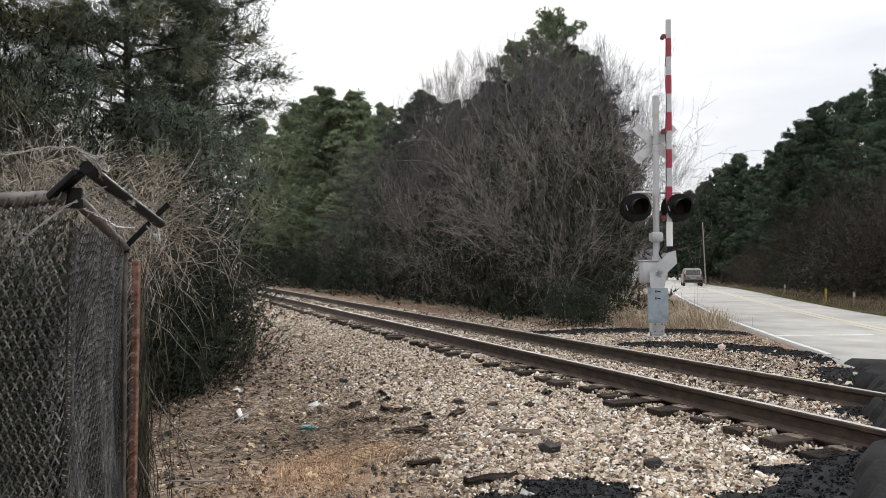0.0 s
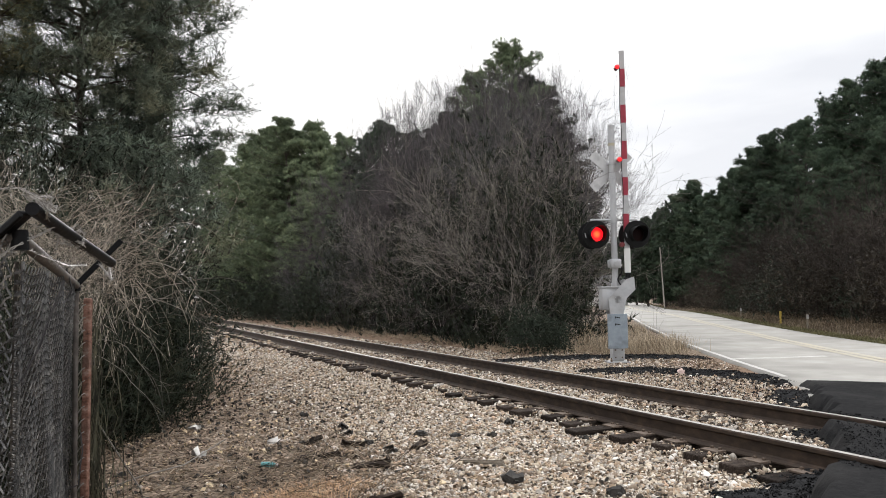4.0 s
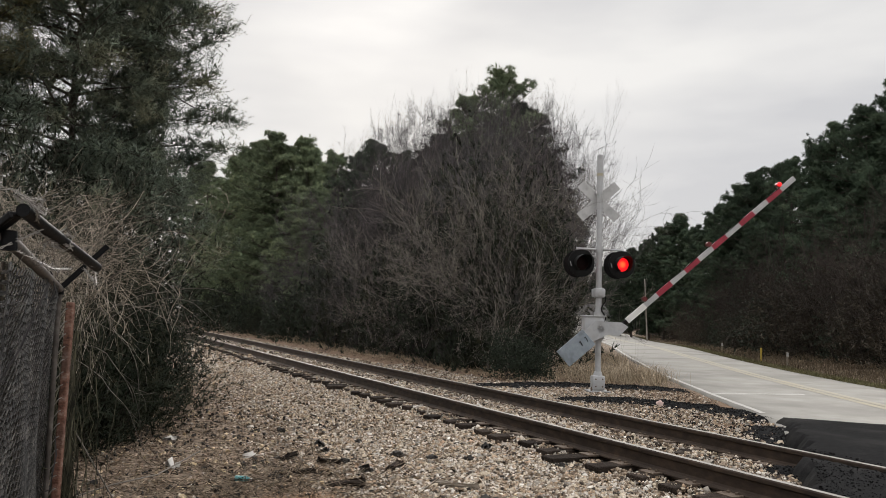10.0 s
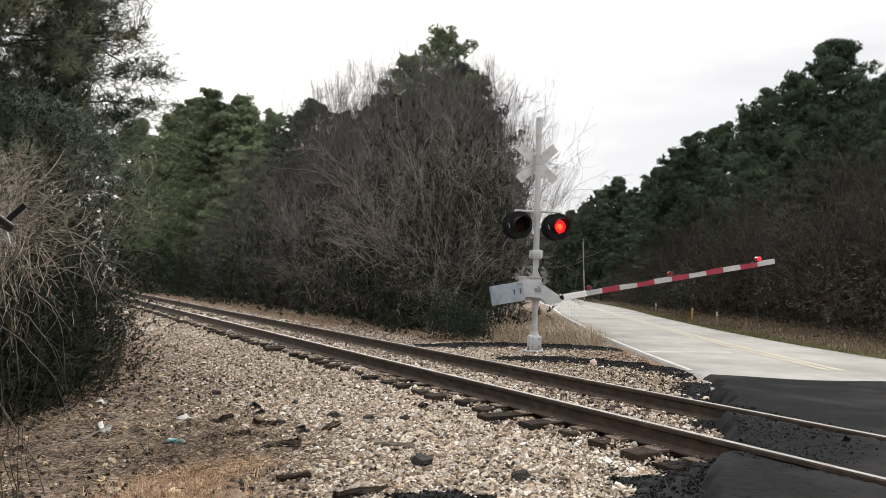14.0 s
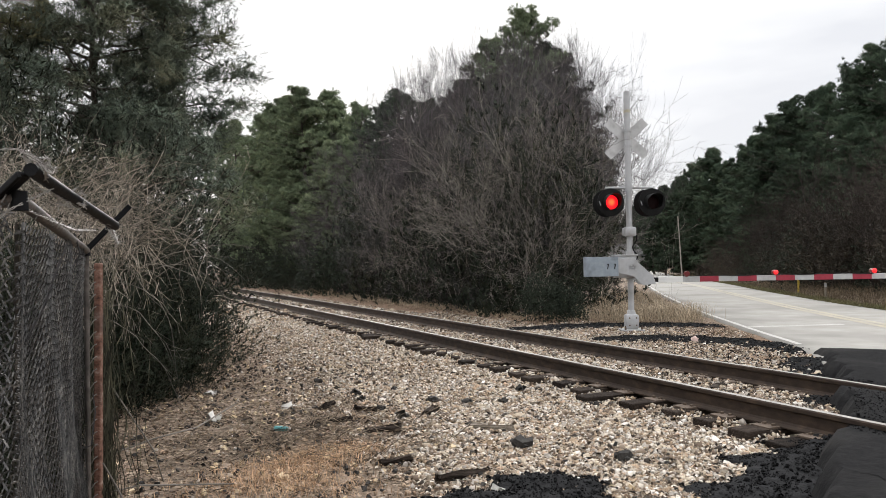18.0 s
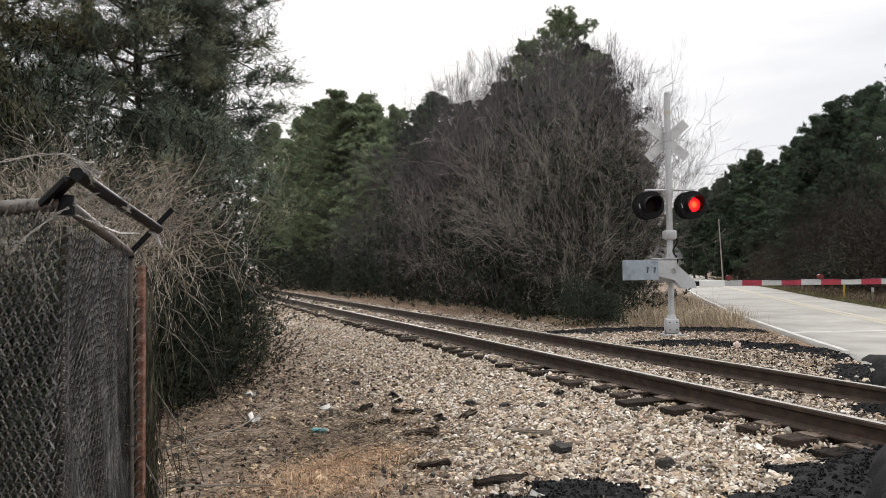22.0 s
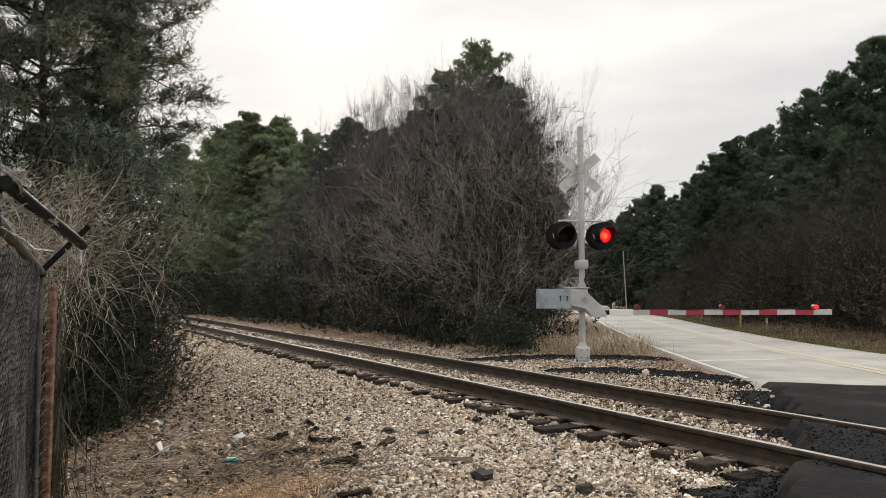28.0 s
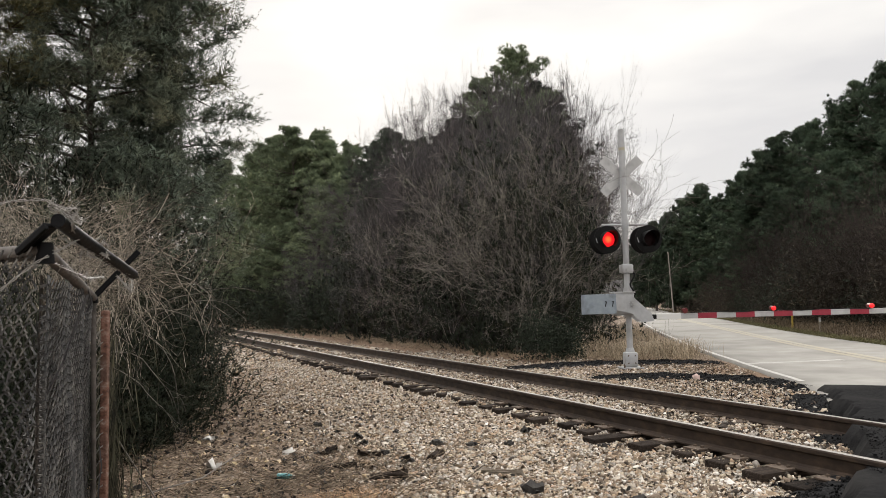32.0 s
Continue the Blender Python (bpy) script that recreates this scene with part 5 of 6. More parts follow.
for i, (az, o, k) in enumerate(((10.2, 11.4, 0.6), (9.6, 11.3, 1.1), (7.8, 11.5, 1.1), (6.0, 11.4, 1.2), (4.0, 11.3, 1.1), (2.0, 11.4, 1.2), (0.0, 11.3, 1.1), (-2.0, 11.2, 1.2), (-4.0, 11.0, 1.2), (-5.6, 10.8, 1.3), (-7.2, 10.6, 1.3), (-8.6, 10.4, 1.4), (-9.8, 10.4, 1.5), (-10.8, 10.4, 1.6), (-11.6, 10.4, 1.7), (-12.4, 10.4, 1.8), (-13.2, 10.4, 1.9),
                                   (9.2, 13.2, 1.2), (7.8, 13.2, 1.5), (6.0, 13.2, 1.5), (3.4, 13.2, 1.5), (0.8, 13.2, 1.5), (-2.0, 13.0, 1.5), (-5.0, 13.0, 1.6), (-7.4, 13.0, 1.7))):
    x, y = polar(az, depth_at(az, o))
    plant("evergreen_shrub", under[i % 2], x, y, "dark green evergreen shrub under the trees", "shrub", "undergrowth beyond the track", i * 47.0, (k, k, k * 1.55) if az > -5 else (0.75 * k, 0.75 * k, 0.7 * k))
for x, y, k in ((3.55, 18.9, 0.34), (3.0, 19.1, 0.46)):
    plant("evergreen_shrub", under[0], x, y, "glossy dark green broad-leaved shrub at the wood's end", "shrub", "undergrowth beyond the track", x * 70, k)
# brush along the right verge
brush = [[("stem", a), ("foliage", b)] for a, b in (leafy(71, 2.2, 3.0, 900, "brush_leaf", 5, size=0.17, wide=0.017, rag=0.3), leafy(72, 2.0, 2.4, 800, "leaf", 7, size=0.14, wide=0.018, rag=0.3))]
verge_bare = woody(73, 3.2, 9, 0.7, 2, "twig_dark", 0.020, 0.005, kids=5)
for i, y in enumerate(list(np.arange(18, 60, 2.3)) + list(np.arange(60, 130, 6))):
    for row, off in ((0, 3.1), (1, 5.4)):
        x = at_y(ROAD_RIGHT, y) + off + rng.uniform(-0.5, 0.6)
        k = rng.uniform(0.75, 1.1) * (1.0 + 0.5 * row)
        pick = 0 if rng.uniform() < 0.72 else 1
        plant("roadside_shrub", brush[pick], x, y, ("olive-brown" if pick == 0 else "dark green") + " tangled shrub along the road verge", "shrub", "brush along the road", rng.uniform(0, 360), k)
    if y < 75:
        plant("bare_brush", verge_bare, at_y(ROAD_RIGHT, y) + 2.9, y, "grey-brown leafless brush along the road verge", "shrub", "brush along the road", rng.uniform(0, 360), rng.uniform(0.7, 1.3))
# far left verge of the road beyond the signal
for i, y in enumerate((42, 46, 50, 54, 59, 64, 70, 76, 83, 90, 98, 107, 117, 128, 140, 152)):
    plant("roadside_shrub", brush[0], at_y(ROAD_LEFT, y) - 3.6, y, "olive-brown tangled shrub along the road verge", "shrub", "brush along the road", i * 40.0, 0.38)
for i, az in enumerate(np.arange(12.5, 19.5, 0.7)):
    pine_at(az, 170 + 6 * (i % 3), 3.2 + 0.5 * (i % 3) + max(0, az - 16) * 0.5, "distant dark pine where the road bends", "distant pines", i % 4)

for i in range(12):
    plant("roadside_shrub", brush[0], 30 + 3.2 * i, 180 + 2 * (i % 3), "olive-brown tangled shrub along the road verge", "shrub", "brush along the road", i * 50.0, 1.3)


# the great cedar beside the fence
def cedar(seed, h, w, limbs, clear=0.10, mat="cedar"):
    """A broad old cedar: crooked limbs that carry ragged clumps of fine sprays, with gaps between them."""
    rng = np.random.default_rng(seed)
    st = Sticks()
    lean = lambda z: Vector((0.12 * math.sin(z * 0.9), 0.05 * z, z))
    for k in range(12):
        a, b = h * k / 12, h * (k + 1) / 12
        st.add(lean(a), lean(b), 0.10 * (1 - 0.9 * k / 12), 0.10 * (1 - 0.9 * (k + 1) / 12))
    c, d, hubs, core, core_hub = [], [], [], [], []
    for i in range(limbs):
        q = clear + (1.0 - clear) * (i + rng.uniform(0, 1)) / limbs
        az = i * 2.4 + rng.normal(0, 0.4)
        reach = w * (0.74 + 0.26 * math.sin(q * 11 + az)) * (0.62 + 0.5 * math.sin(math.pi * min(1, 0.25 + 0.62 * q))) * rng.uniform(0.7, 1.12)
        p, dirn = lean(h * q), Vector((math.cos(az), math.sin(az), rng.uniform(-0.05, 0.40))).normalized()
        r, n = 0.034, 6
        for k in range(n):
            dirn = (dirn + Vector(rng.normal(0, 0.16, 3)) + Vector((0, 0, 0.02))).normalized()
            p2 = p + dirn * (reach / n)
            st.add(p, p2, r, r * 0.72)
            p, r = p2, r * 0.72
            for _ in range(1 if k < 3 else 2):
                way = (dirn + Vector(rng.normal(0, 0.55, 3)) + Vector((0, 0, 0.1))).normalized()
                long_ = rng.uniform(0.30, 0.58)
                st.add(p, p + way * long_ * 0.8, 0.007, 0.003)
                middle = p + way * long_ * 0.35 - Vector((0, 0, 0.10))
                for _j in range(4):
                    core.append(tuple(p + way * long_ * rng.uniform(0.05, 0.7)))
                    core_hub.append(tuple(middle))
                # a feathery plume: sprays set along a twig, narrowing to its tip
                for _j in range(30):
                    u = rng.uniform(0, 1) ** 0.8
                    wide_ = 0.115 * (1 - 0.75 * u) + 0.02
                    c.append(tuple(p + way * long_ * u + Vector(rng.normal(0, wide_, 3)) * Vector((1, 1, 0.7)).length * 0.6))
                    hubs.append(tuple(middle))
                    d.append(tuple(way * 1.1 + Vector(rng.normal(0, 0.5, 3)) + Vector((0, 0, 0.25))))
    return [("trunk", st.mesh("trunk", M["bark"])), ("crown", tufts("crown", c, d, 0.055, 0.0034, 13, M[mat], rng, 0.5, 0.16, hubs, 0.7)),
            ("inner_foliage", tufts("inner_foliage", core, np.tile([[0, 0, 0.2]], (len(core), 1)), 0.11, 0.012, 9, M[mat], rng, 1.0, 0.10, core_hub, 0.4))]


CEDAR = "big dark green cedar with sparse ragged foliage beside the fence"
plant("cedar_tree", cedar(81, 9.0, 2.05, 128, 0.19), -4.8, 11.9, CEDAR, "tree", "cedars by the fence")
plant("cedar_tree", cedar(82, 8.5, 2.3, 105, 0.17, "cedar_olive"), -6.9, 11.0, "big olive-bronze cedar with ragged foliage beside the fence", "tree", "cedars by the fence")
plant("cedar_tree", cedar(83, 7.4, 1.25, 56, 0.38), -4.0, 12.6, CEDAR, "tree", "cedars by the fence")
far_cedar = cedar(85, 9.5, 2.5, 70, 0.2)
for x, y in ((-7.6, 10.4),):
    plant("cedar_tree", far_cedar, x, y, CEDAR, "tree", "cedars by the fence", x * 31, 1.0 if y > 10 else 0.9)
# The low bushes take the cedar colour with their shade already in it.
low_cedar = [[("stem", a), ("foliage", b)] for a, b in (leafy(84, 1.25, 2.3, 3600, "cedar_shaded", 10, 0.075, 0.0075, 0.24),)]
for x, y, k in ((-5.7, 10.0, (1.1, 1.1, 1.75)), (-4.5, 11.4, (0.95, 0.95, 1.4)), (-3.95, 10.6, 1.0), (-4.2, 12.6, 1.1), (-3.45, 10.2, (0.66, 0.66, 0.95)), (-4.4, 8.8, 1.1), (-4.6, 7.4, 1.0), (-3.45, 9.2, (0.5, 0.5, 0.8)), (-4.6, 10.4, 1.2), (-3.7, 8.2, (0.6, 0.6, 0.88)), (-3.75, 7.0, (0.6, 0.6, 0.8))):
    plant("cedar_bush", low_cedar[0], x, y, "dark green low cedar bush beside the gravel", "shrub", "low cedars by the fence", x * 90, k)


# dry vines and briars over the fence's end
def briars(seed, centre, count, reach, up, mat):
    rng = np.random.default_rng(seed)
    st = Sticks()
    for _ in range(count):
        p = Vector((rng.normal(0, centre[0]), rng.normal(0, centre[1]), rng.uniform(0.0, 0.3) if rng.uniform() < 0.03 else rng.uniform(1.0, 1.6)))
        floor_ = 1.42 - 0.6 * rng.uniform() ** 7
        az = rng.uniform(0, 2 * math.pi)
        d = Vector((math.cos(az) * 0.35, math.sin(az) * 0.35, 1)).normalized()
        r, sag = rng.uniform(0.0014, 0.0032), reach * rng.uniform(0.0, 0.9)
        for k in range(12):
            q = p + d * (up / 15) * rng.uniform(0.7, 1.15)
            st.add(p, q, r, r * 0.93)
            droop = 0.02 + 0.045 * k
            d = (d + Vector((math.cos(az) * 0.05, math.sin(az) * 0.05, -droop * sag)) + Vector(rng.normal(0, 0.22, 3))).normalized()
            if k > 1 and rng.uniform() < 0.7:
                e = (d + Vector(rng.normal(0, 0.6, 3))).normalized()
                pp = q
                for _j in range(3):
                    qq = pp + e * rng.uniform(0.06, 0.14)
                    st.add(pp, qq, r * 0.55, r * 0.45)
                    pp, e = qq, (e + Vector(rng.normal(0, 0.3, 3))).normalized()
            p, r = q, r * 0.95
            if p.z < floor_:
                break
    return [("stem_tangle", st.mesh("stem_tangle", M[mat]))]


vine_a, vine_b = briars(91, (0.36, 0.45), 160, 0.9, 1.7, "vine"), briars(92, (0.36, 0.45), 150, 1.3, 1.7, "vine")
VINES = "dry tan tangle of vines and briars at the fence"
for i, (x, y, k, v) in enumerate(((-2.6, 5.7, 1.0, vine_a), (-3.1, 6.9, 1.08, vine_a), (-2.8, 6.3, 1.0, vine_b), (-3.4, 6.0, 1.05, vine_a), (-4.0, 7.2, 1.1, vine_b))):
    plant("dry_vines", v, x, y, VINES, "vines", "vines by the fence", i * 57.0, k)
hang = Sticks()
rng = np.random.default_rng(95)
for n in range(110):
    back = rng.uniform(0.12, 0.75)
    side = abs(rng.normal(0, 0.045)) + 0.01 if n < 104 else rng.uniform(0.1, 0.34)
    p = Vector((END.x * (1 + back / END.y) + 0.035 + side, END.y + back, rng.uniform(0.55, 1.6)))
    r = rng.uniform(0.0016, 0.0042)
    for k in range(13):
        q = p + Vector((rng.normal(0.0, 0.018), rng.normal(0, 0.02), -rng.uniform(0.05, 0.15)))
        hang.add(p, q, r, r * 0.96)
        p = q
        if p.z < -0.05:
            break
ob = new("hanging_vines", hang.mesh("hanging_vines", material("greenish_old_vines", [(0.035, 0.035, 0.022), (0.15, 0.14, 0.095)], 0.9, 4, island=0.7, bump=0)))
tagged(ob, "greenish-grey vines hanging beside the rusty post", "vines", kind="stuff")
for i in range(11):
    rg = np.random.default_rng(500 + i)
    st, p = Sticks(), Vector((0, 0, 0))
    d, r = Vector((rg.uniform(0.25, 0.7), rg.uniform(-0.3, 0.3), rg.uniform(0.0, 0.6))).normalized(), rg.uniform(0.0032, 0.005)
    for k in range(13):
        q = p + d * rg.uniform(0.06, 0.10)
        st.add(p, q, r, r * 0.93)
        if k > 3 and rg.uniform() < 0.6:
            e, pp = (d + Vector(rg.normal(0, 0.5, 3))).normalized(), q
            for _ in range(3):
                qq = pp + e * rg.uniform(0.04, 0.09)
                st.add(pp, qq, r * 0.5, r * 0.4)
                pp, e = qq, (e + Vector(rg.normal(0, 0.25, 3)) - Vector((0, 0, 0.1))).normalized()
        d = (d + Vector((0, 0, -0.15)) + Vector(rg.normal(0, 0.12, 3))).normalized()
        p, r = q, r * 0.93
    ob = new("dry_branch")
    ob.matrix_basis = pose(-2.35 + rg.uniform(-0.2, 0.35), 5.5 + rg.uniform(-0.5, 0.9), 1.35 + rg.uniform(-0.35, 0.3))
    tagged(ob, "pale dry branch drooping out of the vines", "branch", "dry branches by the fence")
    part("branch", st.mesh("branch", M["twig_pale"]), None, ob)
# woven stems through the wire
weave = Sticks()
for _ in range(8):
    u = rng.uniform(0.05, 1)
    b = CORNER.lerp(END, u)
    p = Vector((b.x - rng.uniform(-0.02, 0.25), b.y, rng.uniform(-0.1, 1.2)))
    for k in range(8):
        q = p + Vector((rng.normal(0, 0.03), rng.normal(0, 0.05), rng.uniform(0.02, 0.14)))
        if q.z > 1.72:
            break
        weave.add(p, q, 0.0045, 0.004)
        p = q
ob = new("woven_stems", weave.mesh("woven_stems", M["twig"]))
tagged(ob, "dry stems grown through the fence wire", "vines", kind="stuff")
# Bushes added behind the wire; their dark foliage stands in for shade there.
hedge = [(n, me) for n, me in zip(("stem", "foliage"), leafy(86, 1.25, 2.3, 2600, "cedar_shaded", 8, 0.10, 0.007, 0.18))]
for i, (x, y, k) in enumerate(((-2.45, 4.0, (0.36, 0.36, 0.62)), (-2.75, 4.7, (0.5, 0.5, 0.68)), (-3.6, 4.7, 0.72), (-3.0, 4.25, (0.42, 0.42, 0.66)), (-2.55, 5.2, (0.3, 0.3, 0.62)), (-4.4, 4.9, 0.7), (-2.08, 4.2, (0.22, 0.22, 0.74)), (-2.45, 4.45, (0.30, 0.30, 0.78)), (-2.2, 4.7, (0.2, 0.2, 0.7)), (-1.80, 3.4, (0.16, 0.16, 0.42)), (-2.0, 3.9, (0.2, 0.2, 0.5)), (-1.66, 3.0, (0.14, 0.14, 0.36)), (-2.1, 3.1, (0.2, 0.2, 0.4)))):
    plant("fence_bush", hedge, x, y, "dark evergreen bush added for the shade behind the fence wire", "shrub", "bushes behind the fence", i * 77.0, k)


# ---- ballast, grit, grass and litter ----
rng = np.random.default_rng(7)


def scatter(n, s0, s1, o0, o1, power=1.0):
    s = s0 + (s1 - s0) * rng.uniform(0, 1, n) ** power
    o = rng.uniform(o0, o1, n)
    return s, o, -0.3633 * s + 0.9317 * o, 0.9317 * s + 0.3633 * o


def off_road(x, y, margin=0.05):
    return x < np.interp(y, EDGE_Y, LEFT_X) - margin


def fill(x, y, o):
    """Ballast level: between the rails it lies a little under the tie tops."""
    d = np.abs(o - TRACK_MID)
    shoulder = TIE_TOP - 0.042 + 0.014 * np.sin(3.1 * y + 1.7 * x) + 0.010 * np.sin(11 * y - 7 * x) + 0.022 * np.clip((y - 9.5) / 4, 0, 1) - 0.075 * np.clip((d - 1.06) / 0.12, 0, 1)
    return np.where(d < 0.72, TIE_TOP - 0.012, np.where(d < 1.5, np.maximum(height(x, y), shoulder), height(x, y)))


for n, s0, s1, o0, o1, size in ((90000, 3.0, 10.0, 1.9, 4.8, 0.0215), (28000, 3.0, 12.0, 4.6, 7.5, 0.0225), (17000, 6.0, 16.0, 7.3, 10.4, 0.025), (56000, 10.0, 22.0, 2.2, 9.2, 0.027), (17000, 3.0, 12.0, -1.0, 2.4, 0.021), (24000, 22.0, 50.0, 3.0, 8.6, 0.048)):
    s, o, x, y = scatter(n, s0, s1, o0, o1)
    sparse = rng.uniform(0, 1, n) < np.clip((o - 2.1 - 0.3 * np.sin(s * 0.9)) / 1.1, 0.07, 1)
    ok = off_road(x, y, 0.1) & (np.abs(o - RAIL_NEAR) > 0.10) & (np.abs(o - RAIL_FAR) > 0.10) & sparse
    x, y, o = x[ok], y[ok], o[ok]
    z = fill(x, y, o) + rng.uniform(-0.006, 0.014, len(x))
    ob = new("ballast", stones("ballast", np.stack([x, y, z], 1), size * rng.lognormal(0, 0.34, len(x)), M["stone"], rng, 0.8 if s0 < 9 else 0.45))
    tagged(ob, "loose pale beige angular ballast stones along the track", "gravel", kind="stuff")


def grit_heap(name, outline, top, seed, crumbs):
    """A low heap of black crumbs: a mound over an ellipse chain with loose grains on it."""
    rg = np.random.default_rng(seed)
    xs_ = [p[0] for p in outline]
    ys_ = [p[1] for p in outline]
    x0, x1, y0, y1 = min(xs_) - 0.9, max(xs_) + 0.9, min(ys_) - 0.9, max(ys_) + 0.9
    nx, ny = int((x1 - x0) / 0.05), int((y1 - y0) / 0.05)
    X, Y = np.meshgrid(np.linspace(x0, x1, nx), np.linspace(y0, y1, ny))

    def lump(X, Y):
        best = np.zeros_like(X)
        for px, py, r in outline:
            wob = 1 + 0.22 * np.sin(np.arctan2(Y - py, X - px) * 5 + px * 3) + 0.12 * np.sin(np.arctan2(Y - py, X - px) * 11 + py)
            best = np.maximum(best, np.clip(1 - (np.hypot(X - px, Y - py) / (r * wob)) ** 2, 0, 1))
        return best

    Hh = lump(X, Y)
    Z = height(X, Y) - 0.03 + top * Hh ** 0.6 + np.where(Hh > 0, 0.03, 0) + 0.012 * np.sin(X * 23) * np.sin(Y * 19) * (Hh > 0)
    i = np.arange(X.size).reshape(X.shape)
    f = np.stack([i[:-1, :-1], i[:-1, 1:], i[1:, 1:], i[1:, :-1]], -1).reshape(-1, 4)
    keep = (Hh.ravel()[f] > 0.01).any(1)
    used = np.unique(f[keep])
    remap = np.zeros(X.size, int)
    remap[used] = np.arange(len(used))
    verts = np.stack([X, Y, Z], -1).reshape(-1, 3)[used]
    ob = new(name, mesh_of(name, verts, remap[f[keep]], M["black_grit"], True))
    tagged(ob, "low heap of loose black asphalt crumbs", "asphalt crumbs", kind="stuff")
    x, y = rg.uniform(x0, x1, crumbs * 2), rg.uniform(y0, y1, crumbs * 2)
    hh = lump(x, y)
    ok = hh > 0.02
    x, y, hh = x[ok], y[ok], hh[ok]
    z = height(x, y) + top * hh ** 0.6 + 0.004
    ob = new("asphalt_crumbs", stones("asphalt_crumbs", np.stack([x, y, z], 1), 0.009 * rg.lognormal(0, 0.45, len(x)), M["black_grit"], rg))
    tagged(ob, "loose black asphalt crumbs", "asphalt crumbs", kind="stuff")


grit_heap("asphalt_heap", [(3.1, 5.95, 0.42), (2.75, 5.55, 0.5), (2.35, 5.0, 0.55), (2.0, 4.4, 0.6), (1.6, 3.7, 0.6), (3.45, 6.25, 0.28)], 0.06, 1, 14000)
grit_heap("asphalt_heap", [(0.75, 5.5, 0.26), (0.95, 5.55, 0.22), (1.15, 5.45, 0.2), (0.62, 5.05, 0.42), (1.0, 5.05, 0.38), (0.3, 5.0, 0.34), (1.35, 4.7, 0.34), (0.8, 4.7, 0.5), (1.5, 4.3, 0.4)], 0.06, 2, 9000)
grit_heap("asphalt_heap", [(2.3, 17.4, 0.40), (2.9, 17.35, 0.55), (3.5, 17.45, 0.62), (4.1, 17.5, 0.66), (4.7, 17.45, 0.66), (5.3, 17.35, 0.62), (5.8, 17.15, 0.52), (6.15, 16.85, 0.38)], 0.05, 3, 7000)
grit_heap("asphalt_heap", [(3.55, 14.75, 0.35), (4.0, 14.6, 0.48), (4.5, 14.45, 0.56), (5.0, 14.1, 0.60), (5.45, 13.6, 0.58), (5.75, 12.9, 0.48), (5.85, 12.1, 0.38)], 0.045, 4, 9000)
grit_heap("asphalt_heap", [(4.45, 8.1, 0.35), (4.7, 8.75, 0.45), (5.0, 9.4, 0.45), (5.3, 10.1, 0.48), (5.55, 10.8, 0.45)], 0.05, 5, 7000)
grit_heap("asphalt_heap", [(4.05, 7.75, 0.30), (4.3, 7.75, 0.34), (4.45, 8.1, 0.3), (4.2, 7.35, 0.3)], 0.10, 6, 5000)
grit_heap("asphalt_heap", [(3.3, 6.05, 0.34), (3.15, 5.75, 0.36), (3.5, 6.3, 0.26)], 0.09, 7, 4000)
s, o, x, y = scatter(6000, 6.5, 13.5, 7.7, 10.2)
ok = off_road(x, y, 0.05)
ob = new("asphalt_crumbs", stones("asphalt_crumbs", np.stack([x, y, height(x, y) + 0.012], 1)[ok], 0.012 * rng.lognormal(0, 0.4, int(ok.sum())), M["black_grit"], rng))
tagged(ob, "loose black asphalt crumbs among the stones", "asphalt crumbs", kind="stuff")

cx, cy = [], []
for _ in range(16000):
    s_, o_ = rng.uniform(3.5, 10.5), rng.uniform(RAIL_NEAR - 0.25, RAIL_FAR + 0.3)
    p = along(s_, o_)
    d = p.x - at_y(ROAD_LEFT, p.y)
    if 0.02 < d < 1.5 and rng.uniform() < 1.1 - d / 1.4 and min(abs(o_ - RAIL_NEAR), abs(o_ - RAIL_FAR)) > 0.05:
        cx.append(p.x), cy.append(p.y)
cz = [crossing_height(x, y) + 0.003 for x, y in zip(cx, cy)]
ob = new("asphalt_crumbs", stones("asphalt_crumbs", np.stack([cx, cy, cz], 1), 0.0055 * rng.lognormal(0, 0.6, len(cx)), M["black_grit"], rng))
tagged(ob, "loose black asphalt crumbs on the crossing between the rails", "asphalt crumbs", kind="stuff")

# clods, old bark and timber scraps on the stones
for i, (x, y, k) in enumerate(((0.88, 6.62, 0.19), (1.62, 6.1, 0.15), (0.16, 8.9, 0.13), (0.55, 8.7, 0.12), (-0.75, 9.5, 0.14), (-0.4, 8.5, 0.11), (-0.15, 8.0, 0.13), (1.2, 9.2, 0.12), (-1.35, 10.6, 0.11), (0.95, 8.6, 0.10), (1.85, 8.1, 0.11), (-0.65, 9.1, 0.10), (-0.3, 9.8, 0.09))):
    me = stones("clod", [(0, 0, 0), (0.35 * k, 0.2 * k, -0.1 * k), (-0.3 * k, 0.25 * k, -0.12 * k), (0.1 * k, -0.3 * k, -0.15 * k)], [k * 0.55, k * 0.4, k * 0.34, k * 0.25], M["dark_stone"], np.random.default_rng(200 + i), 0.7, False)
    ob = new("dark_clod", me)
    ob.matrix_basis = pose(x, y, high(x, y) + 0.02 + k * 0.22)
    tagged(ob, "dark brown clod of earth lying on the stones", "clod", "clods on the ballast")
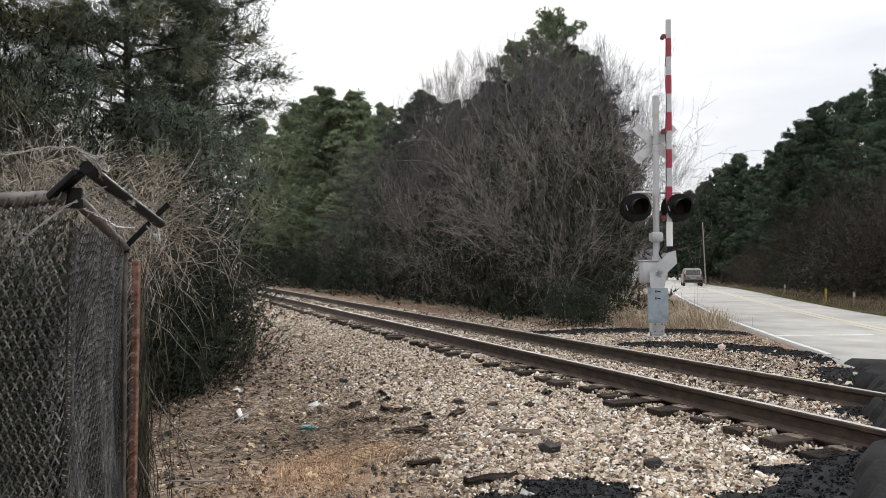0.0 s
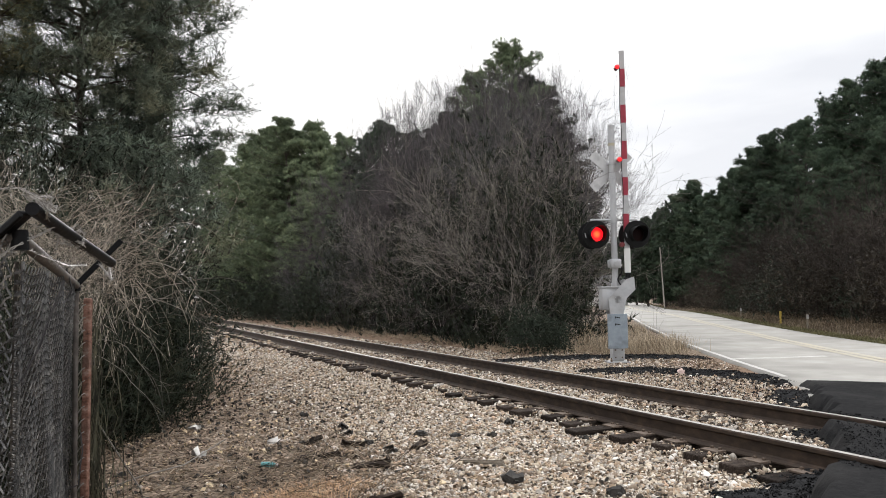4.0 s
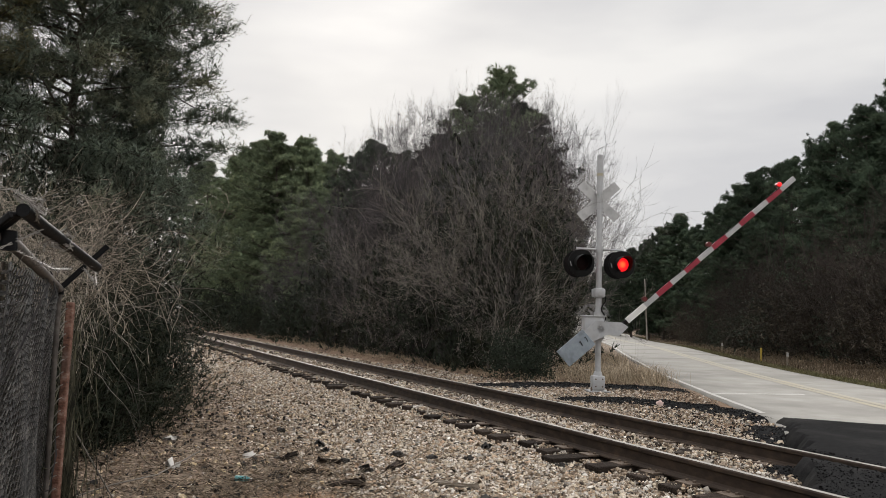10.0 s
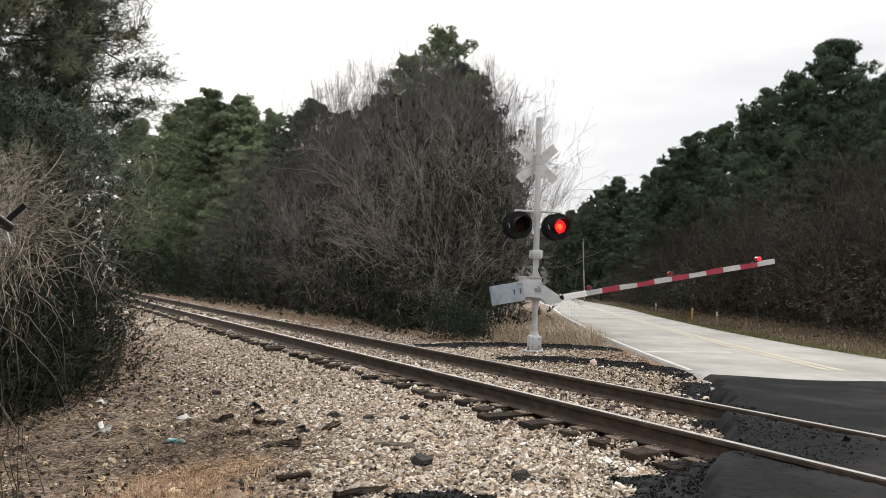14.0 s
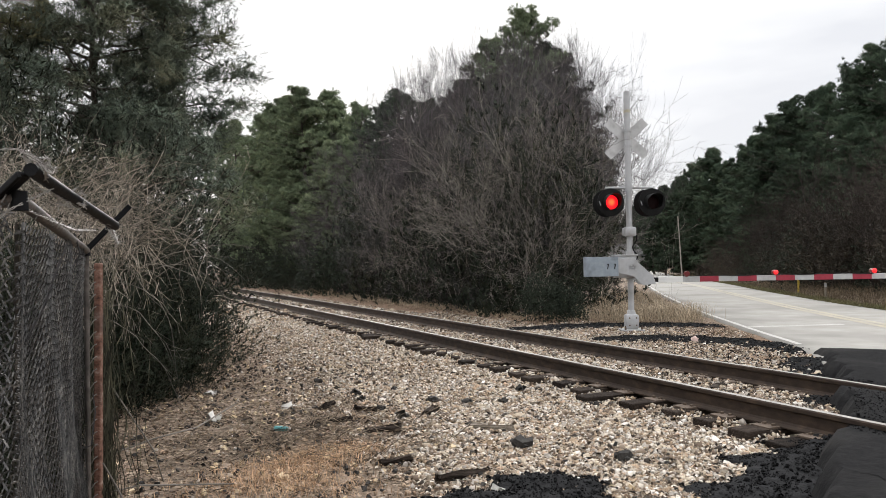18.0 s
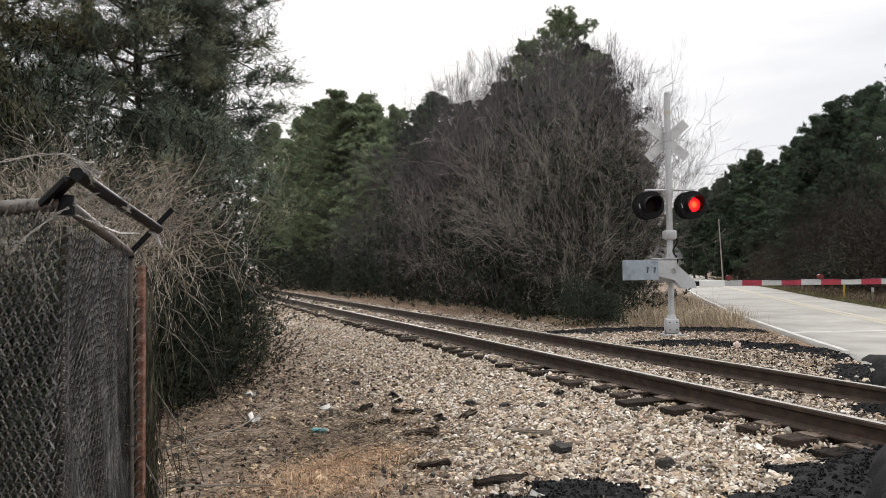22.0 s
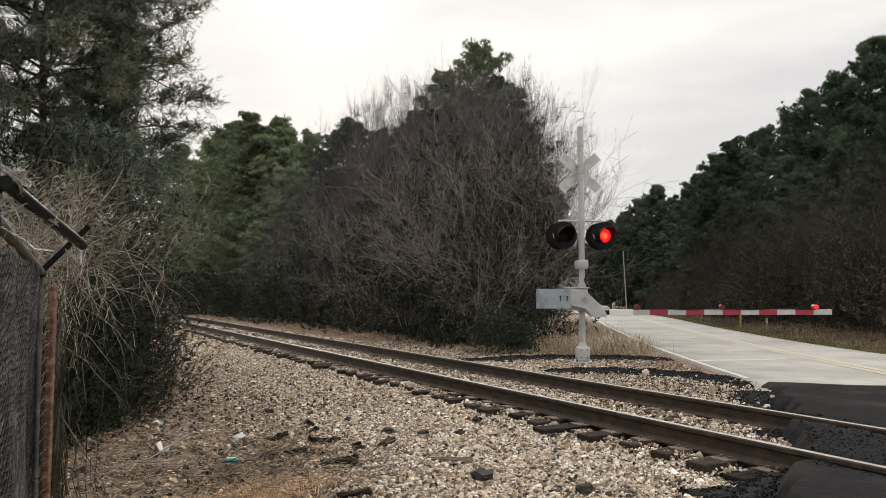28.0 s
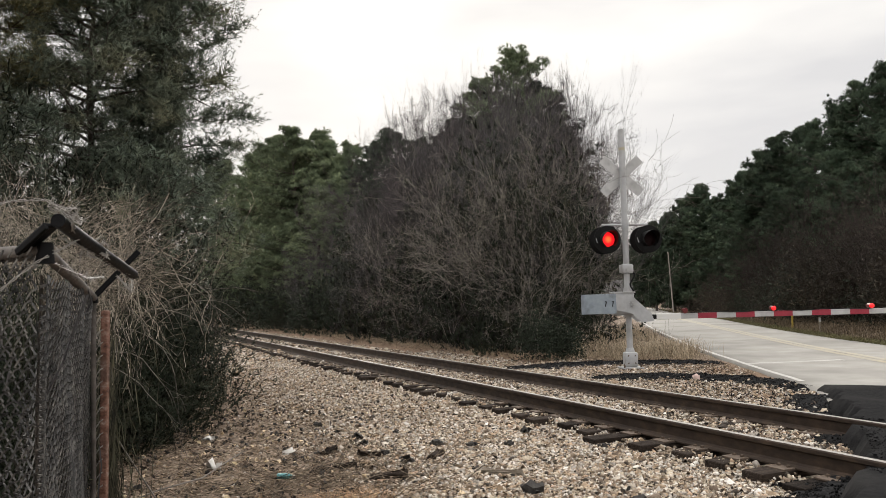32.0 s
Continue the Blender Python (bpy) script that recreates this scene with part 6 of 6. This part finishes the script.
for i, (x, y, ln, w, turn_) in enumerate(((-0.32, 7.35, 0.42, 0.10, 8), (0.14, 8.25, 0.30, 0.09, 4), (-0.85, 7.85, 0.5, 0.07, -12), (-0.55, 8.45, 0.28, 0.09, -20), (0.70, 7.35, 0.55, 0.03, 3), (-1.0, 8.7, 0.3, 0.06, 15), (0.35, 5.75, 0.6, 0.05, 24), (-0.15, 6.2, 0.3, 0.05, -10))):
    bm = bmesh.new()
    box(bm, (ln * 0.8, w * 0.8, 0.03), bevel=0.008)
    rg = np.random.default_rng(300 + i)
    bmesh.ops.subdivide_edges(bm, edges=bm.edges[:], cuts=1)
    for v in bm.verts:
        v.co += Vector(rg.normal(0, 0.012, 3))
    ob = thing("timber_scrap", pose(x, y, high(x, y) + 0.035, rg.normal(0, 9), rg.normal(0, 7), turn_ + rg.normal(0, 25)), "dark weathered splinter of old tie wood on the stones", "wood scrap", "timber scraps")
    part("splinter", bm, M["tie"] if i != 4 else M["wood_pale"], ob)


def blades(name, x, y, z, length, width, mat, seed, lean=0.5):
    rg = np.random.default_rng(seed)
    k = len(x)
    az = rg.uniform(0, 2 * math.pi, k)
    l = length * rg.uniform(0.5, 1.3, k)
    ln = lean * rg.uniform(0.2, 1.4, k)
    dx, dy = np.cos(az) * ln, np.sin(az) * ln
    w = width
    p0 = np.stack([x, y, z], 1)
    side = np.stack([-np.sin(az) * w, np.cos(az) * w, np.zeros(k)], 1)
    midp = p0 + np.stack([dx * l * 0.35, dy * l * 0.35, l * 0.6], 1)
    tip = p0 + np.stack([dx * l, dy * l, l * 0.92 - 0.25 * ln * l], 1)
    v = np.stack([p0 - side, p0 + side, midp + side * 0.7, midp - side * 0.7, tip], 1).reshape(-1, 3)
    i = np.arange(k)[:, None] * 5
    me = mesh_of(name, v, np.concatenate([i + [[0, 1, 2]], i + [[0, 2, 3]], i + [[3, 2, 4]]], 0), mat)
    return new(name, me)


def clump_points(cx, cy, n, rx, ry, rg):
    return cx + rg.normal(0, rx, n), cy + rg.normal(0, ry, n)


rg = np.random.default_rng(17)
px, py = [], []
for cx, cy, n, rx, ry in ((-0.85, 6.35, 1100, 0.22, 0.20), (-0.50, 6.7, 420, 0.16, 0.12), (-1.1, 5.9, 900, 0.24, 0.2), (-0.75, 5.6, 500, 0.28, 0.2), (-1.3, 5.4, 300, 0.3, 0.2)):
    a, b = clump_points(cx, cy, n, rx, ry, rg)
    px.append(a), py.append(b)
px, py = np.concatenate(px), np.concatenate(py)
tagged(blades("orange_grass", px, py, height(px, py), 0.085, 0.002, M["grass_orange"], 18, 1.5), "low mat of orange dry grass on the dirt", "grass", kind="stuff")
# tall tan grass behind the signal and along the road's left verge
px, py = [], []
for k in range(90):
    y = rg.uniform(17.6, 32)
    x = at_y(ROAD_LEFT, y) - rg.uniform(0.5, 2.6)
    a, b = clump_points(x, y, 45, 0.16, 0.2, rg)
    px.append(a), py.append(b)
for k in range(45):
    a, b = clump_points(rg.uniform(4.2, 7.0), rg.uniform(17.9, 20.5), 45, 0.18, 0.2, rg)
    px.append(a), py.append(b)
px, py = np.concatenate(px), np.concatenate(py)
tagged(blades("tall_grass", px, py, height(px, py), 0.50, 0.0032, M["grass"], 19, 1.25), "tall tan winter grass behind the signal", "grass", kind="stuff")
s, o, x, y = scatter(9000, 10, 48, 9.4, 11.4)
ok = off_road(x, y, 0.6) & ((x < 2.2) | (y > 18.2))
tagged(blades("verge_grass", x[ok], y[ok], height(x[ok], y[ok]), 0.14, 0.004, M["grass"], 20, 0.8), "short tan grass along the wood's edge", "grass", kind="stuff")
# right verge: dull green at the road, tan towards the brush
yy = np.concatenate([rg.uniform(14, 60, 26000), rg.uniform(60, 130, 8000)])
xx = np.interp(yy, EDGE_Y, RIGHT_X) + 0.05 + 0.9 * rg.uniform(0, 1, len(yy)) ** 1.4
tagged(blades("green_verge", xx, yy, height(xx, yy), 0.11, 0.006, M["grass_green"], 21, 0.8), "dull green grass along the road edge", "grass", kind="stuff")
yy = np.concatenate([rg.uniform(14, 45, 15000), rg.uniform(45, 110, 9000)])
xx = np.interp(yy, EDGE_Y, RIGHT_X) + 0.7 + rg.uniform(0, 2.3, len(yy))
tagged(blades("tan_verge", xx, yy, height(xx, yy), 0.30, 0.005, M["verge_tan"], 22, 0.9), "brown-tan dry grass in front of the roadside brush", "grass", kind="stuff")
# dead leaves and twigs on the dirt
def leaves(name, x, y, size, mat, seed, label):
    rg = np.random.default_rng(seed)
    c = np.stack([x, y, height(x, y) + 0.012], 1)
    me = tufts(name, c, np.tile([[0, 0, 0.05]], (len(x), 1)), size, size * 0.33, 1, mat, rg, 1.0)
    co = np.empty(len(me.vertices) * 3, np.float32)
    me.vertices.foreach_get("co", co)
    co = co.reshape(-1, 3)
    co[:, 2] = np.maximum(height(co[:, 0], co[:, 1]) + 0.006, co[:, 2] * 0.4 + 0.6 * (height(co[:, 0], co[:, 1]) + 0.012))
    me.vertices.foreach_set("co", co.ravel())
    tagged(new(name, me), label, "leaves", kind="stuff")


s, o, x, y = scatter(95000, 3.0, 20, -1.8, 4.6)
thin = rng.uniform(0, 1, len(o)) < np.clip((4.5 - o) / 2.2, 0.03, 1)
leaves("leaf_litter", x[thin], y[thin], 0.043, M["leaf_dead"], 23, "brown dead leaves and chaff over the dirt")
s, o, x, y = scatter(12000, 9, 45, 8.9, 12.6)
ok = off_road(x, y, 0.4)
leaves("leaf_litter", x[ok], y[ok], 0.075, M["leaf_dead"], 24, "reddish-brown leaf litter at the wood's edge")
s, o, x, y = scatter(9000, 11, 16.5, 8.9, 12.2)
ok = off_road(x, y, 0.25)
leaves("leaf_litter", x[ok], y[ok], 0.06, M["leaf_dead"], 25, "reddish-brown leaf litter round the signal")
s, o, x, y = scatter(7000, 11.2, 16.2, 8.6, 11.6)
ok = off_road(x, y, 0.2) & (rng.uniform(0, 1, 7000) < np.clip(1.25 - np.hypot(x - 4.4, y - 16.0) / 2.2, 0.12, 1))
ob = new("ballast", stones("ballast", np.stack([x[ok], y[ok], height(x[ok], y[ok]) + rng.uniform(0, 0.012, int(ok.sum()))], 1), 0.028 * rng.lognormal(0, 0.3, int(ok.sum())), M["stone"], rng, 0.7))
tagged(ob, "pale gravel spread round the signal's foot", "gravel", kind="stuff")
for n, size, m, label in ((1500, 0.034, "dark_stone", "dark crumbs of earth and bark over the dirt"), (500, 0.032, "litter_warm", "pale chips of stone and wood over the dirt")):
    s, o, x, y = scatter(n, 4.0, 13, -0.6, 4.2)
    thin = rng.uniform(0, 1, n) < np.clip((4.4 - o) / 2.6, 0.08, 1)
    x, y = x[thin], y[thin]
    ob = new("ground_debris", stones("ground_debris", np.stack([x, y, height(x, y) + 0.012], 1), np.minimum(0.05, size * rng.lognormal(0, 0.4, len(x))), M[m], rng, 0.55, False))
    tagged(ob, label, "debris", kind="stuff")
tw = Sticks()
for _ in range(2200):
    s_, o_ = rng.uniform(2.5, 11), rng.uniform(-1.2, 3.0)
    if rng.uniform() > np.clip((3.2 - o_) / 1.6, 0.1, 1):
        continue
    p = along(s_, o_)
    p.z = high(p.x, p.y) + rng.uniform(0.005, 0.03)
    az = rng.uniform(0, math.pi)
    for k in range(int(rng.integers(2, 6))):
        q = p + Vector((math.cos(az), math.sin(az), 0)) * rng.uniform(0.04, 0.11)
        q.z = high(q.x, q.y) + rng.uniform(0.005, 0.05)
        tw.add(p, q, 0.0022, 0.0018)
        p, az = q, az + rng.normal(0, 0.35)
for _ in range(560):
    p = Vector((rng.normal(-0.95, 0.6), rng.normal(7.2, 0.5), 0))
    p.z = high(p.x, p.y) + rng.uniform(0.01, 0.10)
    az, climb, thick = rng.uniform(0, 2 * math.pi), rng.normal(0, 0.45), rng.uniform(0.0012, 0.0034)
    for k in range(int(rng.integers(3, 7))):
        q = p + Vector((math.cos(az), math.sin(az), climb)) * rng.uniform(0.05, 0.10)
        q.z = max(high(q.x, q.y) + 0.005, q.z)
        tw.add(p, q, thick, thick * 0.85)
        p, az = q, az + rng.normal(0, 0.3)
tagged(new("fallen_twigs", tw.mesh("fallen_twigs", M["fallen"])), "thin dry twigs lying on the dirt", "twigs", kind="stuff")
for i, pts in enumerate((((-2.2, 5.2, 0.18), (-1.75, 5.35, 0.32), (-1.5, 5.5, 0.36), (-1.28, 5.75, 0.48)), ((-2.1, 4.9, 0.05), (-1.7, 4.95, 0.12), (-1.2, 5.3, 0.02)), ((-1.55, 4.55, -0.05), (-1.62, 4.4, 0.25), (-1.66, 4.3, 0.42)), ((-1.7, 5.4, 0.02), (-1.66, 5.1, 0.3), (-1.85, 4.9, 0.75)))):
    bm = bmesh.new()
    for a, b in zip(pts, pts[1:]):
        rod(bm, a, b, 0.0055, 0.0045, 7)
    ob = new("bare_stick")
    tagged(ob, "pale dry stick leaning out from the vines", "stick", "sticks by the fence")
    part("stick", bm, M["twig_pale"], ob)

# litter
def bottle(x, y, mat, label, turn_):
    ob = thing("plastic_bottle", pose(x, y, high(x, y) + 0.08, 90, 0, turn_), label, "bottle", "litter")
    ob.scale = (0.75, 0.75, 0.75)
    bm = bmesh.new()
    rod(bm, (0, 0, -0.08), (0, 0, 0.06), 0.033, sides=18)
    rod(bm, (0, 0, 0.06), (0, 0, 0.10), 0.033, 0.014, sides=18)
    smooth_part("body", bm, mat, ob)
    bm = bmesh.new()
    rod(bm, (0, 0, 0.10), (0, 0, 0.125), 0.015, sides=14)
    smooth_part("cap", bm, M["litter"], ob, "white cap")


bottle(-1.25, 7.31, M["bottle"], "crushed teal plastic bottle on the dirt", 80)
for i, (x, y, k, m, lab) in enumerate(((-2.54, 9.74, 0.10, "litter", "crumpled white paper scrap under the cedar"), (-2.08, 8.06, 0.14, "litter", "crumpled grey-white plastic scrap on the dirt"), (-1.44, 8.76, 0.10, "litter", "white plastic scrap among the stones"), (-0.98, 5.85, 0.075, "litter_warm", "cream styrofoam scrap in the dry grass"), (4.6, 13.01, 0.10, "pink", "pale pink stone block on the black crumbs"), (0.55, 5.3, 0.08, "litter", "white stone scrap on the black crumbs"), (0.1, 5.0, 0.10, "litter", "white stone scrap on the black crumbs"))):
    me = stones("scrap", [(0, 0, 0), (0.4 * k, 0.1 * k, -0.05 * k)], [k, k * 0.6], M[m], np.random.default_rng(400 + i), 0.55)
    ob = new("scrap", me)
    ob.matrix_basis = pose(x, y, high(x, y) + (0.15 if m == "pink" else 0.03))
    tagged(ob, lab, "litter", "litter")

# roadside markers, pole and the white house
for i, (y, yellow) in enumerate(((30.5, True), (27.0, False), (40, False))):
    x = at_y(ROAD_RIGHT, y) + 0.85
    ob = thing("marker_post", pose(x, y, high(x, y) - 0.05), ("yellow" if yellow else "grey") + " roadside marker post in the verge", "marker post", "marker posts")
    bm = bmesh.new()
    box(bm, (0.07, 0.03, 0.62), (0, 0, 0.31), bevel=0.006)
    part("post", bm, M["reflector"] if yellow else M["wood_pale"], ob)
    bm = bmesh.new()
    box(bm, (0.08, 0.012, 0.14), (0, -0.022, 0.52), bevel=0.003)
    part("reflector", bm, M["reflector"] if yellow else M["white_plate"], ob)
pole_ob = thing("utility_pole", pose(28.6, 85.5, high(28.6, 85.5) - 0.3), "slender grey wooden utility pole beside the far road", "utility pole")
bm = bmesh.new()
rod(bm, (0, 0, 0), (-0.35, 0, 7.2), 0.085, 0.055, 12)
smooth_part("shaft", bm, M["twig_pale"], pole_ob)
house = thing("white_house", pose(27.0, 118.0, -0.9, 0, 0, 12), "small white house among trees beyond the road", "house")
bm = bmesh.new()
box(bm, (11, 7, 3.0), (0, 0, 1.5), bevel=0.02)
part("wall", bm, M["house_white"], house)
bm = bmesh.new()
v = [bm.verts.new(p) for p in ((-6, -4, 3.0), (6, -4, 3.0), (6, 4, 3.0), (-6, 4, 3.0), (-6, 0, 4.8), (6, 0, 4.8))]
for f in ((0, 1, 5, 4), (2, 3, 4, 5), (0, 4, 3), (1, 2, 5), (0, 3, 2, 1)):
    bm.faces.new([v[i] for i in f])
part("roof", bm, M["roof"], house)
for dx in (-3.4, -1.0, 3.2):
    bm = bmesh.new()
    box(bm, (1.0, 0.06, 1.2), (dx, -3.52, 1.6))
    w_ob = part("window", bm, M["white_plate"], house)
    bm = bmesh.new()
    box(bm, (0.8, 0.04, 1.0), (dx, -3.56, 1.6))
    part("pane", bm, M["car_glass"], w_ob, "dark window pane")


# ---- the car that drives away ----
car = thing("suv_car", pose(22.4, 68.2, -0.5), "pale gold sport utility car driving away along the road", "car")


def car_body():
    bm = bmesh.new()
    prof = [(-2.25, 0.35), (-2.32, 0.55), (-2.28, 0.95), (-2.05, 1.05), (-1.78, 1.62), (-1.5, 1.72), (0.35, 1.74), (0.75, 1.62), (1.35, 1.08), (2.1, 0.98), (2.3, 0.75), (2.32, 0.45), (2.2, 0.32)]
    rows = []
    for x, inset in ((-0.92, 0.10), (-0.90, 0.0), (0.90, 0.0), (0.92, 0.10)):
        rows.append([bm.verts.new((x * (1 - 0.26 * max(0, z - 1.0)), y, z)) for y, z in prof])
    for a, b in zip(rows[1:2], rows[2:3]):
        for k in range(len(prof)):
            bm.faces.new((a[k], a[(k + 1) % len(prof)], b[(k + 1) % len(prof)], b[k]))
    bm.faces.new(rows[1]), bm.faces.new(rows[2][::-1])
    for r in (rows[0], rows[3]):
        for v in r:
            bm.verts.remove(v)
    bmesh.ops.recalc_face_normals(bm, faces=bm.faces)
    bmesh.ops.bevel(bm, geom=bm.edges[:], offset=0.05, segments=2, affect="EDGES")
    return bm


smooth_part("body", car_body(), M["car_paint"], car)
bm = bmesh.new()
box(bm, (1.30, 0.03, 0.50), (0, -1.955, 1.36), Matrix.Rotation(radians(-25), 4, "X"), bevel=0.01)
part("rear_window", bm, M["car_glass"], car)
for sx in (-1, 1):
    bm = bmesh.new()
    box(bm, (0.02, 2.3, 0.40), (sx * 0.815, -0.45, 1.38), Matrix.Rotation(radians(-sx * 13), 4, "Y"), bevel=0.005)
    part("side_window", bm, M["car_glass"], car)
    bm = bmesh.new()
    box(bm, (0.16, 0.06, 0.42), (sx * 0.78, -2.25, 0.98), bevel=0.015)
    part("tail_light", bm, M["lamp_red"], car)
    bm = bmesh.new()
    box(bm, (0.16, 0.10, 0.12), (sx * 1.0, 0.75, 1.12), bevel=0.03)
    part("wing_mirror", bm, M["car_paint"], car)
bm = bmesh.new()
box(bm, (1.72, 0.16, 0.24), (0, -2.29, 0.52), bevel=0.04)
part("bumper", bm, M["tyre"], car)
bm = bmesh.new()
box(bm, (0.52, 0.02, 0.12), (0, -2.345, 0.80), bevel=0.004)
part("number_plate", bm, M["white_plate"], car)
wheels = []
for sx in (-1, 1):
    for wy in (-1.4, 1.4):
        bm = bmesh.new()
        rod(bm, (-0.11, 0, 0), (0.11, 0, 0), 0.35, sides=28)
        bmesh.ops.bevel(bm, geom=bm.edges[:], offset=0.03, segments=2, affect="EDGES")
        wh = smooth_part("wheel", bm, M["tyre"], car)
        bm = bmesh.new()
        rod(bm, (sx * 0.09, 0, 0), (sx * 0.118, 0, 0), 0.21, sides=20)
        part("rim", bm, M["galv"], wh)
        wheels.append((wh, sx * 0.80, wy))


# ---- what moves ----
PERIOD = 1.08


def motions():
    """The gate comes down, the lamps flash in turn, the car drives off."""
    angles = [(0.0, 90), (5.9, 90), (6.2, 89), (6.4, 86), (6.6, 83), (7.0, 76.3), (7.5, 68.2), (8.0, 61.5), (8.5, 56.5), (9.0, 50.6), (9.5, 46.6), (10.0, 41.6), (10.5, 37.6), (11.0, 33.0), (11.5, 27.8), (12.0, 23.8), (12.5, 20.6), (13.0, 17.0), (13.5, 13.7), (14.0, 11.0), (14.5, 8.4), (15.2, 4.5), (15.9, 1.2), (16.4, 0), (32.0, 0)]
    walk(gate, [(t, pose(0, 0, PIVOT_Z, 0, -a, -4.4)) for t, a in angles])
    lit, unlit = -0.020, 0.055
    change = [(2.15, 1)]
    k = -3
    while 5.87 + PERIOD * k < 32:
        change += [(5.87 + PERIOD * k, -1), (6.35 + PERIOD * k, 0), (6.38 + PERIOD * k, 1)]
        k += 1
    for side in (-1, 1):
        rows, state = [(0.0, pose(0, unlit, 0))], False
        for t, who in change:
            on = who == side
            if on != state and t < 31.9:
                rows += [(t - 0.017, pose(0, lit if state else unlit, 0)), (t + 0.017, pose(0, lit if on else unlit, 0))]
                state = on
        rows.append((32.0, pose(0, lit if state else unlit, 0)))
        walk(bulbs[side], rows)
    # the middle arm lamp flashes with the left head
    place = lambda on: pose(2.90, ARM_Y - 0.075 if on else ARM_Y, -ARM_DROP + 0.11)
    rows, state = [(0.0, place(False))], False
    for t, who in change:
        on = who == -1
        if on != state and t < 31.9:
            rows += [(t - 0.017, place(state)), (t + 0.017, place(on))]
            state = on
    rows.append((32.0, place(state)))
    walk(mid_glow, rows)
    place = lambda on: pose(4.85, ARM_Y - 0.075 if on else ARM_Y, -ARM_DROP + 0.11)
    walk(tip_glow, [(0.0, place(False)), (2.13, place(False)), (2.17, place(True)), (32.0, place(True))])
    lane = lambda y: (at_y(ROAD_LEFT, y) + at_y(ROAD_RIGHT, y)) / 2 + 0.4
    rows, spins = [], []
    for t in (0, 0.5, 1, 1.5, 2, 2.5, 3, 4, 5, 6):
        y = 78.0 + 16.0 * t
        x, z = lane(y), 0.5 * (high(at_y(ROAD_LEFT, y), y) + high(at_y(ROAD_RIGHT, y), y)) + 0.075
        turn_ = -math.degrees(math.atan2(lane(y + 1) - lane(y - 1), 2))
        rows.append((t, pose(x, y, z, 0, 0, turn_)))
    last = rows[-1][1]
    walk(car, rows + [(32.0, last)])
    for wh, x, y in wheels:
        turns = [(0.1 * k, pose(x, y, 0.35, -75.0 * k, 0, 0)) for k in range(61)]
        walk(wh, turns + [(32.0, turns[-1][1])])


motions()
